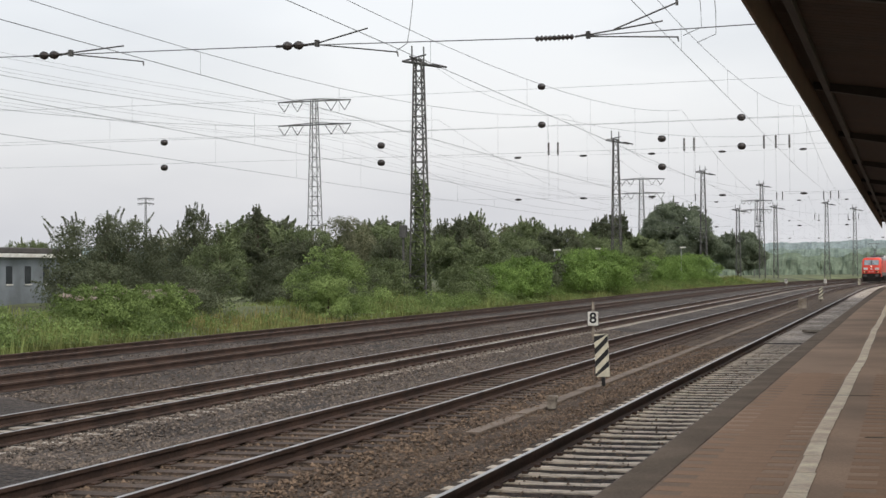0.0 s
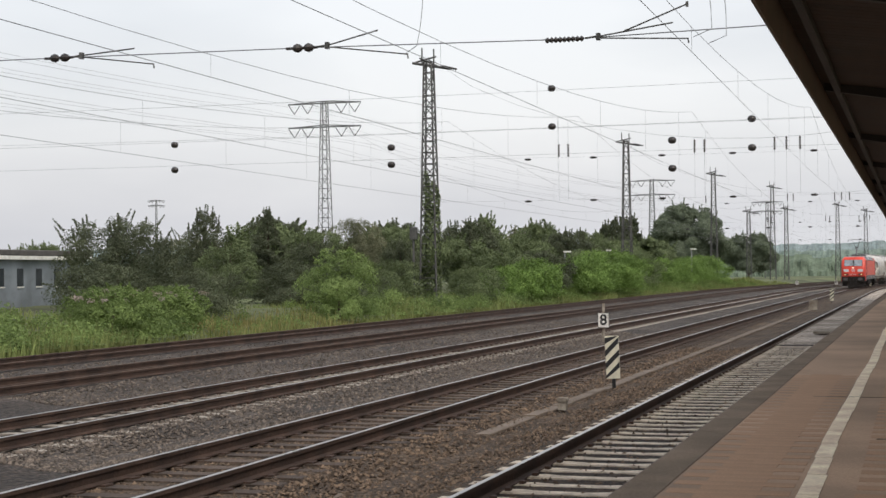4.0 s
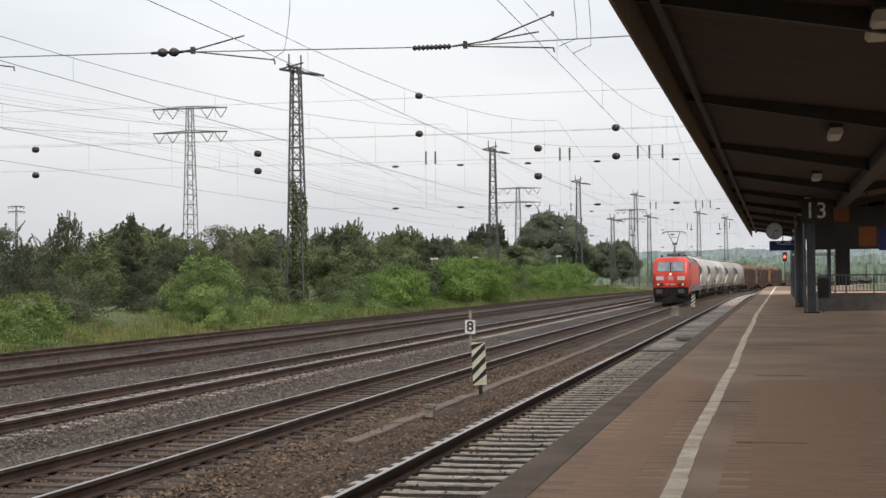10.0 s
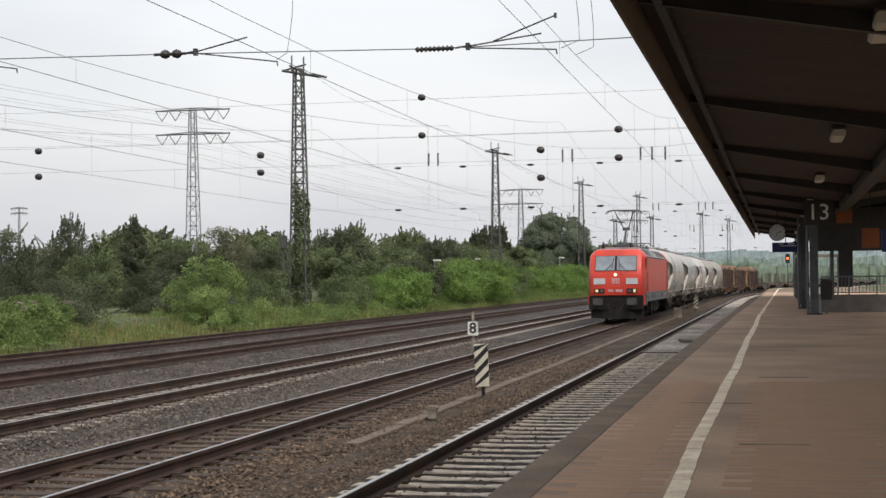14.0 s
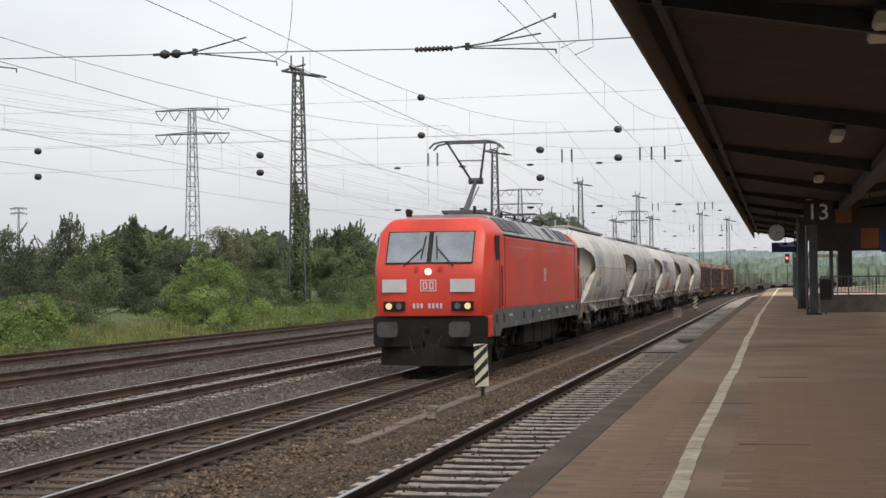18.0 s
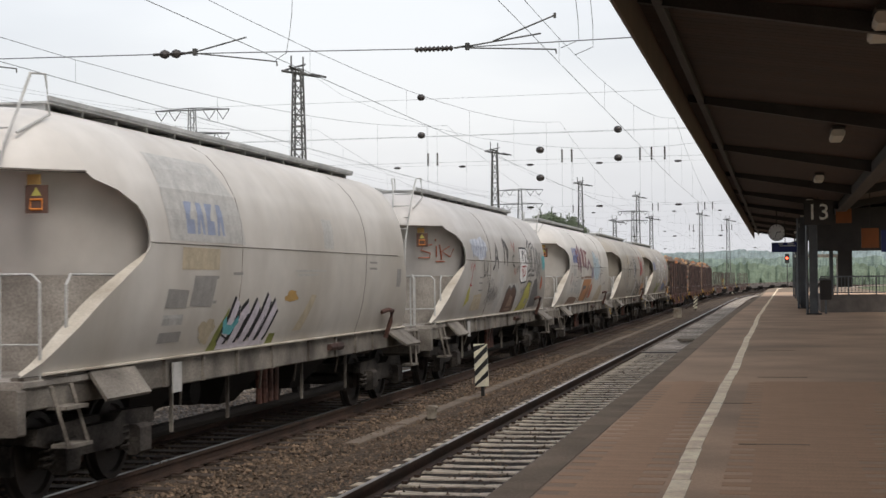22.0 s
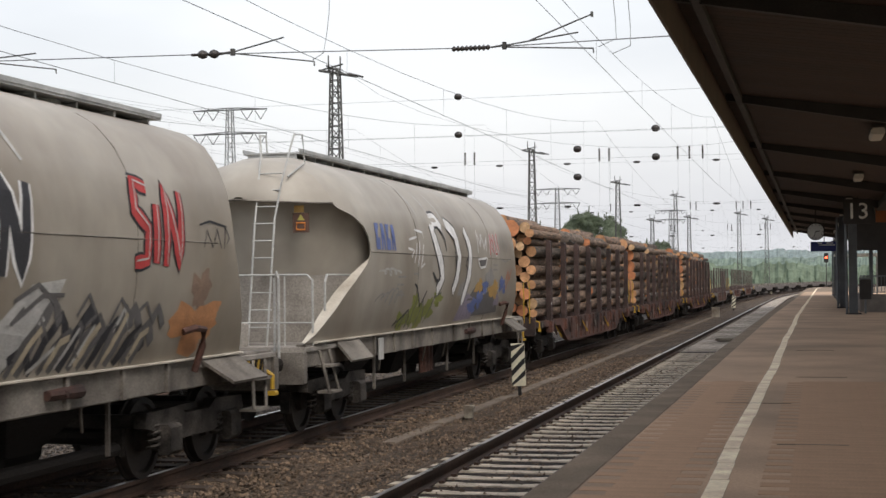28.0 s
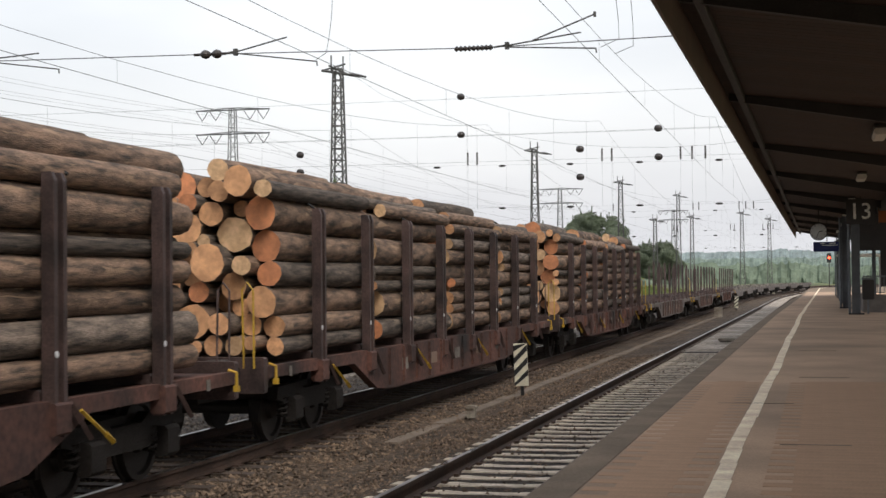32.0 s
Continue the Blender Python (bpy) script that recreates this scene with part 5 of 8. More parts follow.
def bogie(parent, yc, base=1.8, r=0.46, mat=None, side=1.02):
    mat = mat or M_under
    fr = Shape()
    for s in (-1, 1):
        x0, x1 = sorted((s * (side - 0.07), s * (side + 0.07)))
        prof = [(-base / 2 - 0.55, 0.62), (-base / 2 - 0.5, 0.78), (-0.55, 0.80), (-0.35, 0.70), (0.35, 0.70), (0.55, 0.80), (base / 2 + 0.5, 0.78), (base / 2 + 0.55, 0.62), (0.45, 0.42), (-0.45, 0.42)]
        fr.loft([[(x, yc + a, b) for a, b in prof] for x in (x0, x1)])
    fr.box(-0.95, yc - 0.3, 0.45, 0.95, yc + 0.3, 0.78)
    for e in (-1, 1):
        fr.box(-0.95, yc + e * (base / 2 + 0.45) - 0.05, 0.62, 0.95, yc + e * (base / 2 + 0.45) + 0.05, 0.76)
    b = part("bogie_frame", fr, mat, parent, "dark cast bogie frame")
    for e in (-1, 1):
        wheelset(parent, yc + e * base / 2, r)
        for s in (-1, 1):
            y = yc + e * base / 2
            part("axle_box", Shape().box(min(s * (side + 0.02), s * (side + 0.2)), y - 0.16, r - 0.17, max(s * (side + 0.02), s * (side + 0.2)), y + 0.16, r + 0.17, bevel=0.04), mat, b)
            for d in (-0.25, 0.25):
                pts = [((side + 0.03) * s + 0.07 * math.cos(k * 1.2), y + d + 0.07 * math.sin(k * 1.2), r - 0.12 + k * 0.014) for k in range(22)]
                part("coil_spring", Shape().tube(pts, 0.018, 4), mat, b)
            part("brake_block", Shape().box(min(s * 0.68, s * 0.82), y + e * (r + 0.02), r - 0.15, max(s * 0.68, s * 0.82), y + e * (r + 0.09), r + 0.15), mat, b)
    return b


def buffers(parent, ye, mat_head, w=0.36, h=0.36):
    sg = 1 if ye > 0 else -1
    for s in (-1, 1):
        x = 0.875 * s
        sh = Shape().disc((x, ye - sg * 0.36, 1.05), "y", 0.13, 0.5, 14)
        bf = part("buffer", sh, M_under, parent)
        y0, y1 = sorted((ye, ye - sg * 0.07))
        part("buffer_plate", Shape().box(x - w / 2, y0, 1.05 - h / 2, x + w / 2, y1, 1.05 + h / 2, bevel=0.06), mat_head, bf)
    cp = Shape().box(-0.06, min(ye, ye - sg * 0.35), 0.95, 0.06, max(ye, ye - sg * 0.35), 1.1, bevel=0.02)
    cp.tube([(0.0, ye, 1.05), (0.02, ye + sg * 0.05, 0.8), (0.0, ye - sg * 0.1, 0.65)], 0.03, 6)
    part("coupling", cp, M_under, parent, "screw coupling and draw hook")
    for s in (-0.35, 0.4):
        part("brake_hose", Shape().tube([(s, ye - sg * 0.35, 0.9), (s, ye - sg * 0.05, 0.85), (s * 0.8, ye, 0.6), (s * 0.6, ye - sg * 0.02, 0.45)], 0.025, 6), M_rubber, parent)


LOUVRES = ((-6.5, -5.5), (-5.4, -4.45), (-4.3, -3.0), (2.1, 2.6), (4.2, 5.25), (5.3, 6.4))


def locomotive():
    root = empty("electric_locomotive", None, "red electric locomotive with lit headlights and one raised pantograph", "locomotive")
    body = Shape()
    sec = [(-1.45, 1.45), (-1.485, 1.5), (-1.485, 3.28), (-1.46, 3.33), (1.46, 3.33), (1.485, 3.28), (1.485, 1.5), (1.45, 1.45)]
    body.loft([[(x, y, z) for x, z in sec] for y in (-6.86, 6.86)])
    part("body_side", body, M_red, root, "smooth red side panels")
    for sg in (-1, 1):
        cab = Shape()
        rings = []
        for z, yf, w, c in ((1.36, -8.92, 1.44, 0.30), (1.55, -8.95, 1.475, 0.30), (2.3, -8.93, 1.485, 0.30), (2.58, -8.88, 1.485, 0.30), (3.30, -8.50, 1.475, 0.29), (3.42, -8.43, 1.45, 0.29),
                            (3.62, -8.33, 1.30, 0.27), (3.71, -8.24, 1.20, 0.25), (3.755, -7.9, 1.12, 0.2)):
            yb = -6.855
            ring = [(-w, yb), (-w, yf + 0.75), (-w + 0.06, yf + 0.35), (-w + c * 0.6, yf + 0.10), (-w + c + 0.12, yf + 0.015), (0, yf - 0.01), (w - c - 0.12, yf + 0.015), (w - c * 0.6, yf + 0.10), (w - 0.06, yf + 0.35), (w, yf + 0.75), (w, yb)]
            rings.append([(x, y * (1 if sg < 0 else -1), z) for x, y in ring])
        cab.loft(rings)
        cb = part("cab", cab, M_red, root, "red cab with sloping windscreen", smooth=28)

        def fy(z, sgn=sg):
            """Front face at height z."""
            tab = ((1.36, 8.93), (1.55, 8.96), (2.3, 8.94), (2.58, 8.89), (3.30, 8.51), (3.42, 8.44), (3.6, 8.33))
            for (z0, y0), (z1, y1) in zip(tab, tab[1:]):
                if z0 <= z <= z1:
                    return sgn * (y0 + (y1 - y0) * (z - z0) / (z1 - z0))
            return sgn * 8.93

        def plate(x0, z0, x1, z1, th=0.012, bow=0.0):
            q = Shape()
            pts = [(x0, z0), (x1, z0), (x1, z1), (x0, z1)]
            q.add([(x, fy(z) + sg * 0.012, z) for x, z in pts] + [(x, fy(z) + sg * (0.012 + th), z) for x, z in pts],
                  [(3, 2, 1, 0), (4, 5, 6, 7), (0, 1, 5, 4), (1, 2, 6, 5), (2, 3, 7, 6), (3, 0, 4, 7)])
            return q
        ws = part("windscreen", plate(-1.08, 2.62, 1.08, 3.41, 0.006), M_rubber, cb, "black windscreen seal")
        for a, b in ((-1.05, -0.06), (0.06, 1.05)):
            part("pane", plate(a, 2.65, b, 3.385, 0.016), M_glass, ws, "slightly reflective windscreen pane, sky reflection also put into its grey")
        for s in (-1, 1):
            ob = plate(s * 0.84 - 0.30, 1.93, s * 0.84 + 0.30, 2.24)
            part("white_panel", ob, M_platew, cb, "white reflective warning panel")
            part("lamp_recess", plate(s * 0.84 - 0.27, 1.48, s * 0.84 + 0.27, 1.71, 0.008), M_rubber, cb)
            for dx, mm, lb in ((0.13, M_head if sg < 0 else M_lamp_off, "lit round headlight"), (-0.12, M_lamp_off, "unlit round tail lamp")):
                xx = s * (0.84 + (dx if s > 0 else dx))
                part("headlight", Shape().disc((xx, fy(1.6) + sg * 0.03, 1.595), "y", 0.078, 0.05, 18), mm, cb, lb, smooth=30)
                part("lamp_rim", Shape().disc((xx, fy(1.6) + sg * 0.018, 1.595), "y", 0.112, 0.03, 18), M_under, cb)
            part("wiper", Shape().tube([(s * 0.62, fy(2.55) + sg * 0.05, 2.55), (s * 0.20, fy(2.95) + sg * 0.05, 2.98)], 0.014, 5).tube(
                [(s * 0.20, fy(2.75) + sg * 0.045, 2.72), (s * 0.13, fy(3.25) + sg * 0.045, 3.28)], 0.016, 5), M_rubber, cb, "black wiper")
            part("handle_block", Shape().box(s * 0.30 - 0.05, fy(2.5) + sg * 0.0 - 0.05, 2.44, s * 0.30 + 0.05, fy(2.5) + 0.05, 2.56, bevel=0.02), M_red, cb)
            # side windows and doors
            yw = sorted((sg * 7.62, sg * 8.02))
            part("side_window", Shape().box(min(s * 1.47, s * 1.493), yw[0], 2.70, max(s * 1.47, s * 1.493), yw[1], 3.30, bevel=0.01), M_rubber, cb, "cab side window")
            for yy in (6.72, 7.50):
                y2 = sorted((sg * yy, sg * (yy + 0.055)))
                part("door_gap", Shape().box(min(s * 1.48, s * 1.489), y2[0], 1.5, max(s * 1.48, s * 1.489), y2[1], 3.3), M_rubber, cb)
            part("door_rail", Shape().tube([(s * 1.53, sg * 7.40, 1.55), (s * 1.53, sg * 7.40, 2.55)], 0.018, 6), M_doorseal, cb, "steel grab rail")
            for z in (1.9, 2.4):
                part("door_handle", Shape().box(min(s * 1.49, s * 1.53), sg * 7.3 - 0.1, z, max(s * 1.49, s * 1.53), sg * 7.3 + 0.1, z + 0.03), M_grey_metal, cb)
            # steps below the cab door
            st = Shape()
            for z in (0.45, 0.75):
                yy = sorted((sg * 6.8, sg * 7.3))
                st.box(min(s * 1.28, s * 1.5), yy[0], z, max(s * 1.28, s * 1.5), yy[1], z + 0.035)
            for yy in (6.78, 7.3):
                st.box(min(s * 1.3, s * 1.34), sg * yy - 0.02, 0.42, max(s * 1.3, s * 1.34), sg * yy + 0.02, 1.0)
            part("step", st, M_under, root, "cab entrance steps")
            # red corner foot of the cab
            cr = Shape()
            a = sorted((sg * 8.30, sg * 8.66))
            cr.box(min(s * 1.1, s * 1.46), a[0], 0.84, max(s * 1.1, s * 1.46), a[1], 1.355, bevel=0.03)
            part("corner_foot", cr, M_red, root, "red corner of the buffer beam")
        part("top_lamp", Shape().disc((0, fy(2.42) + sg * 0.04, 2.42), "y", 0.082, 0.06, 18), M_head_top if sg < 0 else M_lamp_off, cb, "lit top headlight" if sg < 0 else "unlit top lamp")
        lg = part("emblem", plate(-0.20, 1.95, 0.20, 2.23, 0.008), M_platew, cb, "white square emblem outline")
        part("emblem_field", plate(-0.175, 1.975, 0.175, 2.205, 0.012), M_red, lg)
        for k in (-1, 1):
            part("emblem_shape", plate(k * 0.08 - 0.055, 2.0, k * 0.08 + 0.055, 2.18, 0.015), M_platew, lg)
            part("emblem_hole", plate(k * 0.08 - 0.02, 2.03, k * 0.08 + 0.025, 2.15, 0.018), M_red, lg)
        for i in range(8):
            if i not in (3,):
                part("number_bar", plate(-0.38 + i * 0.095, 1.54, -0.325 + i * 0.095, 1.66, 0.006), M_platew, cb)
        beam = Shape()
        a = sorted((sg * 7.9, sg * 8.86))
        beam.box(-1.40, a[0], 0.62, 1.40, a[1], 1.35, bevel=0.05)
        bb = part("buffer_beam", beam, M_under, root, "black buffer beam")
        plow = Shape()
        for z0, z1, y0 in ((0.16, 0.68, 8.9),):
            pts = [(-1.38, 8.2), (-1.30, 8.55), (-0.7, 8.88), (0.0, 9.0), (0.7, 8.88), (1.30, 8.55), (1.38, 8.2)]
            plow.loft([[(x, sg * y, z0) for x, y in pts] + [(x * 0.96, sg * (y - 0.06), z0) for x, y in reversed(pts)],
                       [(x, sg * (y - 0.12), z1) for x, y in pts] + [(x * 0.96, sg * (y - 0.18), z1) for x, y in reversed(pts)]])
        part("snow_plough", plow, M_under, root, "black rail guard")
        buffers(root, sg * 9.55, M_buffer, 0.50, 0.36)
        part("horn", Shape().disc((-0.75, sg * 7.75, 3.92), "y", 0.07, 0.25, 10).box(-0.82, sg * 7.75 - 0.03, 3.8, -0.68, sg * 7.75 + 0.03, 3.92), M_rubber, root)
    # skirt
    for s in (-1, 1):
        sk = Shape()
        x0, x1 = sorted((s * 1.40, s * 1.492))
        prof = [(-8.15, 1.49), (8.15, 1.49), (8.15, 0.84), (7.55, 0.84), (7.35, 1.0), (-7.35, 1.0), (-7.55, 0.84), (-8.15, 0.84)]
        sk.loft([[(x, y, z) for y, z in prof] for x in (x0, x1)])
        sko = part("skirt", sk, M_lgrey, root, "dark grey lower skirt")
        for y in (-7.0, -3.9, -2.4, 2.4, 3.9, 7.0, 7.95, -7.95):
            part("step_recess", Shape().box(min(s * 1.485, s * 1.496), y - 0.13, 1.15, max(s * 1.485, s * 1.496), y + 0.13, 1.36), M_rubber, sko)
        for y, w in ((-6.0, 0.5), (-1.2, 0.35), (0.6, 0.25), (4.6, 0.6), (6.0, 0.55)):
            part("lettering_bar", Shape().box(min(s * 1.49, s * 1.4955), y - w / 2, 1.28, max(s * 1.49, s * 1.4955), y + w / 2, 1.34), M_platew, sko)
        for y in (-5.2, -2.9, -0.8, 0.3, 0.7, 3.0, 5.2):
            part("mark", Shape().box(min(s * 1.49, s * 1.4955), y - 0.03, 1.04, max(s * 1.49, s * 1.4955), y + 0.03, 1.14), M_platew, sko)
        em = part("side_emblem", Shape().box(min(s * 1.484, s * 1.489), -0.24, 2.17, max(s * 1.484, s * 1.489), 0.24, 2.53), M_platew, root, "white emblem outline on the side")
        part("emblem_field", Shape().box(min(s * 1.484, s * 1.491), -0.205, 2.205, max(s * 1.484, s * 1.491), 0.205, 2.495), M_red, em)
        for k in (-0.09, 0.09):
            part("emblem_shape", Shape().box(min(s * 1.484, s * 1.493), k - 0.065, 2.24, max(s * 1.484, s * 1.493), k + 0.065, 2.46), M_platew, em)
            part("emblem_hole", Shape().box(min(s * 1.484, s * 1.495), k - 0.02, 2.28, max(s * 1.484, s * 1.495), k + 0.03, 2.42), M_red, em)
        part("pinstripe", Shape().box(min(s * 1.484, s * 1.488), -6.6, 3.06, max(s * 1.484, s * 1.488), 6.6, 3.075), M_roofgrey, root)
    # roof
    rf = Shape()
    sec = [(-1.46, 3.335), (-1.44, 3.40), (-1.0, 3.84), (-0.9, 3.88), (0.9, 3.88), (1.0, 3.84), (1.44, 3.40), (1.46, 3.335)]
    rf.loft([[(x, y, z) for x, z in sec] for y in (-6.85, 6.85)])
    roof = part("roof", rf, M_roofgrey, root, "grey sloping roof panels")
    for s in (-1, 1):
        part("gutter_rail", Shape().box(min(s * 1.46, s * 1.50), -6.85, 3.335, max(s * 1.46, s * 1.50), 6.85, 3.37), M_louvre, roof)
        for y0, y1 in LOUVRES:
            q = Shape()
            pts = [(1.40, 3.46), (1.06, 3.80)]
            q.add([(s * a + s * o * 0.7, y, b + o * 0.7) for o in (0.002, 0.014) for a, b in pts for y in (y0, y1)], [(0, 1, 3, 2), (4, 6, 7, 5), (0, 2, 6, 4), (1, 5, 7, 3), (0, 4, 5, 1), (2, 3, 7, 6)])
            part("louvre", q, M_louvre, roof, "dark ventilation louvre")
        for y in (-4.3, -1.8, 0.2, 1.8, 3.6):
            part("panel_seam", Shape().tube([(s * 1.445, y, 3.40), (s * 1.0, y, 3.85)], 0.012, 4), M_louvre, roof)
    for y in (-3.4, 1.2, 3.0):
        part("roof_duct", Shape().box(-0.5, y - 0.7, 3.88, 0.5, y + 0.7, 4.02, bevel=0.03), M_louvre, roof)
    for y0, y1, x in ((-3.0, 5.0, 0.55), (-2.0, 4.0, -0.55)):
        part("busbar", Shape().tube([(x, y0, 3.9), (x, y0 + 0.25, 4.16), (x, y1 - 0.25, 4.16), (x, y1, 3.9)], 0.02, 6), M_panto, roof)
    for y in (-5.4, -3.9, -1.5, 0.8, 2.4, 4.4, 5.6):
        q = Shape()
        ribbed(q, (0.45, y, 3.88), (0.45, y, 4.16), 0.06, 5)
        part("roof_insulator", q, M_insul, roof)
    # raised front pantograph
    y = -4.15
    pg = part("pantograph", Shape().box(-0.55, y - 0.75, 4.0, 0.55, y - 0.65, 4.08).box(-0.55, y + 0.75, 4.0, 0.55, y + 0.85, 4.08).box(-0.5, y - 0.7, 4.0, -0.42, y + 0.8, 4.08).box(0.42, y - 0.7, 4.0, 0.5, y + 0.8, 4.08),
              M_panto, root, "raised single-arm pantograph")
    for a in (-0.45, 0.45):
        for b in (-0.65, 0.75):
            q = Shape()
            ribbed(q, (a, y + b, 3.88), (a, y + b, 4.02), 0.07, 2)
            part("support_insulator", q, M_insul, pg)
    part("lower_arm", Shape().tube([(0, y - 0.3, 4.05), (0, y + 1.25, 4.98)], [0.075, 0.055], 8), M_panto, pg)
    part("thrust_rod", Shape().tube([(0.12, y - 0.55, 4.05), (0.12, y + 1.05, 4.80)], 0.02, 6), M_panto, pg)
    part("knee", Shape().disc((0, y + 1.25, 4.98), "x", 0.09, 0.4, 12), M_panto, pg)
    for s in (-1, 1):
        part("upper_arm", Shape().tube([(s * 0.12, y + 1.25, 4.98), (s * 0.52, y - 0.05, 5.93)], [0.035, 0.028], 6), M_panto, pg)
    part("cross_stay", Shape().tube([(-0.36, y + 0.5, 5.5), (0.36, y + 0.5, 5.5)], 0.015, 5), M_panto, pg)
    for d in (-0.28, 0.28):
        part("contact_strip", Shape().tube([(-0.98, y + d, 5.78), (-0.86, y + d, 5.91), (-0.62, y + d, 5.96), (0.62, y + d, 5.96), (0.86, y + d, 5.91), (0.98, y + d, 5.78)], 0.028, 6), M_panto, pg)
    for s in (-0.5, 0.5):
        part("head_link", Shape().tube([(s, y - 0.28, 5.94), (s, y + 0.28, 5.94)], 0.02, 5), M_panto, pg)
    # folded rear pantograph
    y = 4.6
    pf = part("pantograph", Shape().box(-0.55, y - 0.8, 4.0, 0.55, y - 0.7, 4.08).box(-0.5, y - 0.7, 4.0, -0.42, y + 0.9, 4.08).box(0.42, y - 0.7, 4.0, 0.5, y + 0.9, 4.08), M_panto, root, "folded pantograph")
    part("lower_arm", Shape().tube([(0, y - 0.7, 4.1), (0, y + 0.9, 4.16)], 0.06, 8), M_panto, pf)
    part("upper_arm", Shape().tube([(0, y + 0.9, 4.18), (0.4, y - 0.6, 4.25)], 0.03, 6).tube([(0, y + 0.9, 4.18), (-0.4, y - 0.6, 4.25)], 0.03, 6), M_panto, pf)
    for d in (-0.85, -0.35):
        part("contact_strip", Shape().tube([(-0.98, y + d, 4.1), (-0.62, y + d, 4.32), (0.62, y + d, 4.32), (0.98, y + d, 4.1)], 0.028, 6), M_panto, pf)
    # running gear
    uf = Shape().box(-1.15, -7.2, 0.72, 1.15, 7.2, 1.44)
    part("underframe", uf, M_under, root)
    for yc in (-5.22, 5.22):
        bogie(root, yc, 2.6, 0.625, M_under, 1.0)
        for s in (-1, 1):
            for dy in (-1.9, -0.6, 0.7, 1.9):
                part("damper", Shape().tube([(s * 1.2, yc + dy, 0.5), (s * 1.25, yc + dy + 0.3, 0.95)], 0.05, 6), M_under, root)
    for s in (-1, 1):
        for y0, y1, z in ((-3.0, -1.4, 0.42), (-1.2, 0.2, 0.36), (0.4, 2.2, 0.38), (2.4, 3.0, 0.5)):
            part("equipment_box", Shape().box(min(s * 0.75, s * 1.32), y0, z, max(s * 0.75, s * 1.32), y1, 0.98, bevel=0.04), M_under, root, "dark underfloor equipment box")
    return root


# half width of the hopper shell at height z, and where its end edge lies
HOP_SEC = ((1.33, 1.27), (1.5, 1.34), (1.8, 1.43), (2.2, 1.495), (2.65, 1.52), (3.0, 1.49), (3.3, 1.41), (3.6, 1.25), (3.85, 1.02), (4.02, 0.72), (4.12, 0.38), (4.15, 0.0))
HOP_END = ((1.33, 8.0), (1.45, 7.64), (2.06, 6.57), (2.3, 6.05), (2.42, 5.78), (2.5, 5.62), (2.6, 5.54), (2.72, 5.51), (2.88, 5.56), (3.0, 5.68), (3.1, 5.85), (3.2, 6.10), (3.27, 6.32), (3.32, 6.45), (4.15, 6.45))

HOP_REAR = ((1.33, 6.75), (2.0, 6.35), (2.65, 6.02), (3.0, 6.0), (3.3, 6.05), (3.6, 6.15), (4.0, 6.4), (4.15, 6.5))


def hop_y(j, m, z):
    """Station j of m along the shell at height z: cut-back front, nearly flat rear."""
    a, b = -table(HOP_END, z), table(HOP_REAR, z)
    return a + (b - a) * j / m


def hop_nose(x, y, z):
    """Rounds the upper front of the tank: narrower and lower towards its nose."""
    if y > -5.6 or z < 2.9:
        return (x, y, z)
    u, k = min(0.999, (-5.6 - y) / 1.6), min(1.0, (z - 2.9) / 0.4)
    c, h = (1 - u ** 2.2) ** 0.45, (1 - u ** 2.4) ** 0.5
    return (x * (1 + (c - 1) * k), y, z if z < 3.31 else 3.31 + (z - 3.31) * max(h, 0.02))


def table(rows, z):
    for (a, b), (c, d) in zip(rows, rows[1:]):
        if a <= z <= c:
            return b + (d - b) * (z - a) / (c - a)
    return rows[-1][1] if z > rows[-1][0] else rows[0][1]


def on_shell(y, z, off=0.006, side=1):
    return (side * (table(HOP_SEC, z) + off), y, z)


def sprayed(parent, text, y, z, size, paint, name="graffiti", bold=0.0, slant=0.0, label="", stretch=1.0, off=0.007):
    """Letters wrapped onto the hopper shell."""
    me = letters(text, size, PAINTS[paint], name, bold)
    for v in me.vertices:
        u, h = v.co.x * stretch + slant * v.co.z, v.co.z
        v.co = on_shell(y + u, min(4.1, max(1.36, z + h)), off)
    return part(name, me, [], parent, label)


def blot(parent, y, z, w, h, paint, seed, name="paint_patch", off=0.005, rough=0.3, label="", n=26):
    """Irregular painted or dirty patch wrapped onto the shell."""
    rng = random.Random(seed)
    rough *= 0.5
    sh = Shape()
    ph = [rng.uniform(0, 6.28) for _ in range(4)]
    rings = []
    for f in (0.0, 0.35, 0.7, 1.0):
        ring = []
        for k in range(n):
            a = 2 * math.pi * k / n
            r = 1 + rough * (0.5 * math.sin(3 * a + ph[0]) + 0.35 * math.sin(5 * a + ph[1]) + 0.3 * math.sin(9 * a + ph[2]))
            ring.append(on_shell(y + f * r * w / 2 * math.cos(a), min(4.1, max(1.36, z + f * r * h / 2 * math.sin(a))), off))
        rings.append(ring)
    sh.loft(rings, caps=False)
    return part(name, sh, PAINTS[paint], parent, label)


def scribble(parent, y, z, w, h, paint, seed, r=0.016, loops=5, label="", name="graffiti_line"):
    """One quick sprayed line of loops along the shell, unreadable as writing."""
    rng = random.Random(seed)
    pts = []
    n = loops * 7
    p1, p2 = rng.uniform(0, 6), rng.uniform(0, 6)
    for k in range(n + 1):
        t = k / n
        u = w * (t - 0.5) + 0.12 * w * math.sin(loops * 6.28 * t + p1)
        v = 0.5 * h * math.sin(loops * 6.28 * t * 1.02 + p2) * (0.65 + 0.35 * math.sin(7 * t + p1))
        pts.append((y + u, z + v))
    return stroke(parent, paint, r * 2, pts, label, name)


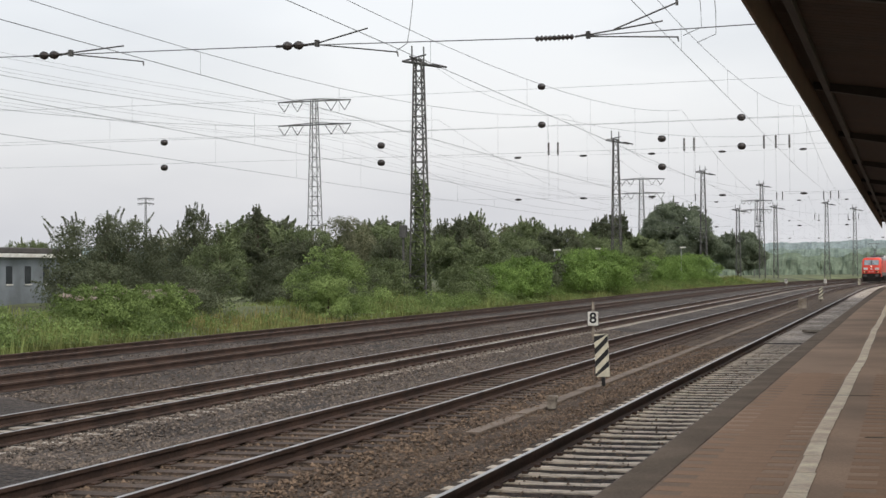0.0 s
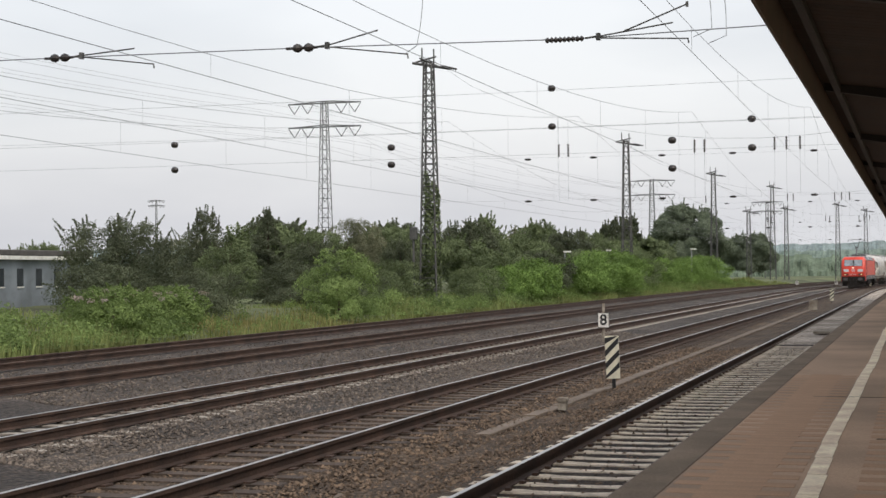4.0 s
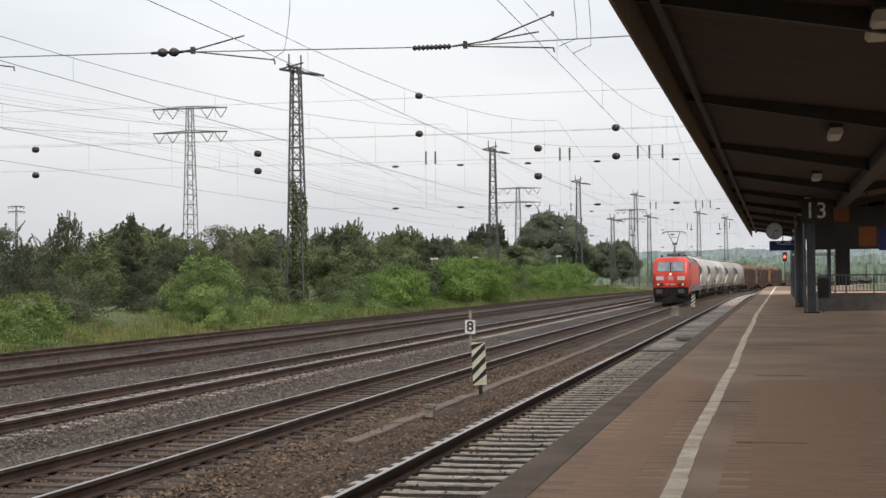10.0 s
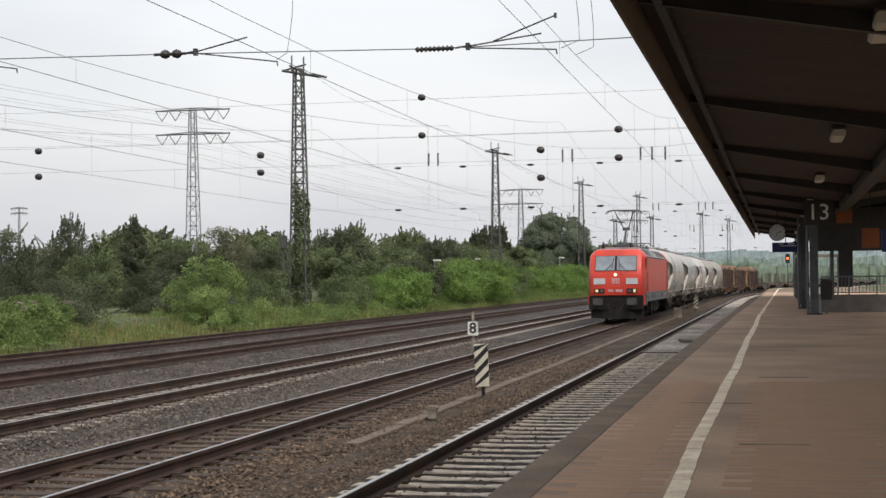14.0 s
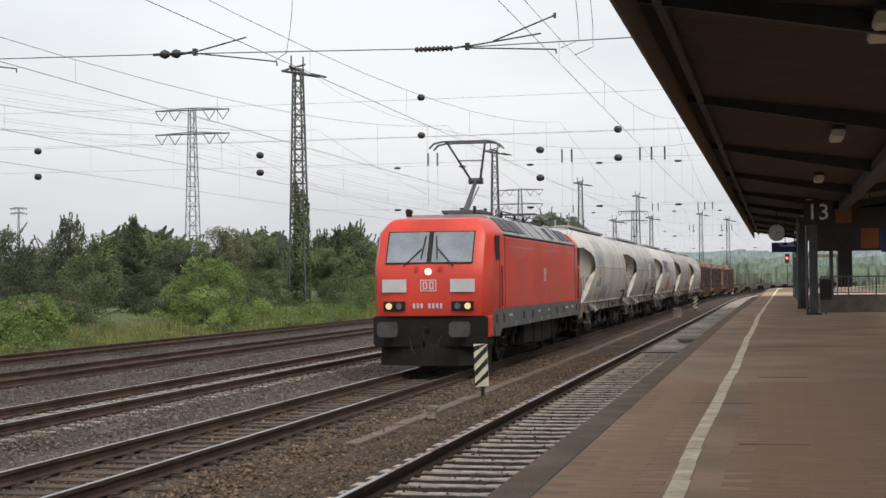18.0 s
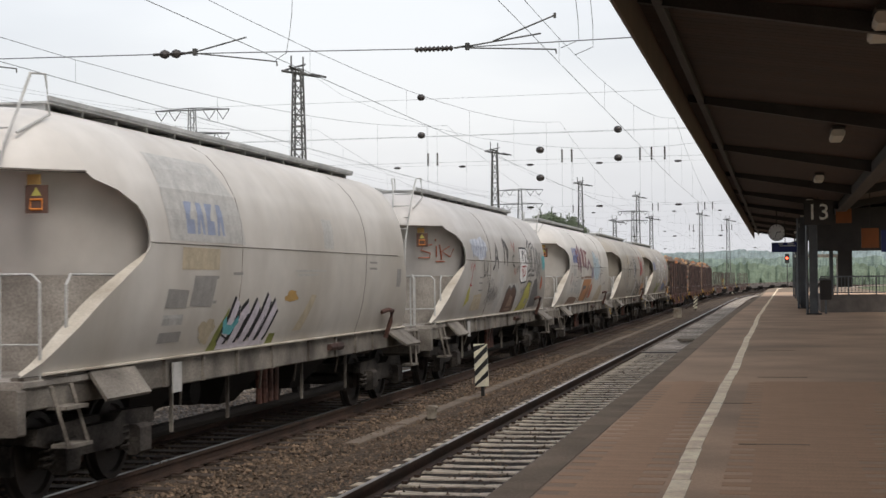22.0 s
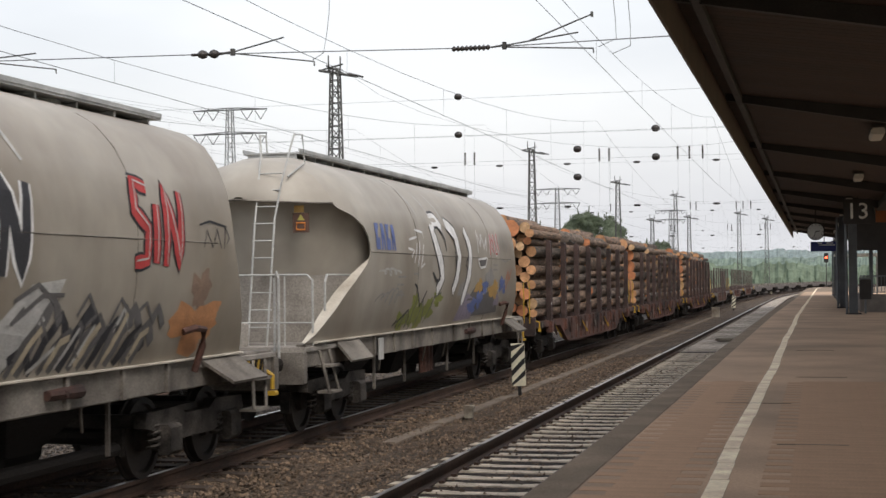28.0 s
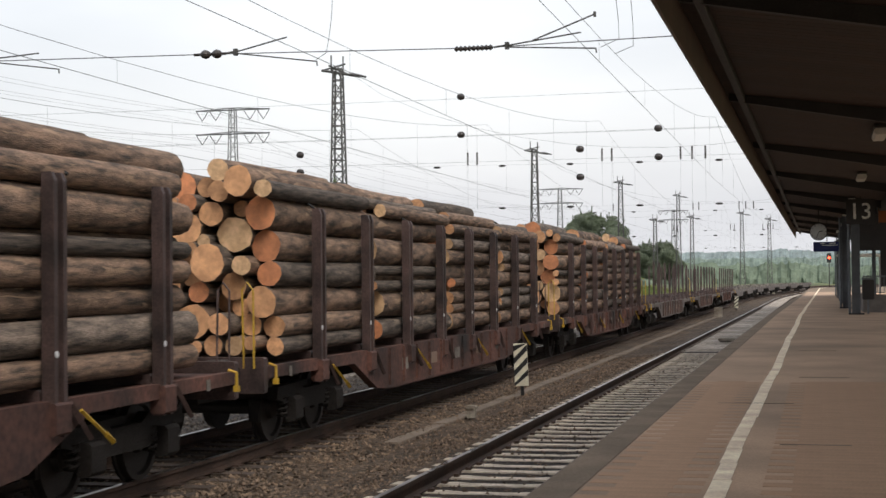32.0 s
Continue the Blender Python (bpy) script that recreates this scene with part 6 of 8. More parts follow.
def stroke(parent, paint, w, pts, label="", name="graffiti_line", off=0.008):
    """A flat sprayed line of width w through (y, z) points, laid on the shell, thinner towards its ends."""
    fine = []
    for (a, b), (c, d) in zip(pts, pts[1:]):
        n = max(1, int(math.hypot(c - a, d - b) / 0.13))
        fine += [(a + (c - a) * k / n, b + (d - b) * k / n) for k in range(n)]
    fine.append(pts[-1])
    rows = []
    for k, (y, z) in enumerate(fine):
        a, b = fine[max(0, k - 1)], fine[min(len(fine) - 1, k + 1)]
        dy, dz = b[0] - a[0], b[1] - a[1]
        ln = math.hypot(dy, dz) or 1.0
        e = 0.5 * w * (0.55 + 0.45 * math.sin(math.pi * (k + 0.5) / len(fine)) ** 0.4)
        rows.append([on_shell(y + f * e * -dz / ln, min(4.08, max(1.36, z + f * e * dy / ln)), off) for f in (-1, 1)])
    return part(name, Shape().loft(rows, closed=False), PAINTS[paint], parent, label)


def fill(parent, paint, pts, label="", name="paint_patch", off=0.005):
    """A painted area with a cornered outline of (y, z) points, laid on the curved shell."""
    bm = bmesh.new()
    bm.faces.new([bm.verts.new((0, a, b)) for a, b in pts])
    lo, hi = min(p[1] for p in pts), max(p[1] for p in pts)
    z = lo + 0.12
    while z < hi:
        bmesh.ops.bisect_plane(bm, geom=bm.verts[:] + bm.edges[:] + bm.faces[:], plane_co=(0, 0, z), plane_no=(0, 0, 1))
        z += 0.12
    bmesh.ops.triangulate(bm, faces=bm.faces[:])
    for v in bm.verts:
        v.co = on_shell(v.co.y, min(4.1, max(1.35, v.co.z)), off)
    me = bpy.data.meshes.new(name)
    bm.to_mesh(me)
    bm.free()
    me.materials.append(PAINTS[paint])
    return part(name, me, [], parent, label)


def marks(parent, paint, w, many, label="", dy=0.0, dz=0.0, k=1.0, off=0.008):
    for pts in many:
        stroke(parent, paint, w, [(dy + k * a, dz + k * b) for a, b in pts], label, off=off)


def maker_blocks(sh, y, z, w, h, paint):
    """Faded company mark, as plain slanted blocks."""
    for k in range(4):
        a, b = y + w * k / 4, y + w * (k + 0.78) / 4
        m = (a + b) / 2
        if k % 2 == 0:
            fill(sh, paint, [(a, z), (b, z), (b, z + h * 0.45), (m, z + h * 0.45), (m, z + h * 0.6), (b, z + h), (a, z + h)], "blue company mark", "maker_mark", 0.008)
        else:
            fill(sh, paint, [(a, z), (a + 0.3 * (b - a), z), (m, z + h * 0.5), (b - 0.3 * (b - a), z), (b, z), (m + 0.08, z + h), (m - 0.08, z + h)], "blue company mark", "maker_mark", 0.008)


def panel_patch(parent, y0, z0, y1, z1, paint, name="paint_patch", off=0.004, label=""):
    sh = Shape()
    rings = [[on_shell(y0 + (y1 - y0) * j / 6, z0 + (z1 - z0) * i / 8, off) for j in range(7)] for i in range(9)]
    sh.loft(rings, closed=False)
    return part(name, sh, PAINTS[paint], parent, label)


def hopper(label, tank, decorate, yellow):
    root = empty("hopper_wagon", None, label, "hopper wagon", "cement hopper wagons")
    sh = Shape()
    zs = [1.33, 1.45, 1.6, 1.8, 2.0, 2.2, 2.45, 2.6, 2.648, 2.652, 2.75, 2.9, 3.05, 3.2, 3.3, 3.38, 3.46, 3.55, 3.65, 3.75, 3.85, 3.94, 4.02, 4.08, 4.12, 4.145]
    prof = [(table(HOP_SEC, z), z) for z in zs] + [(0.0, 4.15)]
    prof = prof + [(-x, z) for x, z in reversed(prof[:-1])]
    m = 28
    rings = [[hop_nose(x, hop_y(j, m, z), z) for j in range(m + 1)] for x, z in prof]
    sh.loft(rings, closed=False)
    inner = [[hop_nose(x * 0.985, hop_y(j, m, z) * 0.998, z * 0.998) for j in range(m + 1)] for x, z in prof]
    sh.loft(inner, closed=False)
    # bright rim along the ends
    for sg in (0, m):
        sh.loft([[rings[i][sg], inner[i][sg]] for i in range(len(rings))], closed=False)
    shell = part("tank_shell", sh, tank, root, "large rounded tank shell with cut-back ends", smooth=50)
    for s in (-1, 1):
        part("weld_seam", Shape().tube([on_shell(-5.5 + 11 * k / 20, 2.655, 0.002, s) for k in range(21)], 0.007, 4), M_hopframe, shell)
        for y in (-2.6, 3.4):
            part("ring_seam", Shape().tube([on_shell(y, 1.36 + 2.7 * k / 24, 0.001, s) for k in range(25)], 0.005, 4), M_hopframe, shell)
    # rounded upper end above a curved lip
    up = [(x, z) for x, z in prof if z >= 3.31]
    dome = []
    for k in range(13):
        u = math.sin(math.pi / 2 * k / 12)
        c = (1 - min(1, u) ** 2.4) ** 0.42
        dome.append([(p[0], p[1], p[2] + 0.10 * (1 - c)) for p in (hop_nose(x, -6.45 - 0.75 * u, z) for x, z in up)])
    part("end_cap", Shape().loft(dome, closed=False), tank, root, "rounded upper end of the tank", smooth=70)
    lip = [d[0] for d in dome] + [d[-1] for d in reversed(dome)]
    part("cap_lip", Shape().tube(lip, 0.014, 5), M_hopframe, root)
    ceil = Shape().add([(0, -5.6, 3.37)] + lip, [(0, k, k + 1) for k in range(1, len(lip))])
    part("cap_floor", ceil, tank, root, "underside of the rounded end")

    def hollow(rows, nx=10):
        out = []
        for z, yc, ye in rows:
            hw = table(HOP_SEC, z) * 0.975
            out.append([(hop_nose(hw * k / nx, -(ye + (yc - ye) * (1 - (abs(k) / nx) ** 2.4)), z)[0], -(ye + (yc - ye) * (1 - (abs(k) / nx) ** 2.4)), z) for k in range(-nx, nx + 1)])
        return Shape().loft(out, closed=False)
    part("funnel_end", hollow(((3.40, 6.98, 6.2), (3.30, 6.90, 6.0), (3.1, 6.80, 5.5), (2.85, 6.70, 5.2), (2.6, 6.60, 5.0), (2.40, 6.52, 4.9), (2.30, 6.47, 4.9))), tank, root, "funnel shaped end below the lip", smooth=60)
    part("lower_end", hollow(((2.302, 6.50, 4.95), (2.0, 6.44, 5.1), (1.6, 6.38, 5.3), (1.29, 6.36, 5.4))), M_dust, root, "dusty lower end wall", smooth=60)
    for s in (-1, 1):
        edge, inn = [], []
        for k in range(15):
            z = 1.34 + 1.2 * k / 14
            w = 0.21 * max(0.0, math.sin(math.pi * (0.04 + 0.96 * k / 14))) ** 0.7
            x = table(HOP_SEC, z)
            edge.append((s * x, -table(HOP_END, z) - 0.004, z))
            inn.append((s * (x - w), -table(HOP_END, z) + 0.3 * w, z + 0.02))
        part("wing_edge", Shape().loft([edge, inn], closed=False), M_wing, root, "pale turned-in edge of the side sheet", smooth=60)
    back = [(x * 0.985, table(HOP_REAR, z) - 0.01, z) for x, z in prof]
    mid = [(x * 0.5, table(HOP_REAR, z) + 0.12, 2.6 + (z - 2.6) * 0.5) for x, z in prof]
    part("rear_end", Shape().loft([back, mid, [(0, 6.2, 2.6)] * len(prof)], closed=False), tank, root, "shallow domed rear end of the tank", smooth=60)
    for sg in (-1, 1):
        # end platform, ladder, railings
        y0, y1 = sorted((sg * 5.4, sg * 8.0))
        part("end_platform", Shape().box(-1.3, y0, 1.22, 1.3, y1, 1.29, bevel=0.01), M_dust, root, "dusty end platform")
        if sg < 0:
            lad = part("ladder", Shape().tube([(0.25, -7.5, 1.29), (0.28, -7.25, 3.10), (0.27, -7.08, 3.62), (0.18, -6.72, 4.12), (0.12, -6.6, 4.40), (0.12, -6.35, 4.42), (0.12, -6.3, 4.15)], 0.016, 6), M_rail_pale, root, "pale end ladder to the roof")
            part("stringer", Shape().tube([(0.54, -7.5, 1.29), (0.58, -7.25, 3.10), (0.62, -7.08, 3.62), (0.62, -6.72, 4.12), (0.66, -6.6, 4.40), (0.70, -6.35, 4.42), (0.72, -6.3, 4.0), (0.66, -6.9, 3.75)], 0.016, 6), M_rail_pale, lad)
            for k in range(11):
                z = 1.55 + k * 0.25
                y = -7.5 + 0.25 * min(1.0, (z - 1.29) / 1.81) + max(0.0, z - 3.1) * 0.42
                part("rung", Shape().tube([(0.25, y, z), (0.59, y, z)], 0.011, 5), M_rail_pale, lad)
            part("end_rail", Shape().tube([(-1.25, -7.6, 1.29), (-1.25, -7.6, 2.22), (-1.17, -7.6, 2.30), (1.19, -7.6, 2.30), (1.27, -7.6, 2.22), (1.27, -7.6, 1.29)], 0.017, 6), M_rail_pale, root, "pale tubular end railing")
            part("end_rail", Shape().tube([(-1.25, -7.6, 1.62), (1.27, -7.6, 1.62)], 0.013, 6), M_rail_pale, root)
            for x0 in (-0.4, 0.85):
                part("rail_post", Shape().tube([(x0, -7.6, 1.29), (x0, -7.6, 2.30)], 0.013, 6), M_rail_pale, root)
            for x0 in (-1.27, 1.27):
                part("side_rail", Shape().tube([(x0, -7.06, 1.29), (x0, -7.04, 2.20), (x0, -6.95, 2.30), (x0, -5.75, 2.30)], 0.017, 6), M_rail_pale, root, "pale tubular side railing")
            for x0 in (-0.95, 0.95):
                part("grab_rail", Shape().tube([(x0, -8.12, 0.95), (x0, -8.12, 2.25), (x0 * 0.96, -8.09, 2.34), (x0 * 0.91, -8.05, 2.25), (x0 * 0.91, -8.05, 1.15)], 0.019, 6), M_rail_pale, root, "bent hand rail")
            part("end_locker", Shape().box(0.2, -7.85, 1.29, 0.34, -7.70, 1.62, bevel=0.02), M_dust, root)
            plate = part("hazard_plate", Shape().box(0.70, -6.80, 2.93, 0.95, -6.785, 3.22), PAINTS["warnbrown"], root, "brown warning plate with orange marks")
            part("plate_mark", Shape().tube([(0.76, -6.805, 2.97), (0.89, -6.805, 2.97), (0.89, -6.805, 3.07), (0.76, -6.805, 3.07), (0.76, -6.805, 2.97)], 0.014, 4), PAINTS["warnorange"], plate)
            part("plate_mark", Shape().add([(0.77, -6.804, 3.11), (0.88, -6.804, 3.11), (0.825, -6.804, 3.20)], [(0, 1, 2)]), PAINTS["yellowgreen"], plate)
            part("upper_plate", Shape().box(0.72, -6.80, 3.225, 0.87, -6.785, 3.33), PAINTS["mustard"], plate)
            part("drain_hose", Shape().tube([(-0.75, -6.85, 4.0), (-0.85, -7.05, 3.95), (-0.85, -7.15, 3.7), (-0.6, -7.1, 3.3), (-0.5, -6.9, 3.1)], 0.035, 6), M_galv, root, "grey hose on the tank end")
        # side steps and slanting cover plates
        for s in (-1, 1):
            st = Shape()
            for z in (0.60, 0.98):
                a2 = sorted((sg * (6.85 + 0.25 * (z - 0.6)), sg * (7.32 + 0.25 * (z - 0.6))))
                st.box(min(s * 1.24, s * 1.46), a2[0], z, max(s * 1.24, s * 1.46), a2[1], z + 0.035)
            for yy in (6.87, 7.30):
                st.bar((s * 1.33, sg * (yy + 0.2), 1.22), (s * 1.42, sg * yy, 0.60), 0.035)
            part("side_step", st, M_hopframe, root, "hanging side steps")
            cv = Shape()
            a2 = sorted((sg * 5.5, sg * 6.6))
            cv.add([(s * 1.30, a2[0], 1.32), (s * 1.30, a2[1], 1.32), (s * 1.62, a2[1] + sg * 0.25, 1.05), (s * 1.62, a2[0] + sg * 0.25, 1.05), (s * 1.28, a2[0], 1.29), (s * 1.28, a2[1], 1.29), (s * 1.60, a2[1] + sg * 0.25, 1.02), (s * 1.60, a2[0] + sg * 0.25, 1.02)],
                   [(0, 1, 2, 3), (7, 6, 5, 4), (0, 4, 5, 1), (1, 5, 6, 2), (2, 6, 7, 3), (3, 7, 4, 0)])
            part("cover_plate", cv, M_hopframe, root, "slanting grey cover plate")
        buffers(root, sg * 8.6, M_buffer)
        part("headstock", Shape().box(-1.3, sg * 8.02 - 0.08, 0.78, 1.3, sg * 8.02 + 0.08, 1.22, bevel=0.02), M_hopframe, root)
        if sg > 0 and yellow:
            part("coupling_handle", Shape().tube([(1.28, 7.7, 1.05), (1.36, 7.7, 1.0), (1.36, 7.7, 0.82)], 0.03, 6).box(1.30, 7.64, 0.74, 1.42, 7.76, 0.80, bevel=0.015), M_yellow, root, "yellow release handle")
            bar = part("striped_bar", Shape().box(1.275, 7.0, 1.08, 1.285, 7.55, 1.24), M_yellow, root, "yellow bar with dark stripes")
            for k in range(3):
                part("stripe", Shape().add([(1.288, 7.05 + 0.18 * k, 1.08), (1.288, 7.14 + 0.18 * k, 1.08), (1.288, 7.20 + 0.18 * k, 1.24), (1.288, 7.11 + 0.18 * k, 1.24)], [(0, 1, 2, 3)]), M_under, bar)
        bogie(root, sg * 5.9, 1.8, 0.46, M_bogie)
    for s in (-1, 1):
        x0, x1 = sorted((s * 1.12, s * 1.27))
        part("side_sill", Shape().box(x0, -7.9, 1.0, x1, 7.9, 1.325, bevel=0.015), M_hopframe, root, "dusty steel side sill")
        part("tank_flange", Shape().box(min(s * 1.12, s * 1.335), -7.6, 1.326, max(s * 1.12, s * 1.335), 6.75, 1.352, bevel=0.006), M_wing, root, "pale flange along the foot of the tank")
        part("sill_valve", Shape().tube([(s * 1.30, 1.9, 1.17), (s * 1.30, 2.55, 1.17)], [0.05, 0.07], 8).tube([(s * 1.30, 2.2, 1.17), (s * 1.36, 2.2, 1.17)], 0.035, 6), M_logframe, root, "rusty valve on the sill")
        for y in (-4.6, -3.4, -2.2, -0.8, 0.9, 2.3, 3.5, 4.6):
            part("sill_rib", Shape().box(min(s * 1.27, s * 1.31), y - 0.03, 1.01, max(s * 1.27, s * 1.31), y + 0.03, 1.32), M_hopframe, root)
        for y in (-3.9, -2.0, 1.2, 3.6):
            part("hanger", Shape().box(min(s * 1.05, s * 1.09), y - 0.02, 0.42, max(s * 1.05, s * 1.09), y + 0.02, 1.0), M_hopframe, root)
        for y in (-3.9, -1.0, 0.55, 2.75):
            part("stay", Shape().bar((s * 1.2, y, 1.0), (s * 1.06, y + 0.30, 0.72), 0.022), M_hopframe, root)
        for y in (-0.5, -0.25, 0.0, 0.25):
            part("down_pipe", Shape().tube([(s * 0.98, y, 1.0), (s * 0.98, y, 0.48)], 0.045, 7), M_logframe, root)
        part("long_pipe", Shape().tube([(s * 0.85, -4.2, 0.42), (s * 0.85, 4.2, 0.42)], 0.08, 8), M_under, root)
        part("discharge_pipe", Shape().tube([on_shell(4.75, 1.66, 0.02, s), on_shell(4.9, 1.70, 0.10, s), on_shell(5.1, 1.68, 0.12, s), (s * 1.46, 5.18, 1.5), (s * 1.36, 5.18, 1.2)], 0.042, 7), M_logframe, root, "rusty elbow pipe")
        w = part("tag_board", Shape().box(min(s * 1.31, s * 1.33), -4.45, 0.93, max(s * 1.31, s * 1.33), -4.2, 1.28), PAINTS["lightgrey"], root)
    for y in (-3.2, 0.0, 3.2):
        hp = Shape()
        hp.loft([[(-0.9, y - 1.3, 1.3), (0.9, y - 1.3, 1.3), (0.9, y + 1.3, 1.3), (-0.9, y + 1.3, 1.3)], [(-0.3, y - 0.3, 0.45), (0.3, y - 0.3, 0.45), (0.3, y + 0.3, 0.45), (-0.3, y + 0.3, 0.45)]])
        part("outlet", hp, M_under, root, "discharge funnel")
    part("brake_tank", Shape().tube([(-0.5, -1.7, 0.75), (0.5, -1.7, 0.75)], 0.2, 10), M_under, root)
    part("centre_sill", Shape().box(-0.3, -7.9, 0.85, 0.3, 7.9, 1.2), M_under, root)
    # roof walkway with hatches
    wk = part("roof_walkway", Shape().box(-0.46, -5.8, 4.185, 0.46, 6.3, 4.21), M_galv, root, "grated roof walkway")
    for s in (-1, 1):
        part("kick_rail", Shape().box(s * 0.46 - 0.012, -5.8, 4.211, s * 0.46 + 0.012, 6.3, 4.265), M_galv, wk)
    for k in range(14):
        y = -5.75 + k * 0.91
        part("walkway_bracket", Shape().box(-0.40, y - 0.02, 4.08, 0.40, y + 0.02, 4.183), M_galv, wk)
    for y in (-4.0, 0.0, 4.0):
        part("hatch", Shape().disc((0, y, 4.22), "z", 0.3, 0.16, 16), M_galv, root)
    part("vent_pipe", Shape().tube([(-0.55, 6.6, 4.0), (-0.55, 6.9, 4.35), (-0.55, 7.2, 4.3)], 0.035, 6), M_galv, root)
    decorate(shell)
    # stencilled data blocks
    for y, z, w in ((-3.9, 2.25, 0.5), (-3.9, 2.12, 0.4), (-3.9, 1.95, 0.5), (-2.9, 2.3, 0.35), (3.6, 2.5, 0.5), (3.6, 2.4, 0.5)):
        panel_patch(shell, y, z, y + w, z + 0.035, "grey", "stencil_bar")
    return root


def deco_clean(sh):
    fill(sh, "lightgrey", [(-4.95, 2.69), (-2.5, 2.69), (-2.62, 3.2), (-3.0, 3.7), (-5.0, 3.7), (-5.05, 3.1)], "grey overpainted patch")
    maker_blocks(sh, -4.45, 2.78, 1.3, 0.38, "fadedblue")
    panel_patch(sh, -4.6, 2.36, -3.4, 2.62, "beige")
    fill(sh, "grey", [(-4.26, 1.93), (-3.55, 1.91), (-3.46, 2.29), (-4.19, 2.29)], "grey overpainted block")
    fill(sh, "grey", [(-4.99, 1.92), (-4.36, 1.91), (-4.33, 2.12), (-4.95, 2.14)])
    panel_patch(sh, -5.0, 1.72, -4.4, 1.84, "lightgrey")
    panel_patch(sh, -5.0, 1.52, -4.35, 1.64, "grey")
    panel_patch(sh, 1.0, 2.7, 1.5, 3.15, "lightgrey")
    panel_patch(sh, 5.5, 2.1, 5.8, 2.42, "grey")
    blot(sh, -3.55, 1.62, 0.5, 0.3, "beige", 62, rough=0.6)
    blot(sh, -0.45, 2.0, 0.55, 0.16, "mustard", 61, rough=0.6, label="faded yellow blot")
    fill(sh, "beige", [(-0.1, 1.5), (0.3, 1.5), (0.75, 2.0), (0.5, 2.02)], "slanting rust streak")
    fill(sh, "green", [(-3.35, 1.36), (-2.95, 1.36), (-2.9, 1.9), (-3.2, 1.6)], "green glow of a sprayed tag")
    fill(sh, "green", [(-1.15, 1.36), (-0.85, 1.36), (-0.85, 1.5), (-1.1, 1.5)])
    letters_up = [[(-3.0, 1.40), (-2.82, 1.62), (-2.62, 1.97)], [(-2.62, 1.40), (-2.35, 1.78), (-2.18, 1.88)], [(-2.25, 1.40), (-1.98, 1.72), (-1.82, 1.93)],
                  [(-1.85, 1.40), (-1.58, 1.72), (-1.40, 2.00)], [(-1.48, 1.42), (-1.25, 1.72), (-1.08, 1.90)]]
    marks(sh, "black", 0.34, letters_up, "bold black outline of a sprayed tag", off=0.007)
    marks(sh, "lilac", 0.19, letters_up, "pale lilac letters of a sprayed tag", off=0.010)
    marks(sh, "teal", 0.13, [[(-3.02, 1.75), (-2.92, 1.62), (-2.72, 1.60), (-2.52, 1.74)]], "turquoise ring of a sprayed tag", off=0.013)
    marks(sh, "black", 0.03, [[(-3.0, 1.55), (-2.75, 1.48)], [(-2.4, 1.5), (-2.2, 1.8)], [(-1.7, 1.45), (-1.5, 1.75)]], off=0.014)
    marks(sh, "lilac", 0.10, [[(-3.05, 1.38), (-1.2, 1.38)]], off=0.009)
    marks(sh, "lightgrey", 0.03, [[(-0.4, 2.36), (1.1, 2.37)], [(-0.3, 2.30), (0.7, 2.31)]])


def on_funnel(x, z):
    """Point just in front of the funnel shaped end."""
    yc, ye, hw = 6.60 + 0.4 * (z - 2.6), 5.0 + 1.0 * (z - 2.6), table(HOP_SEC, z) * 0.975
    return (x, -(ye + (yc - ye) * (1 - (abs(x) / hw) ** 2.4)) - 0.03, z)


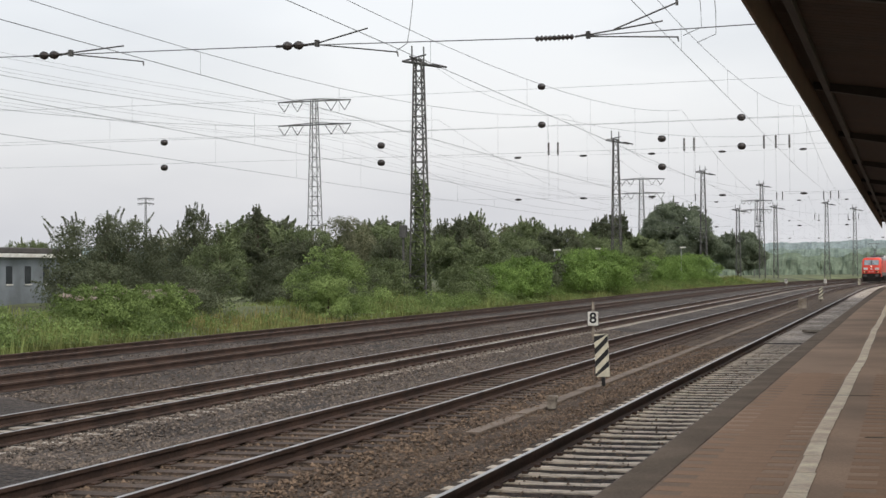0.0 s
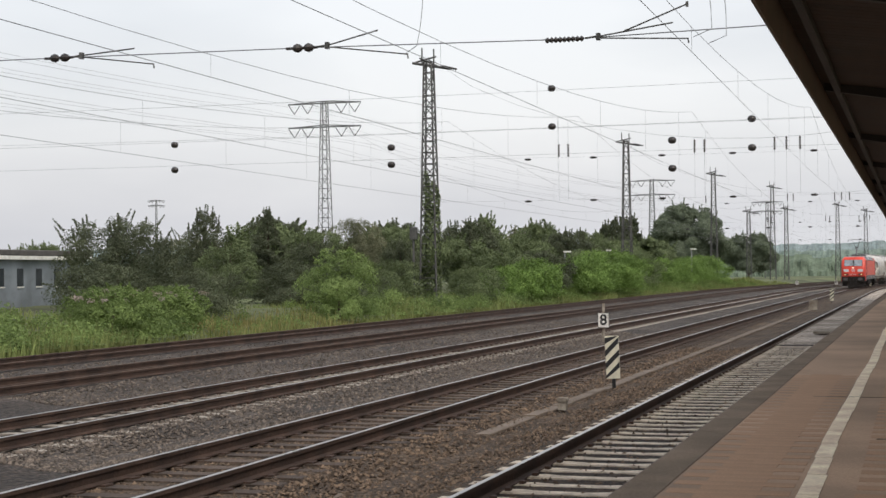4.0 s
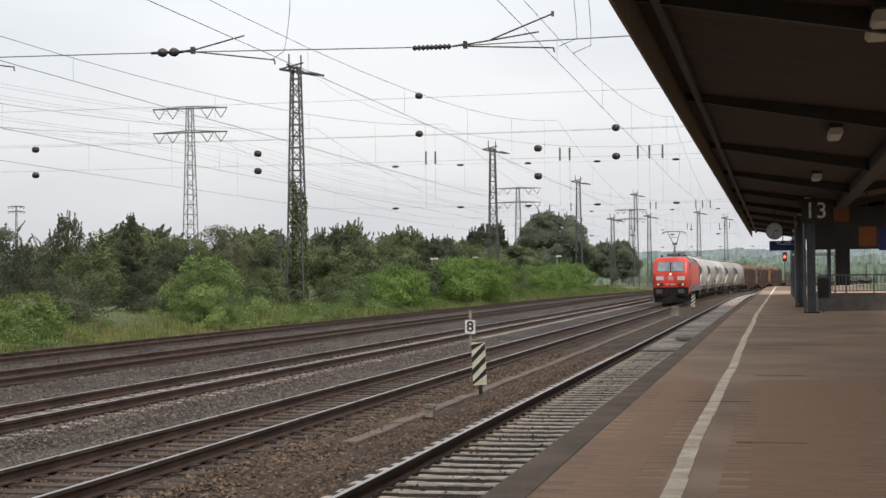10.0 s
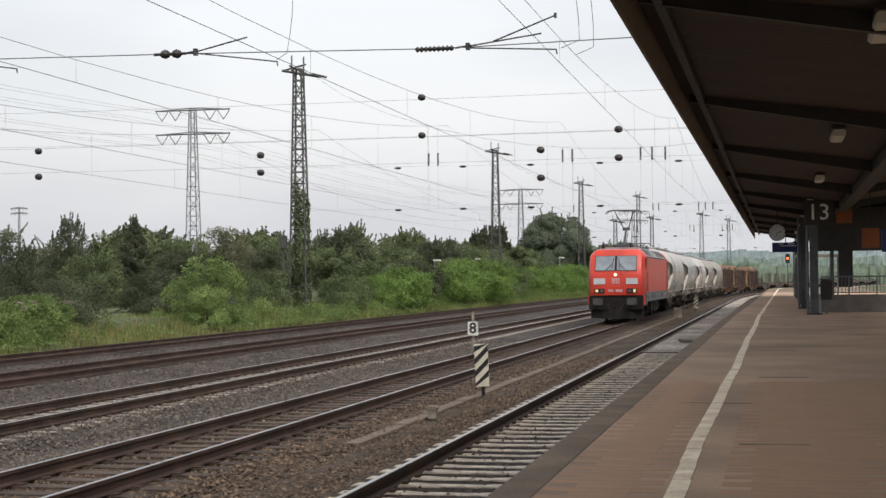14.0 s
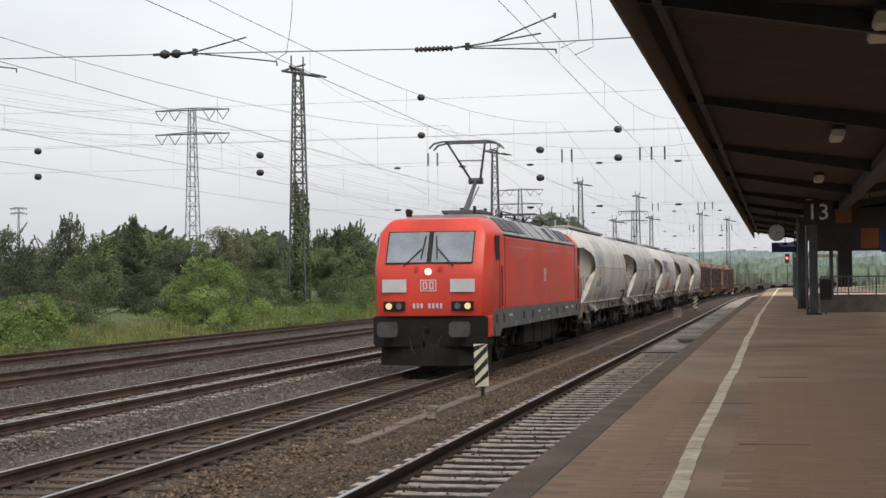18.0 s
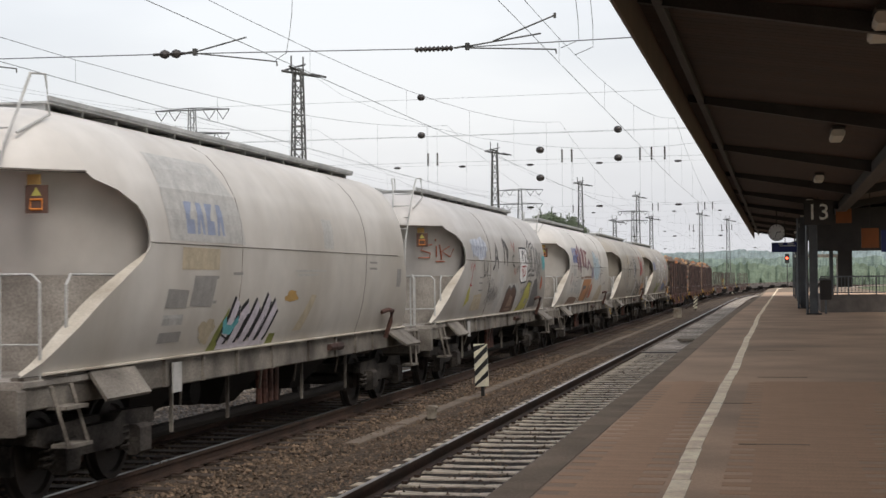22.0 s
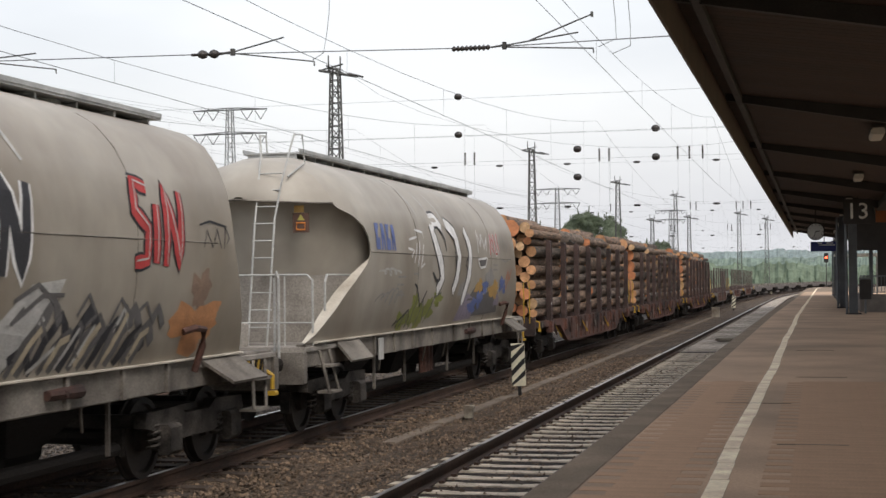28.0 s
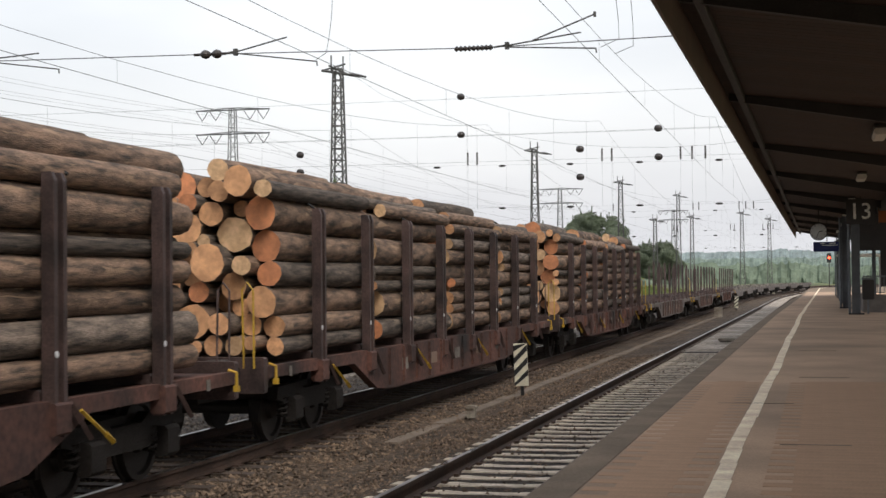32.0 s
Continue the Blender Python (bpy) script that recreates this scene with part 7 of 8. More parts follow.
def deco_sik(sh):
    for pts in (((0.95, 2.98), (0.78, 2.95), (0.74, 2.86), (0.90, 2.80), (0.88, 2.70), (0.68, 2.70)), ((1.02, 2.95), (1.0, 2.72)), ((1.08, 2.98), (1.08, 2.66)), ((1.24, 2.95), (1.10, 2.84), (1.22, 2.72), (1.30, 2.9)), ((0.98, 2.62), (1.12, 2.62)), ((1.02, 3.06), (1.02, 3.10))):
        part("graffiti_line", Shape().tube([on_funnel(x - 0.02, z) for x, z in pts], 0.013, 4), PAINTS["redorange"], sh, "red sprayed tag on the tank end")
    blot(sh, -3.9, 2.95, 1.9, 0.5, "haze", 70, rough=0.5, off=0.004, label="faded pale blue paint")
    for k in range(4):
        marks(sh, "fadedblue", 0.07, [[(0, 2.72), (0.1, 3.12), (0.28, 2.95), (0.2, 2.75)]], "faded blue sprayed letters", dy=-4.7 + 0.42 * k)
    marks(sh, "red", 0.035, [[(-5.05, 2.6), (-4.95, 2.42), (-4.8, 2.6), (-4.7, 2.4), (-4.55, 2.62), (-4.5, 2.45)], [(-4.75, 2.4), (-4.85, 2.15), (-5.0, 2.05)], [(-4.95, 2.1), (-4.75, 2.08)]], "red sprayed tag")
    marks(sh, "dark", 0.06, [[(-3.45, 2.62), (-3.4, 2.3), (-3.2, 2.32), (-3.25, 2.45)], [(-2.95, 2.62), (-3.0, 2.3), (-3.12, 2.36), (-2.95, 2.46)]], "dark sprayed letters")
    rng = random.Random(55)
    for row, (z0, y0, y1, h) in enumerate(((2.16, -2.95, -2.1, 0.13), (1.86, -2.8, -1.3, 0.30), (1.70, -3.0, -1.6, 0.20))):
        pts = []
        k = 0
        while y0 + 0.09 * k < y1:
            pts.append((y0 + 0.09 * k + rng.uniform(-0.02, 0.06), z0 + (h if k % 2 else -h * 0.6) * rng.uniform(0.4, 1.0)))
            k += 1
        stroke(sh, "dark", 0.034, pts, "dark jagged sprayed scrawl")
    fill(sh, "yellowgreen", [(-5.3, 1.6), (-5.15, 1.95), (-4.9, 2.08), (-4.85, 1.75)], "faded yellow-green paint", off=0.004)
    fill(sh, "beige", [(-4.5, 1.5), (-4.3, 1.86), (-3.45, 1.9), (-3.35, 1.52)], "faded yellowish paint", off=0.004)
    marks(sh, "dark", 0.09, [[(-2.3, 2.45), (-2.05, 2.55), (-1.75, 3.1), (-1.55, 2.5)], [(-2.0, 2.75), (-1.6, 2.72)]], "dark slanted sprayed letter")
    marks(sh, "dark", 0.11, [[(-0.75, 2.6), (-0.62, 3.25), (-0.35, 3.0), (-0.30, 2.55)], [(-0.4, 3.2), (-0.12, 2.95), (-0.3, 2.7)]], "dark slanted sprayed letter")
    marks(sh, "dark", 0.05, [[(0.75, 2.85), (0.5, 2.8), (0.5, 2.6), (0.8, 2.55)], [(1.1, 2.55), (1.2, 2.4), (1.45, 2.6), (1.6, 2.38)]])
    marks(sh, "red", 0.03, [[(0.7, 2.35), (0.8, 2.5), (0.95, 2.35), (1.05, 2.5)], [(0.45, 3.0), (0.6, 3.2), (0.8, 2.95), (1.0, 3.18)]])
    fill(sh, "lightgrey", [(-1.66, 1.40), (-1.16, 1.40), (-0.87, 1.8), (-0.74, 2.24), (-0.85, 2.4), (-1.12, 2.3), (-1.29, 1.95)], "curved pale sprayed band")
    fill(sh, "lightgrey", [(-0.45, 1.40), (1.7, 1.40), (1.72, 2.11), (-0.09, 2.10)], "pale ground of a sprayed figure", off=0.004)
    marks(sh, "dark", 0.07, [[(-0.4, 1.40), (-0.16, 1.90), (0.2, 2.04), (0.5, 1.96), (0.9, 2.06), (1.36, 1.9), (1.32, 1.40)]], "dark outline of a sprayed hump", off=0.008)
    fill(sh, "warnbrown", [(-0.38, 1.38), (1.30, 1.38), (1.33, 1.88), (0.9, 2.03), (0.5, 1.93), (0.2, 2.0), (-0.14, 1.87)], "dark brown sprayed hump", off=0.006)
    fill(sh, "brown", [(0.1, 1.42), (0.9, 1.42), (0.95, 1.75), (0.5, 1.82)], off=0.008)
    # square face with crossed eyes
    fill(sh, "white", [(1.60, 2.25), (1.85, 2.12), (2.70, 2.16), (2.85, 2.4), (2.83, 2.95), (2.65, 3.05), (1.63, 3.05)], "white square of a sprayed face")
    marks(sh, "black", 0.045, [[(1.85, 2.25), (1.82, 3.05), (2.9, 3.06), (3.08, 2.95), (3.1, 2.4), (2.95, 2.15), (2.1, 2.12), (1.85, 2.25)], [(2.15, 2.7), (2.45, 3.0)], [(2.18, 3.0), (2.42, 2.72)], [(2.65, 2.62), (2.95, 2.9)], [(2.68, 2.9), (2.92, 2.64)], [(2.42, 3.0), (2.55, 2.88), (2.7, 3.0)]], "black outline of a square face with crossed eyes", dy=-0.25, off=0.010)
    marks(sh, "red", 0.04, [[(2.2, 2.55), (2.85, 2.58), (2.75, 2.35), (2.4, 2.28), (2.2, 2.55)], [(2.4, 2.5), (2.5, 2.36), (2.6, 2.52), (2.7, 2.4)]], "red mouth", dy=-0.25, off=0.010)
    # outlined letters
    for k, pts in enumerate(([(0.55, 0.95), (0.15, 0.8), (0.1, 0.55), (0.45, 0.4), (0.4, 0.12), (0.0, 0.05)], [(0.5, 0.9), (0.12, 0.85), (0.1, 0.1), (0.5, 0.12)], [(0.0, 0.05), (0.05, 0.85), (0.4, 0.1), (0.45, 0.85)], [(0.0, 0.0), (0.05, 0.75), (0.4, 0.05), (0.45, 0.75)])):
        marks(sh, "dark", 0.22, [pts], "dark outlined sprayed letters", dy=2.95 + 0.56 * k, dz=2.30 - 0.02 * k)
        marks(sh, "lightgrey", 0.09, [pts], dy=2.95 + 0.56 * k, dz=2.30 - 0.02 * k, off=0.011)
    marks(sh, "dark", 0.05, [[(3.4, 2.6), (3.3, 2.4), (3.5, 2.3)], [(4.6, 2.2), (4.8, 2.0), (4.9, 2.15), (5.0, 1.95)]])
    marks(sh, "teal", 0.15, [[(5.6, 2.9), (5.48, 2.75), (5.6, 2.62), (5.5, 2.5)], [(5.72, 2.9), (5.78, 2.5)], [(5.85, 2.5), (5.9, 2.9)]], "turquoise sprayed letters")
    fill(sh, "yellowgreen", [(1.85, 1.37), (2.6, 1.38), (3.3, 1.42), (3.6, 1.72), (3.5, 2.0), (3.7, 2.12), (3.1, 2.14), (2.6, 1.85), (2.3, 1.55)], "yellow-green sprayed letter")
    marks(sh, "dark", 0.05, [[(1.9, 1.42), (2.3, 1.6), (2.6, 1.9), (3.1, 2.17), (3.75, 2.13), (3.55, 1.98), (3.65, 1.7), (3.3, 1.4)]], off=0.010)
    fill(sh, "grey", [(2.95, 1.55), (3.25, 1.55), (3.3, 1.68), (3.05, 1.7)], off=0.009)
    fill(sh, "dark", [(3.75, 1.42), (5.0, 1.45), (5.1, 1.75), (4.6, 2.25), (4.2, 2.2), (3.9, 1.9)], "dark grey sprayed shade")
    blot(sh, 5.45, 2.1, 0.34, 0.4, "redorange", 81, rough=0.2, label="round orange-red blot", off=0.009)
    marks(sh, "black", 0.05, [[(2.15, 1.85), (2.05, 1.98)], [(2.3, 1.8), (2.35, 1.98)], [(2.5, 1.9), (2.55, 2.02)]])


def deco_maker(sh):
    maker_blocks(sh, -4.7, 2.76, 1.4, 0.5, "blue")
    for k, pts in enumerate(([(-3.85, 3.2), (-3.55, 2.55), (-3.3, 2.5), (-3.45, 3.2)], [(-3.35, 3.3), (-2.85, 3.38), (-2.6, 2.9), (-2.75, 2.38), (-3.2, 2.7)], [(-2.4, 3.2), (-2.0, 3.34), (-1.75, 3.25), (-2.0, 2.6), (-2.35, 2.72)], [(-1.95, 2.65), (-1.3, 2.6), (-1.35, 2.75), (-1.75, 2.8)],
                             [(-1.55, 3.28), (-0.75, 3.2), (-0.85, 3.08), (-1.3, 3.12), (-1.2, 2.6), (-1.5, 2.58)], [(-1.1, 2.5), (-0.9, 2.75), (-0.45, 2.95), (-0.1, 2.62), (0.2, 2.5), (-0.1, 2.85), (-0.5, 2.72), (-0.75, 2.55)])):
        fill(sh, "plum" if k % 2 else "darkred", pts, "faded dark red and purple sprayed letters", off=0.009 + 0.0004 * k)
    marks(sh, "plum", 0.08, [[(0.05, 2.75), (0.2, 2.5), (0.3, 2.7)]], off=0.012)
    fill(sh, "paleblue", [(0.9, 2.9), (1.2, 3.25), (1.7, 3.2), (1.9, 2.95), (2.5, 3.05), (2.7, 2.8), (3.1, 2.7), (3.0, 2.45), (2.5, 2.2), (1.6, 2.15), (1.1, 2.4)], "pale blue sprayed letters")
    fill(sh, "purple", [(0.25, 2.3), (0.6, 2.65), (0.9, 2.6), (1.1, 2.3), (0.7, 2.2)], off=0.007)
    marks(sh, "dark", 0.05, [[(1.35, 3.25), (1.55, 2.85), (1.5, 2.3)], [(1.0, 3.2), (1.15, 2.75), (1.5, 2.78)], [(1.9, 3.1), (2.05, 2.6), (1.9, 2.2)], [(2.5, 3.05), (2.75, 2.6), (2.4, 2.1)], [(3.1, 2.75), (3.35, 2.5), (2.9, 2.2)], [(0.6, 2.65), (0.4, 2.45), (0.75, 2.35)]], "black strokes through pale blue letters", off=0.010)
    marks(sh, "brown", 0.09, [[(-2.6, 2.24), (-1.9, 2.25)], [(-1.7, 2.27), (0.4, 2.28)]], "brown sprayed bar")
    fill(sh, "orange", [(-2.35, 1.45), (-0.6, 1.42), (0.0, 1.75), (0.45, 2.2), (-1.8, 2.2), (-2.0, 1.95)], "orange-brown sprayed block")
    marks(sh, "dark", 0.14, [[(-2.2, 1.4), (-1.75, 1.9), (-0.95, 1.92)], [(-0.9, 1.38), (-0.2, 2.0)], [(-0.2, 1.45), (0.35, 2.0)]], "dark slanted bars", off=0.009)
    fill(sh, "redorange", [(0.1, 1.5), (0.6, 1.55), (0.85, 1.85), (0.7, 2.1), (0.4, 1.9)], off=0.008)
    fill(sh, "lightgrey", [(-3.6, 1.7), (-2.7, 1.7), (-2.3, 2.1), (-2.5, 2.25), (-3.5, 2.2)], off=0.006)
    fill(sh, "brown", [(-5.6, 1.37), (-3.2, 1.37), (-2.9, 1.55), (-4.2, 1.62), (-5.0, 1.6)], "brown sprayed band")
    fill(sh, "beige", [(1.8, 1.37), (3.9, 1.4), (4.1, 1.7), (3.9, 2.0), (3.0, 1.95)], "faded yellow-brown paint")
    panel_patch(sh, -4.7, 2.32, -3.9, 2.55, "lightgrey")
    for k, (y, z) in enumerate(((-4.8, 2.0), (-4.2, 1.95), (-4.9, 1.75), (-4.1, 1.75))):
        panel_patch(sh, y, z, y + 0.45, z + 0.16, "lightgrey", "stencil_bar")
    marks(sh, "darkred", 0.12, [[(-5.25, 2.05), (-5.0, 2.4)]])
    scribble(sh, 4.1, 2.65, 0.5, 0.3, "lightgrey", 366, 0.015, 3)
    scribble(sh, 4.6, 2.05, 0.7, 0.25, "grey", 367, 0.015, 4)


def deco_sin(sh):
    letters_in = ([(0.42, 0.85), (0.12, 0.9), (0.05, 0.6), (0.35, 0.42), (0.32, 0.08), (0.03, 0.05)], [(0.55, 0.05), (0.58, 0.68)], [(0.8, 0.02), (0.85, 0.85), (1.15, 0.05), (1.25, 0.85)])
    for a, b, k in ((-0.05, 2.25, 1.0),):
        marks(sh, "white", 0.27, letters_in, "white sprayed letters with black centres", a, b, k, 0.007)
        marks(sh, "black", 0.17, letters_in, "", a, b, k, 0.011)
    marks(sh, "black", 0.24, letters_in, "black outline of red letters", 3.3, 2.36, 0.98, 0.007)
    marks(sh, "red", 0.17, letters_in, "red sprayed letters", 3.3, 2.36, 0.98, 0.011)
    marks(sh, "lightgrey", 0.025, letters_in, "", 3.33, 2.38, 0.98, 0.014)
    marks(sh, "black", 0.045, [[(-2.4, 2.62), (-2.0, 2.68), (-2.25, 2.3)], [(-2.1, 2.8), (-1.45, 2.84)], [(-1.95, 2.78), (-1.7, 2.6), (-2.1, 2.15)], [(-1.55, 2.75), (-1.95, 2.2)], [(-1.4, 2.7), (-1.6, 2.12)], [(-1.5, 2.75), (-1.1, 2.95), (-0.95, 2.75), (-1.05, 2.35), (-1.35, 2.85), (-1.2, 3.05)]], "black sprayed arrow and letters", off=0.009)
    marks(sh, "black", 0.028, [[(5.0, 2.85), (5.3, 2.9), (5.8, 2.85)], [(5.1, 2.6), (5.2, 2.8), (5.35, 2.6), (5.5, 2.82), (5.6, 2.6)], [(5.75, 2.85), (5.7, 2.6), (5.85, 2.72), (5.75, 2.85)]], "small black sprayed tag")
    marks(sh, "dark", 0.04, [[(-2.1, 1.6), (-1.8, 1.62)], [(-1.55, 1.5), (-1.45, 1.8), (-1.55, 1.65), (-1.3, 1.66)], [(-0.95, 1.62), (-0.6, 1.6)], [(-0.5, 1.5), (-0.35, 1.72), (-0.15, 1.5)], [(0.0, 1.6), (0.1, 1.5), (0.25, 1.75)], [(0.35, 1.6), (0.5, 1.8)]], "thin dark sprayed letters")
    panel_patch(sh, -3.0, 1.95, -2.2, 1.97, "grey", "stencil_bar")
    scribble(sh, -2.7, 1.85, 0.8, 0.16, "grey", 331, 0.02, 4)
    fill(sh, "lightgrey", [(0.1, 1.37), (1.0, 1.37), (1.7, 1.95), (1.9, 2.25), (1.3, 2.2), (0.7, 1.8)], "pale slanting overspray")
    rng = random.Random(91)
    for k in range(15):
        y0 = 1.1 + 0.19 * k
        top = 1.62 + 0.28 * math.sin(0.75 * k) ** 2 + rng.uniform(0, 0.15)
        stroke(sh, "dark" if k % 3 else "black", rng.uniform(0.09, 0.17), [(y0 - 0.15, 1.38), (y0 + 0.02, 1.38 + (top - 1.38) * 0.6), (y0 + 0.25, top), (y0 + 0.42, top - 0.2)], "dark sprayed tangle" if k == 0 else "", off=0.006 + 0.0003 * k)
        if k % 3 == 1:
            stroke(sh, "beige", 0.08, [(y0 - 0.05, 1.42), (y0 + 0.12, 1.66), (y0 + 0.28, top - 0.05)], "pale yellow sprayed strokes", off=0.011)
    marks(sh, "lightgrey", 0.05, [[(1.5, 1.4), (1.9, 1.62)], [(2.0, 1.42), (2.3, 1.78)], [(2.3, 1.42), (2.6, 1.8)], [(3.0, 1.7), (3.2, 1.95), (3.4, 1.72)]], off=0.009)
    marks(sh, "dark", 0.05, [[(2.2, 1.9), (2.4, 2.1), (2.6, 1.9), (2.4, 1.8)], [(2.9, 1.8), (3.1, 2.05), (3.4, 1.85), (3.7, 2.0), (3.9, 1.8)], [(1.2, 2.0), (1.0, 1.85), (1.5, 2.1), (1.9, 2.1)], [(1.0, 2.05), (1.4, 2.2), (1.8, 2.0)]], "dark sprayed loops", off=0.010)
    blot(sh, 5.05, 1.72, 1.3, 0.55, "orange", 124, rough=0.9, label="faded orange overspray", off=0.004)
    blot(sh, 5.1, 2.1, 0.5, 0.5, "brown", 125, rough=0.9, off=0.003)
    for k in range(4):
        e = 0.07 * k
        marks(sh, "beige", 0.05, [[(-2.6 + e, 2.92 + e / 2), (-2.6 + e, 3.3 - e / 2), (-1.95 - e, 3.3 - e / 2), (-1.95 - e, 2.92 + e / 2), (-2.6 + e, 2.92 + e / 2)]], "faded yellowish nested squares")
    marks(sh, "beige", 0.12, [[(-3.2, 2.95), (-2.9, 2.85), (-2.85, 3.1)], [(-4.3, 3.0), (-4.0, 2.8), (-3.8, 3.1)]], "faded yellowish strokes")
    for k in range(5):
        marks(sh, "lightgrey", 0.06, [[(-2.0 + 0.75 * k, 3.75), (-1.85 + 0.75 * k, 3.5), (-1.75 + 0.75 * k, 3.3)]], "pale rubbed streak")
    scribble(sh, -4.4, 2.3, 1.0, 0.4, "grey", 333, 0.02, 4)


def deco_sda(sh):
    maker_blocks(sh, -5.2, 2.70, 1.2, 0.42, "blue")
    marks(sh, "white", 0.045, [[(-3.2, 2.9), (-2.7, 2.96), (-2.75, 3.08), (-2.25, 3.05), (-2.2, 2.95)], [(-3.3, 2.75), (-2.9, 2.72), (-3.1, 2.6)], [(-2.7, 2.85), (-2.9, 2.5)], [(-2.5, 2.9), (-2.65, 2.45)], [(-2.25, 2.85), (-2.45, 2.42), (-2.2, 2.5)]], "white sprayed tag")
    big = ([(-0.75, 3.15), (-1.0, 3.32), (-1.35, 3.3), (-1.5, 3.1), (-1.3, 2.8), (-1.0, 2.5), (-0.85, 2.25), (-1.2, 2.0)], [(-0.35, 3.28), (0.2, 3.1), (0.45, 2.65), (0.3, 2.25), (0.05, 1.98)], [(1.1, 3.2), (1.4, 2.8), (1.35, 2.35), (0.95, 1.75)])
    for w, c, o in ((0.36, "black", 0.007), (0.27, "white", 0.011)):
        for pts in big:
            stroke(sh, c, w, pts, "large white sprayed letters with black outline", off=o)
    marks(sh, "black", 0.05, [[(-0.9, 3.15), (-0.65, 2.95), (-0.6, 2.75)], [(0.1, 2.75), (0.2, 2.4)], [(1.15, 2.65), (1.0, 2.5), (1.2, 2.4)], [(-1.6, 2.35), (-1.3, 2.2), (-1.05, 2.22)]], off=0.014)
    for k, (y, z, w, h) in enumerate(((-3.2, 1.52, 0.7, 0.3), (-2.6, 1.66, 0.6, 0.55), (-2.1, 1.60, 0.7, 0.45), (-1.6, 1.68, 0.7, 0.36), (-1.0, 1.86, 0.6, 0.24))):
        blot(sh, y, z, w, h, "green", 160 + k, rough=1.0, label="olive green sprayed flames" if k == 0 else "", off=0.005 + 0.0004 * k)
    marks(sh, "dark", 0.04, [[(-3.3, 1.4), (-3.05, 1.7), (-2.9, 1.5)], [(-2.3, 1.4), (-2.05, 1.85), (-1.85, 1.5)], [(-1.7, 1.45), (-1.3, 1.9), (-0.8, 1.98)], [(-2.7, 1.42), (-2.5, 1.95)]], off=0.010)
    marks(sh, "black", 0.045, [[(-2.8, 2.15), (-2.6, 2.08), (-2.25, 1.75), (-1.9, 2.02)], [(-3.5, 1.5), (-2.95, 1.7), (-2.8, 1.55), (-2.9, 1.4)], [(-3.7, 1.45), (-3.5, 1.55), (-3.45, 1.4)]], "black outline of flames", off=0.010)
    fill(sh, "dark", [(0.9, 1.45), (4.6, 1.5), (4.3, 1.95), (3.6, 2.0), (2.6, 1.85), (2.2, 2.15), (1.5, 1.85)], "dark violet overspray")
    fill(sh, "purple", [(0.7, 1.4), (2.2, 1.42), (2.1, 1.8), (1.4, 1.95), (0.9, 1.7)], off=0.007)
    fill(sh, "grey", [(0.5, 1.9), (1.1, 1.9), (1.0, 2.2), (0.6, 2.1)], off=0.006)
    marks(sh, "white", 0.05, [[(2.1, 2.62), (3.0, 2.66), (2.85, 2.48), (2.35, 2.45), (2.1, 2.62)], [(2.15, 2.75), (2.2, 3.2), (2.4, 2.9), (2.6, 3.15), (2.75, 2.85), (3.05, 3.1), (2.95, 2.8)]], "white sprayed cup and letters", off=0.010)
    marks(sh, "white", 0.13, [[(3.3, 2.72), (3.45, 3.15), (3.65, 3.0), (3.5, 2.9), (3.7, 2.78)], [(3.8, 3.18), (3.9, 2.76), (4.05, 2.76)], [(4.2, 3.2), (4.08, 3.0), (4.25, 2.82)]], "red letters edged in white", off=0.009)
    marks(sh, "red", 0.065, [[(3.3, 2.72), (3.45, 3.15), (3.65, 3.0), (3.5, 2.9), (3.7, 2.78)], [(3.8, 3.18), (3.9, 2.76), (4.05, 2.76)], [(4.2, 3.2), (4.08, 3.0), (4.25, 2.82)]], off=0.012)
    marks(sh, "grey", 0.035, [[(4.35, 2.75), (4.5, 3.15), (4.7, 2.8), (4.85, 3.2), (5.05, 2.8), (5.2, 3.1), (5.4, 2.8)], [(4.4, 2.65), (4.9, 2.6), (5.5, 2.68)]], "grey sprayed loops")
    blot(sh, 2.35, 2.06, 0.7, 0.28, "mustard", 157, rough=0.9, label="mustard sprayed patch", off=0.009)
    blot(sh, 3.85, 1.98, 0.95, 0.36, "mustard", 158, rough=0.9, off=0.009)
    for y, z, w, h, c, n in ((2.0, 1.68, 0.7, 0.30, "blue", 151), (2.55, 1.82, 0.6, 0.34, "blue", 152), (2.95, 2.06, 0.5, 0.26, "blue", 153), (4.62, 2.12, 0.5, 0.30, "blue", 154), (4.95, 1.98, 0.25, 0.2, "blue", 155), (4.3, 1.75, 0.5, 0.25, "purple", 156)):
        blot(sh, y, z, w, h, c, n, rough=0.9, label="blue sprayed figure" if n == 151 else "", off=0.010)
    marks(sh, "redorange", 0.05, [[(5.0, 2.15), (5.2, 2.4), (5.4, 2.2), (5.6, 2.45)], [(5.1, 2.0), (5.3, 2.25)]], "orange sprayed strokes")
    fill(sh, "dark", [(2.2, 2.6), (2.9, 2.63), (2.8, 2.5), (2.38, 2.48)], off=0.012)
    scribble(sh, -4.3, 2.35, 1.2, 0.12, "lightgrey", 345, 0.02, 4)
    scribble(sh, -4.3, 1.95, 1.4, 0.3, "grey", 346, 0.02, 5)
    blot(sh, 3.3, 2.25, 0.9, 0.35, "grey", 147, rough=0.6)
    for k in range(3):
        marks(sh, "lightgrey", 0.06, [[(-2.6 + 0.9 * k, 3.85), (-2.4 + 0.9 * k, 3.55), (-2.3 + 0.9 * k, 3.35)]], "pale rubbed streak")


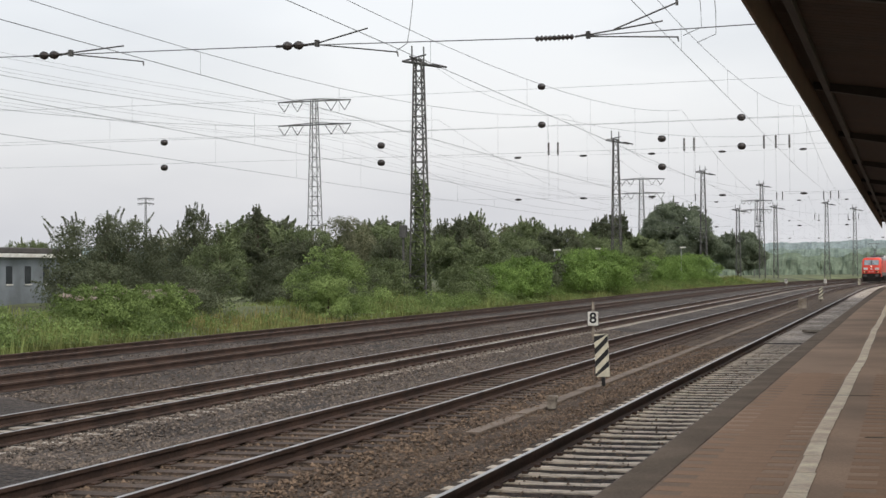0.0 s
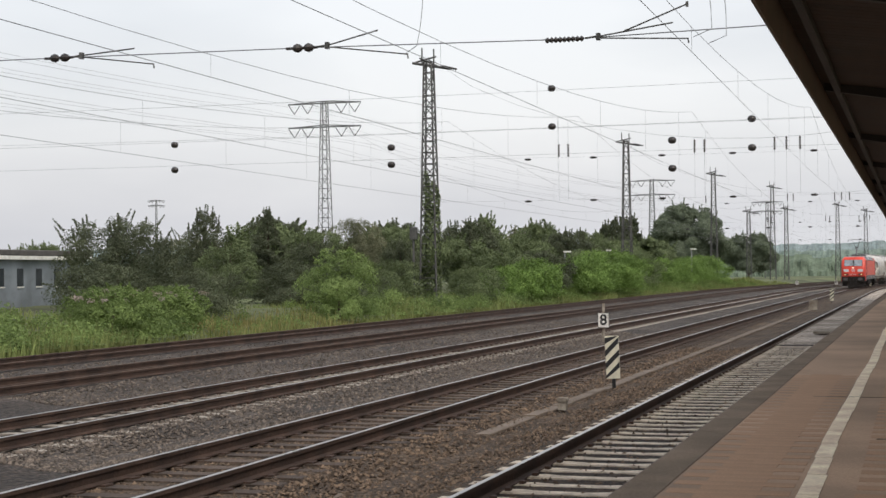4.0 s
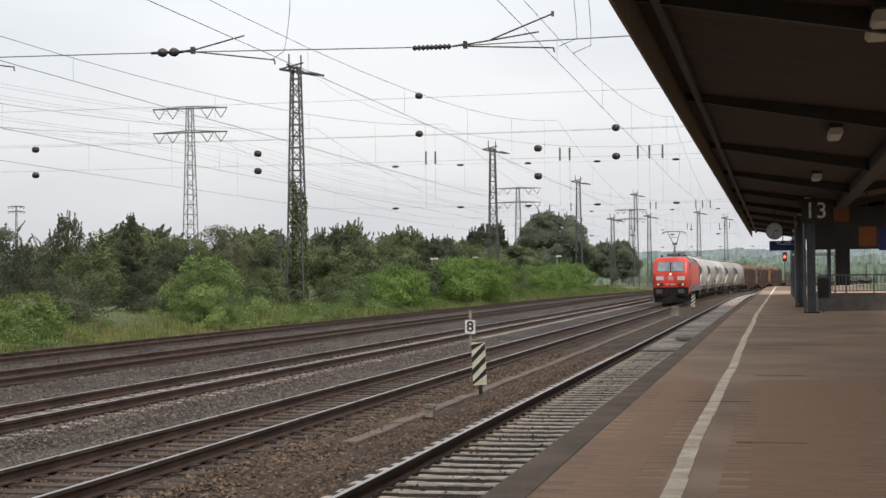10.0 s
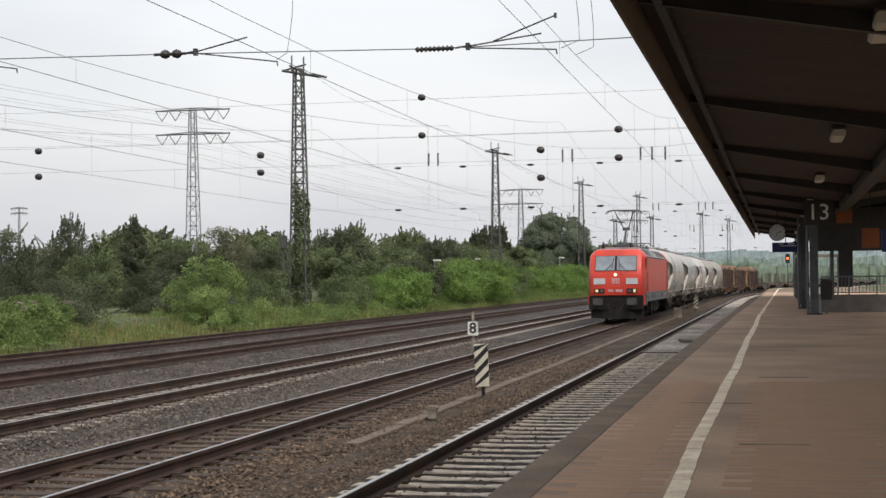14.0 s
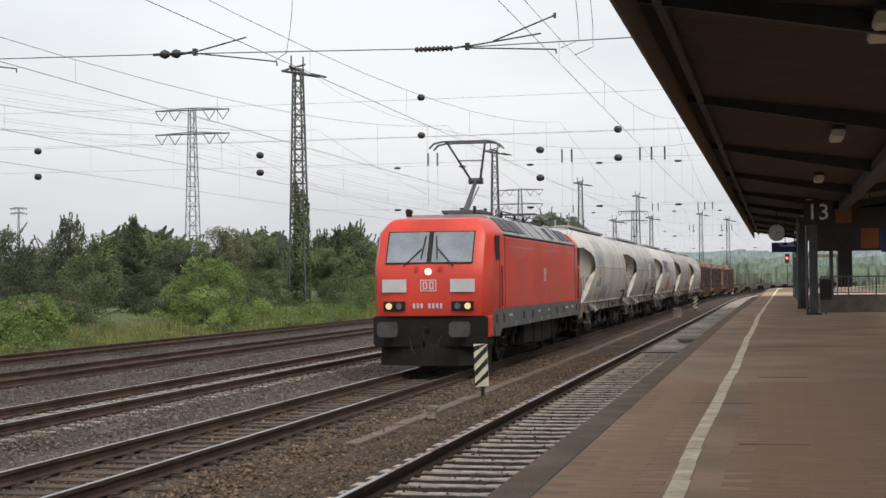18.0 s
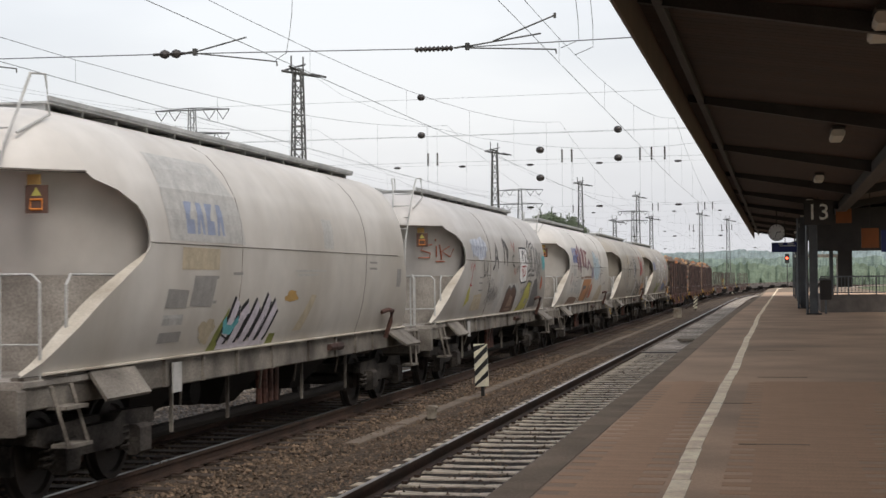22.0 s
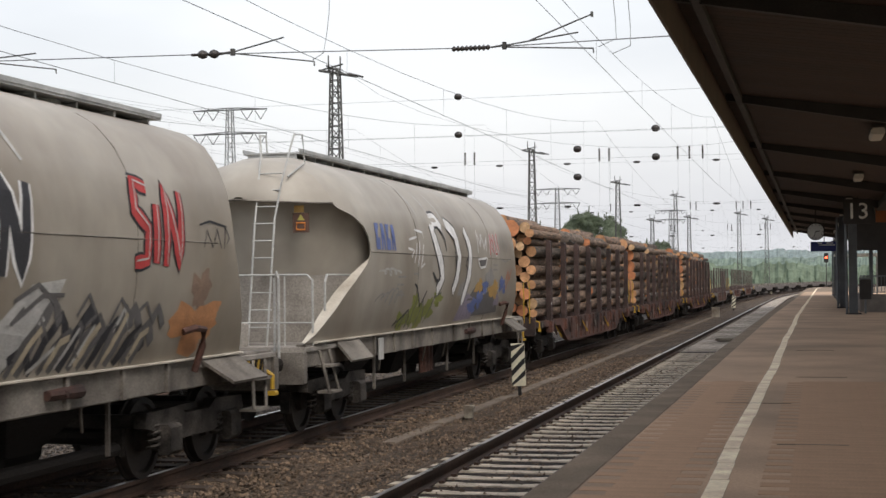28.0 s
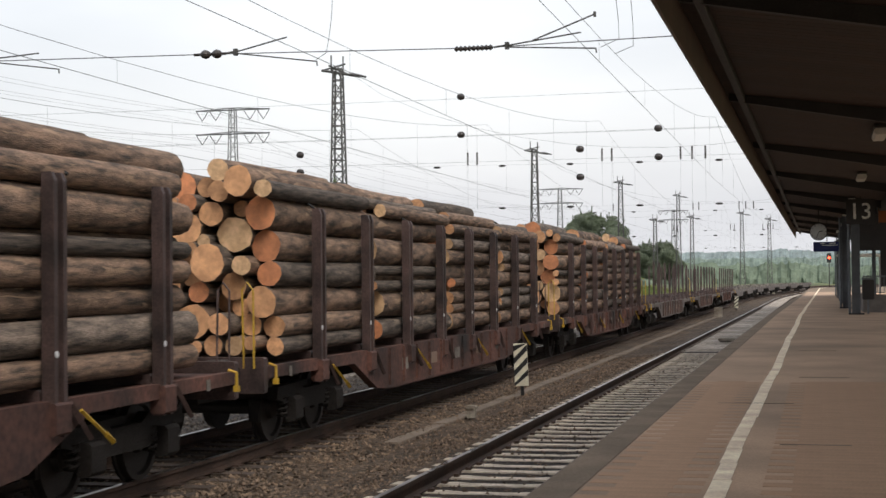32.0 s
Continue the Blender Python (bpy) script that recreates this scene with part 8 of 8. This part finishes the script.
def pack_logs(seed, width=2.42, height=2.25):
    """Round logs dropped one by one into the lowest free hollow between the stanchions."""
    rng = random.Random(seed)
    done = []
    w = width / 2
    fails = 0
    while len(done) < 85 and fails < 25:
        r = rng.choice((0.09, 0.11, 0.12, 0.13, 0.14, 0.15, 0.16, 0.18, 0.21, 0.24)) * rng.uniform(0.92, 1.08)
        best = None
        cand = [(x, r) for x in (-w + r, w - r, rng.uniform(-w + r, w - r))]
        for i, (x1, z1, r1) in enumerate(done):
            for xs in (-w + r, w - r):
                d = (r + r1) ** 2 - (xs - x1) ** 2
                if d > 0:
                    cand.append((xs, z1 + math.sqrt(d)))
            for x2, z2, r2 in done[:i]:
                a, b = r + r1, r + r2
                dx, dz = x2 - x1, z2 - z1
                d = math.hypot(dx, dz)
                if d < 1e-6 or d > a + b:
                    continue
                p = (a * a - b * b + d * d) / (2 * d)
                h2 = a * a - p * p
                if h2 < 0:
                    continue
                h = math.sqrt(h2)
                for sg in (1, -1):
                    cand.append((x1 + (p * dx - sg * h * dz) / d, z1 + (p * dz + sg * h * dx) / d))
        for x, z in cand:
            if abs(x) > w - r + 1e-6 or z < r - 1e-6:
                continue
            if best and z >= best[1]:
                continue
            if all((x - a) ** 2 + (z - b) ** 2 >= (r + c - 0.004) ** 2 for a, b, c in done):
                best = (x, z)
        crown = height + 0.50 * (1 - (best[0] / w) ** 2) if best else 0
        if best and best[1] + r < crown:
            done.append((best[0], best[1], r))
        else:
            fails += 1
    return done


def log_mesh(seed):
    rng = random.Random(seed)
    n, L = 12, 2.2
    sh = Shape()
    rings = []
    ph = rng.uniform(0, 6)
    for k in range(6):
        y = -L + 2 * L * k / 5
        rr = 1.0 + 0.05 * (2.5 - k) / 2.5
        ring = []
        for j in range(n):
            a = 2 * math.pi * j / n
            q = rr * (1 + 0.04 * math.sin(2 * a + ph + k) + 0.03 * math.sin(5 * a + k * 2))
            ring.append((q * math.cos(a) + 0.05 * math.sin(k + ph), y, q * math.sin(a)))
        rings.append(ring)
    sh.loft(rings, caps=False)
    for ring, o in ((rings[0], 0), (rings[-1], 1)):
        sh.add(ring, [tuple(range(n))], 1)
    me = sh.mesh("log", [M_logbark if seed % 3 else M_logbark_grey, (M_logend, M_logend, M_logend_red, M_logend_pale)[seed % 4]], 40)
    return me


LOGS = [log_mesh(200 + k) for k in range(12)]
PACKS = [pack_logs(s) for s in (11, 12, 13, 14, 15)]


def stake_wagon(seed, loaded, label):
    root = empty("timber_wagon", None, label, "timber wagon", "timber wagons")
    for s in (-1, 1):
        sill = Shape()
        x0, x1 = sorted((s * 1.20, s * 1.33))
        prof = [(-10.45, 1.12), (10.45, 1.12), (10.45, 0.97), (6.7, 0.95), (5.5, 0.50), (4.8, 0.44), (-4.8, 0.44), (-5.5, 0.50), (-6.7, 0.95), (-10.45, 0.97)]
        sill.loft([[(x, y, z) for y, z in prof] for x in (x0, x1)])
        so = part("side_sill", sill, M_logframe if loaded else M_flatframe, root, "rusty fish-belly side sill")
        for k in range(12):
            y = -4.8 + k * 0.87
            part("sill_rib", Shape().box(min(s * 1.33, s * 1.37), y - 0.025, 0.5, max(s * 1.33, s * 1.37), y + 0.025, 1.1), M_logframe, so)
        for k in range(5):
            y = -4.0 + k * 1.9
            part("lettering_patch", Shape().box(min(s * 1.33, s * 1.336), y, 0.70, max(s * 1.33, s * 1.336), y + 0.4 + 0.1 * (k % 2), 0.9), PAINTS["brown"] if k % 2 else M_hopframe, so)
        for k in range(8):
            y = -8.25 + k * 2.385
            h = 3.22
            if loaded:
                st = Shape()
                xa, xb = sorted((s * 1.24, s * 1.37))
                for dy in (-0.105, 0.075):
                    st.loft([[(xa, y + dy - 0.035, 0.78), (xb, y + dy - 0.035, 0.78), (xb, y + dy + 0.035, 0.78), (xa, y + dy + 0.035, 0.78)],
                             [(xa, y + dy - 0.035, h - 0.06), (xb, y + dy - 0.035, h - 0.06), (xb, y + dy + 0.035, h - 0.06), (xa, y + dy + 0.035, h - 0.06)],
                             [(xa, y + dy - 0.03, h + 0.02), (xb - 0.03 * s, y + dy - 0.03, h + 0.02), (xb - 0.03 * s, y + dy + 0.03, h + 0.02), (xa, y + dy + 0.03, h + 0.02)]])
                st.box(min(s * 1.24, s * 1.30), y - 0.08, 0.8, max(s * 1.24, s * 1.30), y + 0.06, h - 0.12)
                ob = part("stanchion", st, M_stake, root, "dark red-brown steel stanchion")
                part("foot_bracket", Shape().box(min(s * 1.22, s * 1.40), y - 0.16, 0.80, max(s * 1.22, s * 1.40), y + 0.13, 1.10, bevel=0.02), M_logframe, ob)
                part("brace", Shape().bar((s * 1.37, y + 0.16, 1.08), (s * 1.40, y + 0.52, 0.72), 0.05), M_stake, ob)
                part("reflector", Shape().disc((s * 1.375, y - 0.105, 1.55), "x", 0.032, 0.012, 12), M_platew, ob)
            else:
                st = Shape().box(min(s * 1.26, s * 1.34), y - 0.05, 0.85, max(s * 1.26, s * 1.34), y + 0.05, 2.9, bevel=0.01)
                part("stanchion", st, M_stake, root, "thin empty stanchion")
            if loaded and k % 2 == 0:
                part("ratchet_lever", Shape().bar((s * 1.38, y + 0.35, 1.0), (s * 1.46, y + 0.75, 0.72), 0.03).bar((s * 1.455, y + 0.72, 0.74), (s * 1.47, y + 0.85, 0.65), 0.045), M_yellow, root, "yellow ratchet lever")
    part("floor", Shape().box(-1.22, -10.4, 0.98, 1.22, 10.4, 1.10), M_logframe if loaded else M_flatframe, root)
    part("centre_sill", Shape().box(-0.35, -10.4, 0.62, 0.35, 10.4, 0.978), M_under, root)
    for k in range(8):
        y = -8.25 + k * 2.385
        part("bolster", Shape().box(-1.2, y - 0.1, 1.10, 1.2, y + 0.1, 1.22, bevel=0.02), M_stake, root)
    for sg in (-1, 1):
        part("headstock", Shape().box(-1.33, sg * 10.5 - 0.06, 0.78, 1.33, sg * 10.5 + 0.06, 1.24, bevel=0.02), M_stake, root)
        buffers(root, sg * 11.1, M_buffer)
        hs = Shape().tube([(1.05, sg * 10.55, 1.1), (1.05, sg * 10.6, 2.1), (1.12, sg * 10.6, 2.2), (1.2, sg * 10.6, 2.1), (1.2, sg * 10.58, 1.1)], 0.014, 6)
        part("grab_rail", hs, M_yellow if sg < 0 else M_stake, root, "bent steel grab rail")
        part("end_handle", Shape().tube([(1.30, sg * 10.3, 1.15), (1.40, sg * 10.32, 1.12), (1.40, sg * 10.32, 0.95)], 0.02, 6).box(1.37, sg * 10.32 - 0.035, 0.89, 1.43, sg * 10.32 + 0.035, 0.96), M_yellow, root, "yellow brake handle")
        part("tag", Shape().box(1.335, sg * 9.6 - 0.05, 0.95, 1.345, sg * 9.6 + 0.05, 1.08), M_hopframe, root)
        bogie(root, sg * 8.0, 1.8, 0.46, M_under)
    if loaded:
        rng = random.Random(seed)
        for b in range(4):
            yc = -7.35 + b * 4.9
            pack = PACKS[(seed + b) % 5]
            mir = rng.choice((-1, 1))
            for x, z, r in pack:
                ob = part("log", rng.choice(LOGS), [], root)
                ln = rng.uniform(0.97, 1.09)
                ob.location = (x * mir, yc + rng.choice((-0.30, -0.1, -0.05, 0.0, 0.08, 0.22)) + rng.uniform(-0.1, 0.1), 1.22 + z)
                ob.scale = (r, ln, r)
                ob.rotation_euler = (0, rng.uniform(0, 6.28), 0 if rng.random() < 0.5 else math.pi)
            if b == (3 if seed == 3 else 1):
                # a heap of thinner logs on top of the load
                for k, (hx, hz, hr) in enumerate(((-0.75, 2.36, 0.12), (-0.5, 2.38, 0.13), (-0.22, 2.40, 0.14), (0.08, 2.40, 0.15), (0.38, 2.36, 0.13), (0.62, 2.30, 0.11), (-0.35, 2.60, 0.12), (-0.06, 2.62, 0.12))[:8 if seed == 3 else 5]):
                    ob = part("log", rng.choice(LOGS), [], root)
                    ob.location = (hx, yc + rng.uniform(-0.2, 0.2), 1.22 + hz)
                    ob.scale = (hr, rng.uniform(0.9, 1.05), hr)
                    ob.rotation_euler = (0, rng.uniform(0, 6.28), rng.uniform(-0.03, 0.03))
            part("strap", Shape().tube([(1.23, yc - 0.9, 3.25), (0.7, yc - 0.9, 3.60), (0.0, yc - 0.88, 3.74), (-0.7, yc - 0.9, 3.60), (-1.23, yc - 0.9, 3.25)], 0.018, 4), M_rubber, root, "dark lashing strap")
    return root


def flat_wagon():
    root = empty("flat_wagon", None, "empty low grey container flat wagon", "flat wagon", "empty flat wagons")
    for s in (-1, 1):
        x0, x1 = sorted((s * 1.15, s * 1.30))
        prof = [(-9.4, 1.18), (9.4, 1.18), (9.4, 0.9), (6.0, 0.88), (4.8, 0.55), (-4.8, 0.55), (-6.0, 0.88), (-9.4, 0.9)]
        so = part("side_sill", Shape().loft([[(x, y, z) for y, z in prof] for x in (x0, x1)]), M_flatframe, root)
        for k in range(6):
            y = -8.5 + k * 3.4
            part("container_spigot", Shape().box(min(s * 1.1, s * 1.32), y - 0.1, 1.18, max(s * 1.1, s * 1.32), y + 0.1, 1.32), M_hopframe, so)
            part("pale_plate", Shape().box(min(s * 1.3, s * 1.31), y + 0.8, 0.92, max(s * 1.3, s * 1.31), y + 1.2, 1.1), M_dust, so)
    part("floor", Shape().box(-1.14, -9.4, 1.0, 1.14, 9.4, 1.12), M_flatframe, root)
    part("centre_sill", Shape().box(-0.4, -9.3, 0.6, 0.4, 9.3, 0.99), M_under, root)
    for sg in (-1, 1):
        part("headstock", Shape().box(-1.3, sg * 9.45 - 0.05, 0.8, 1.3, sg * 9.45 + 0.05, 1.2), M_flatframe, root)
        buffers(root, sg * 10.0, M_buffer)
        bogie(root, sg * 7.0, 1.8, 0.46, M_under)
    return root


# order of the train: thing and its centre behind the locomotive's front
TRAIN = [(locomotive(), 8.95)]
HOPPERS = (("pale grey cement hopper wagon with a greyed-out mark and small graffiti", M_hop, deco_clean),
           ("whitish cement hopper wagon covered in faded dark graffiti", M_hop3, deco_sik),
           ("cream hopper wagon with purple and pale blue graffiti", M_hop, deco_maker),
           ("dirty beige hopper wagon with red graffiti letters", M_hop2, deco_sin),
           ("dirty grey hopper wagon with large white graffiti letters", M_hop2, deco_sda))
for i, (lab, tank, deco) in enumerate(HOPPERS):
    TRAIN.append((hopper(lab, tank, deco, i > 1), 27.1 + 17.2 * i))
for i in range(3):
    TRAIN.append((stake_wagon(3 + i, True, "brown timber wagon loaded with sawn spruce logs between dark stanchions"), (115.95, 137.95, 160.5)[i]))
n_spin = len(SPIN)
stk = stake_wagon(9, False, "empty timber wagon with bare upright stanchions")
TRAIN.append((stk, 182.8))
for i in (4, 5):
    TRAIN.append((copy_thing(stk, Matrix.Identity(4)), 182.8 + 22.2 * (i - 3)))
flt = flat_wagon()
TRAIN.append((flt, 248.0))
for i in range(1, 7):
    TRAIN.append((copy_thing(flt, Matrix.Identity(4)), 248.0 + 20.0 * i))

# seconds, place of the locomotive's front along the line
RUN = [(0, 239.0), (1, 227.3), (2, 215.5), (3, 203.9), (4, 192.3), (5.5, 175.0), (7, 157.6), (9, 134.2), (11, 111.3), (13, 89.2), (15, 67.8), (17, 46.3), (19, 24.9), (20.5, 9.4), (22, -6.1),
       (25, -37.0), (28, -67.9), (30, -88.5), (32, -109.2)]


def place(off, t):
    """Pose of a vehicle whose centre is off metres behind the front, at t seconds."""
    ts, ss = zip(*RUN)
    s = float(np.interp(t, ts, ss)) + off
    x, y, a = line_at(s, TRACKS["b"])
    return pose(x, y, 0, 0, 0, a)


# ---- loose stones and paving pieces ----
def loose_stones(name, label, zones, seed, mat):
    """Angular stones lying on the ballast; each a squashed, jittered octahedron."""
    rng = np.random.RandomState(seed)
    base = np.array([(1, 0, 0), (-1, 0, 0), (0, 1, 0), (0, -1, 0), (0, 0, 1), (0, 0, -1)], float)
    faces = np.array([(0, 2, 4), (2, 1, 4), (1, 3, 4), (3, 0, 4), (2, 0, 5), (1, 2, 5), (3, 1, 5), (0, 3, 5)])
    vs, fs, k = [], [], 0
    for x0, x1, s0, s1, n, z in zones:
        x = rng.uniform(x0, x1, n)
        s = s0 + (s1 - s0) * rng.rand(n) ** 1.35
        d = np.min(np.abs(x[:, None] - np.array(list(TRACKS.values()))[None, :]), axis=1)
        zz = z - 0.10 * np.clip((d - 1.5) / 0.8, 0, 1)
        size = rng.uniform(0.016, 0.040, (n, 1, 1))
        v = base[None] * size * rng.uniform(0.6, 1.25, (n, 6, 1)) + rng.normal(size=(n, 6, 3)) * size * 0.22
        a = rng.rand(n) * 6.28
        c, q = np.cos(a)[:, None], np.sin(a)[:, None]
        vx, vy = v[:, :, 0] * c - v[:, :, 1] * q, v[:, :, 0] * q + v[:, :, 1] * c
        v = np.stack([vx + x[:, None], vy + s[:, None], v[:, :, 2] * 0.8 + zz[:, None] + 0.006], 2)
        vs.append(v.reshape(-1, 3))
        fs.append((faces[None] + (np.arange(n) * 6)[:, None, None]).reshape(-1, 3) + k)
        k += n * 6
    me = bpy.data.meshes.new(name)
    me.from_pydata(np.concatenate(vs).tolist(), [], np.concatenate(fs).tolist())
    me.materials.append(mat)
    part(name, me, [], label=label, kind="stuff")


M_stone_b = material("brown_stone", (0.150, 0.105, 0.070), 0.95, var=0.25, island=0.6, bump=0.2, tint=(0.13, 0.095, 0.07))
M_stone_g = material("grey_stone", (0.128, 0.105, 0.086), 0.95, var=0.25, island=0.6, bump=0.2)
loose_stones("loose_brown_stones", "brown and grey loose ballast stones", [(-7.3, -4.5, 11, 48, 15000, -0.205), (-9.0, -7.4, 14, 50, 5000, -0.215), (-4.3, -2.0, 9, 47, 2600, -0.190)], 21, M_stone_b)
loose_stones("loose_grey_stones", "grey loose ballast stones between the tracks", [(-12.0, -9.1, 17, 60, 15000, -0.205), (-13.6, -12.0, 22, 60, 4000, -0.215), (-17.4, -13.7, 26, 75, 9000, -0.205), (-22, -19.2, 30, 75, 3000, -0.205)], 22, M_stone_g)


def paving_slabs():
    """The slabs nearest to where one stands, laid in running bond with thin joints."""
    root = bpy.data.objects["platform"]
    sh = Shape()
    a, b, h = 0.1999, 0.0999, 0.002
    sh.loft([[(-a, -b, -h), (a, -b, -h), (a, b, -h), (-a, b, -h)], [(-a, -b, 0.0), (a, -b, 0.0), (a, b, 0.0), (-a, b, 0.0)], [(-a + 0.002, -b + 0.002, 0.001), (a - 0.002, -b + 0.002, 0.001), (a - 0.002, b - 0.002, 0.001), (-a + 0.002, b - 0.002, 0.001)]])
    me = sh.mesh("paving_slab", [M_slab])
    rng = random.Random(77)
    n = 0
    for j in range(60):
        y = 9.6 + 0.2 * j
        for i in range(9):
            x = -1.40 + 0.4 * i + (0.2 if j % 2 else 0.0)
            if abs(x + 0.68) < 0.30 or x > 1.6 or n >= 300 or (x + 0.2 > y * 0.072 + 0.1):
                continue
            ob = part("paving_slab", me, [], root)
            ob.location = (x, y, PZ + 0.0025 + rng.uniform(-0.0004, 0.0004))
            ob.rotation_euler = (rng.uniform(-0.001, 0.001), rng.uniform(-0.001, 0.001), rng.uniform(-0.006, 0.006))
            n += 1


paving_slabs()


def motions():
    ts, ss = zip(*RUN)
    for thing, off in TRAIN:
        walk(thing, [(t, place(off, t)) for t in ts])
    for ob, y, r in SPIN[:n_spin]:
        step = 2 if r > 0.6 else 1
        rows = []
        for k in range(0, 32 * FPS + 1, step):
            t = k / FPS
            rows.append((t, pose(0, y, r, math.degrees(float(np.interp(t, ts, ss)) / r) % 360.0, 0, 0)))
        walk(ob, rows)


motions()
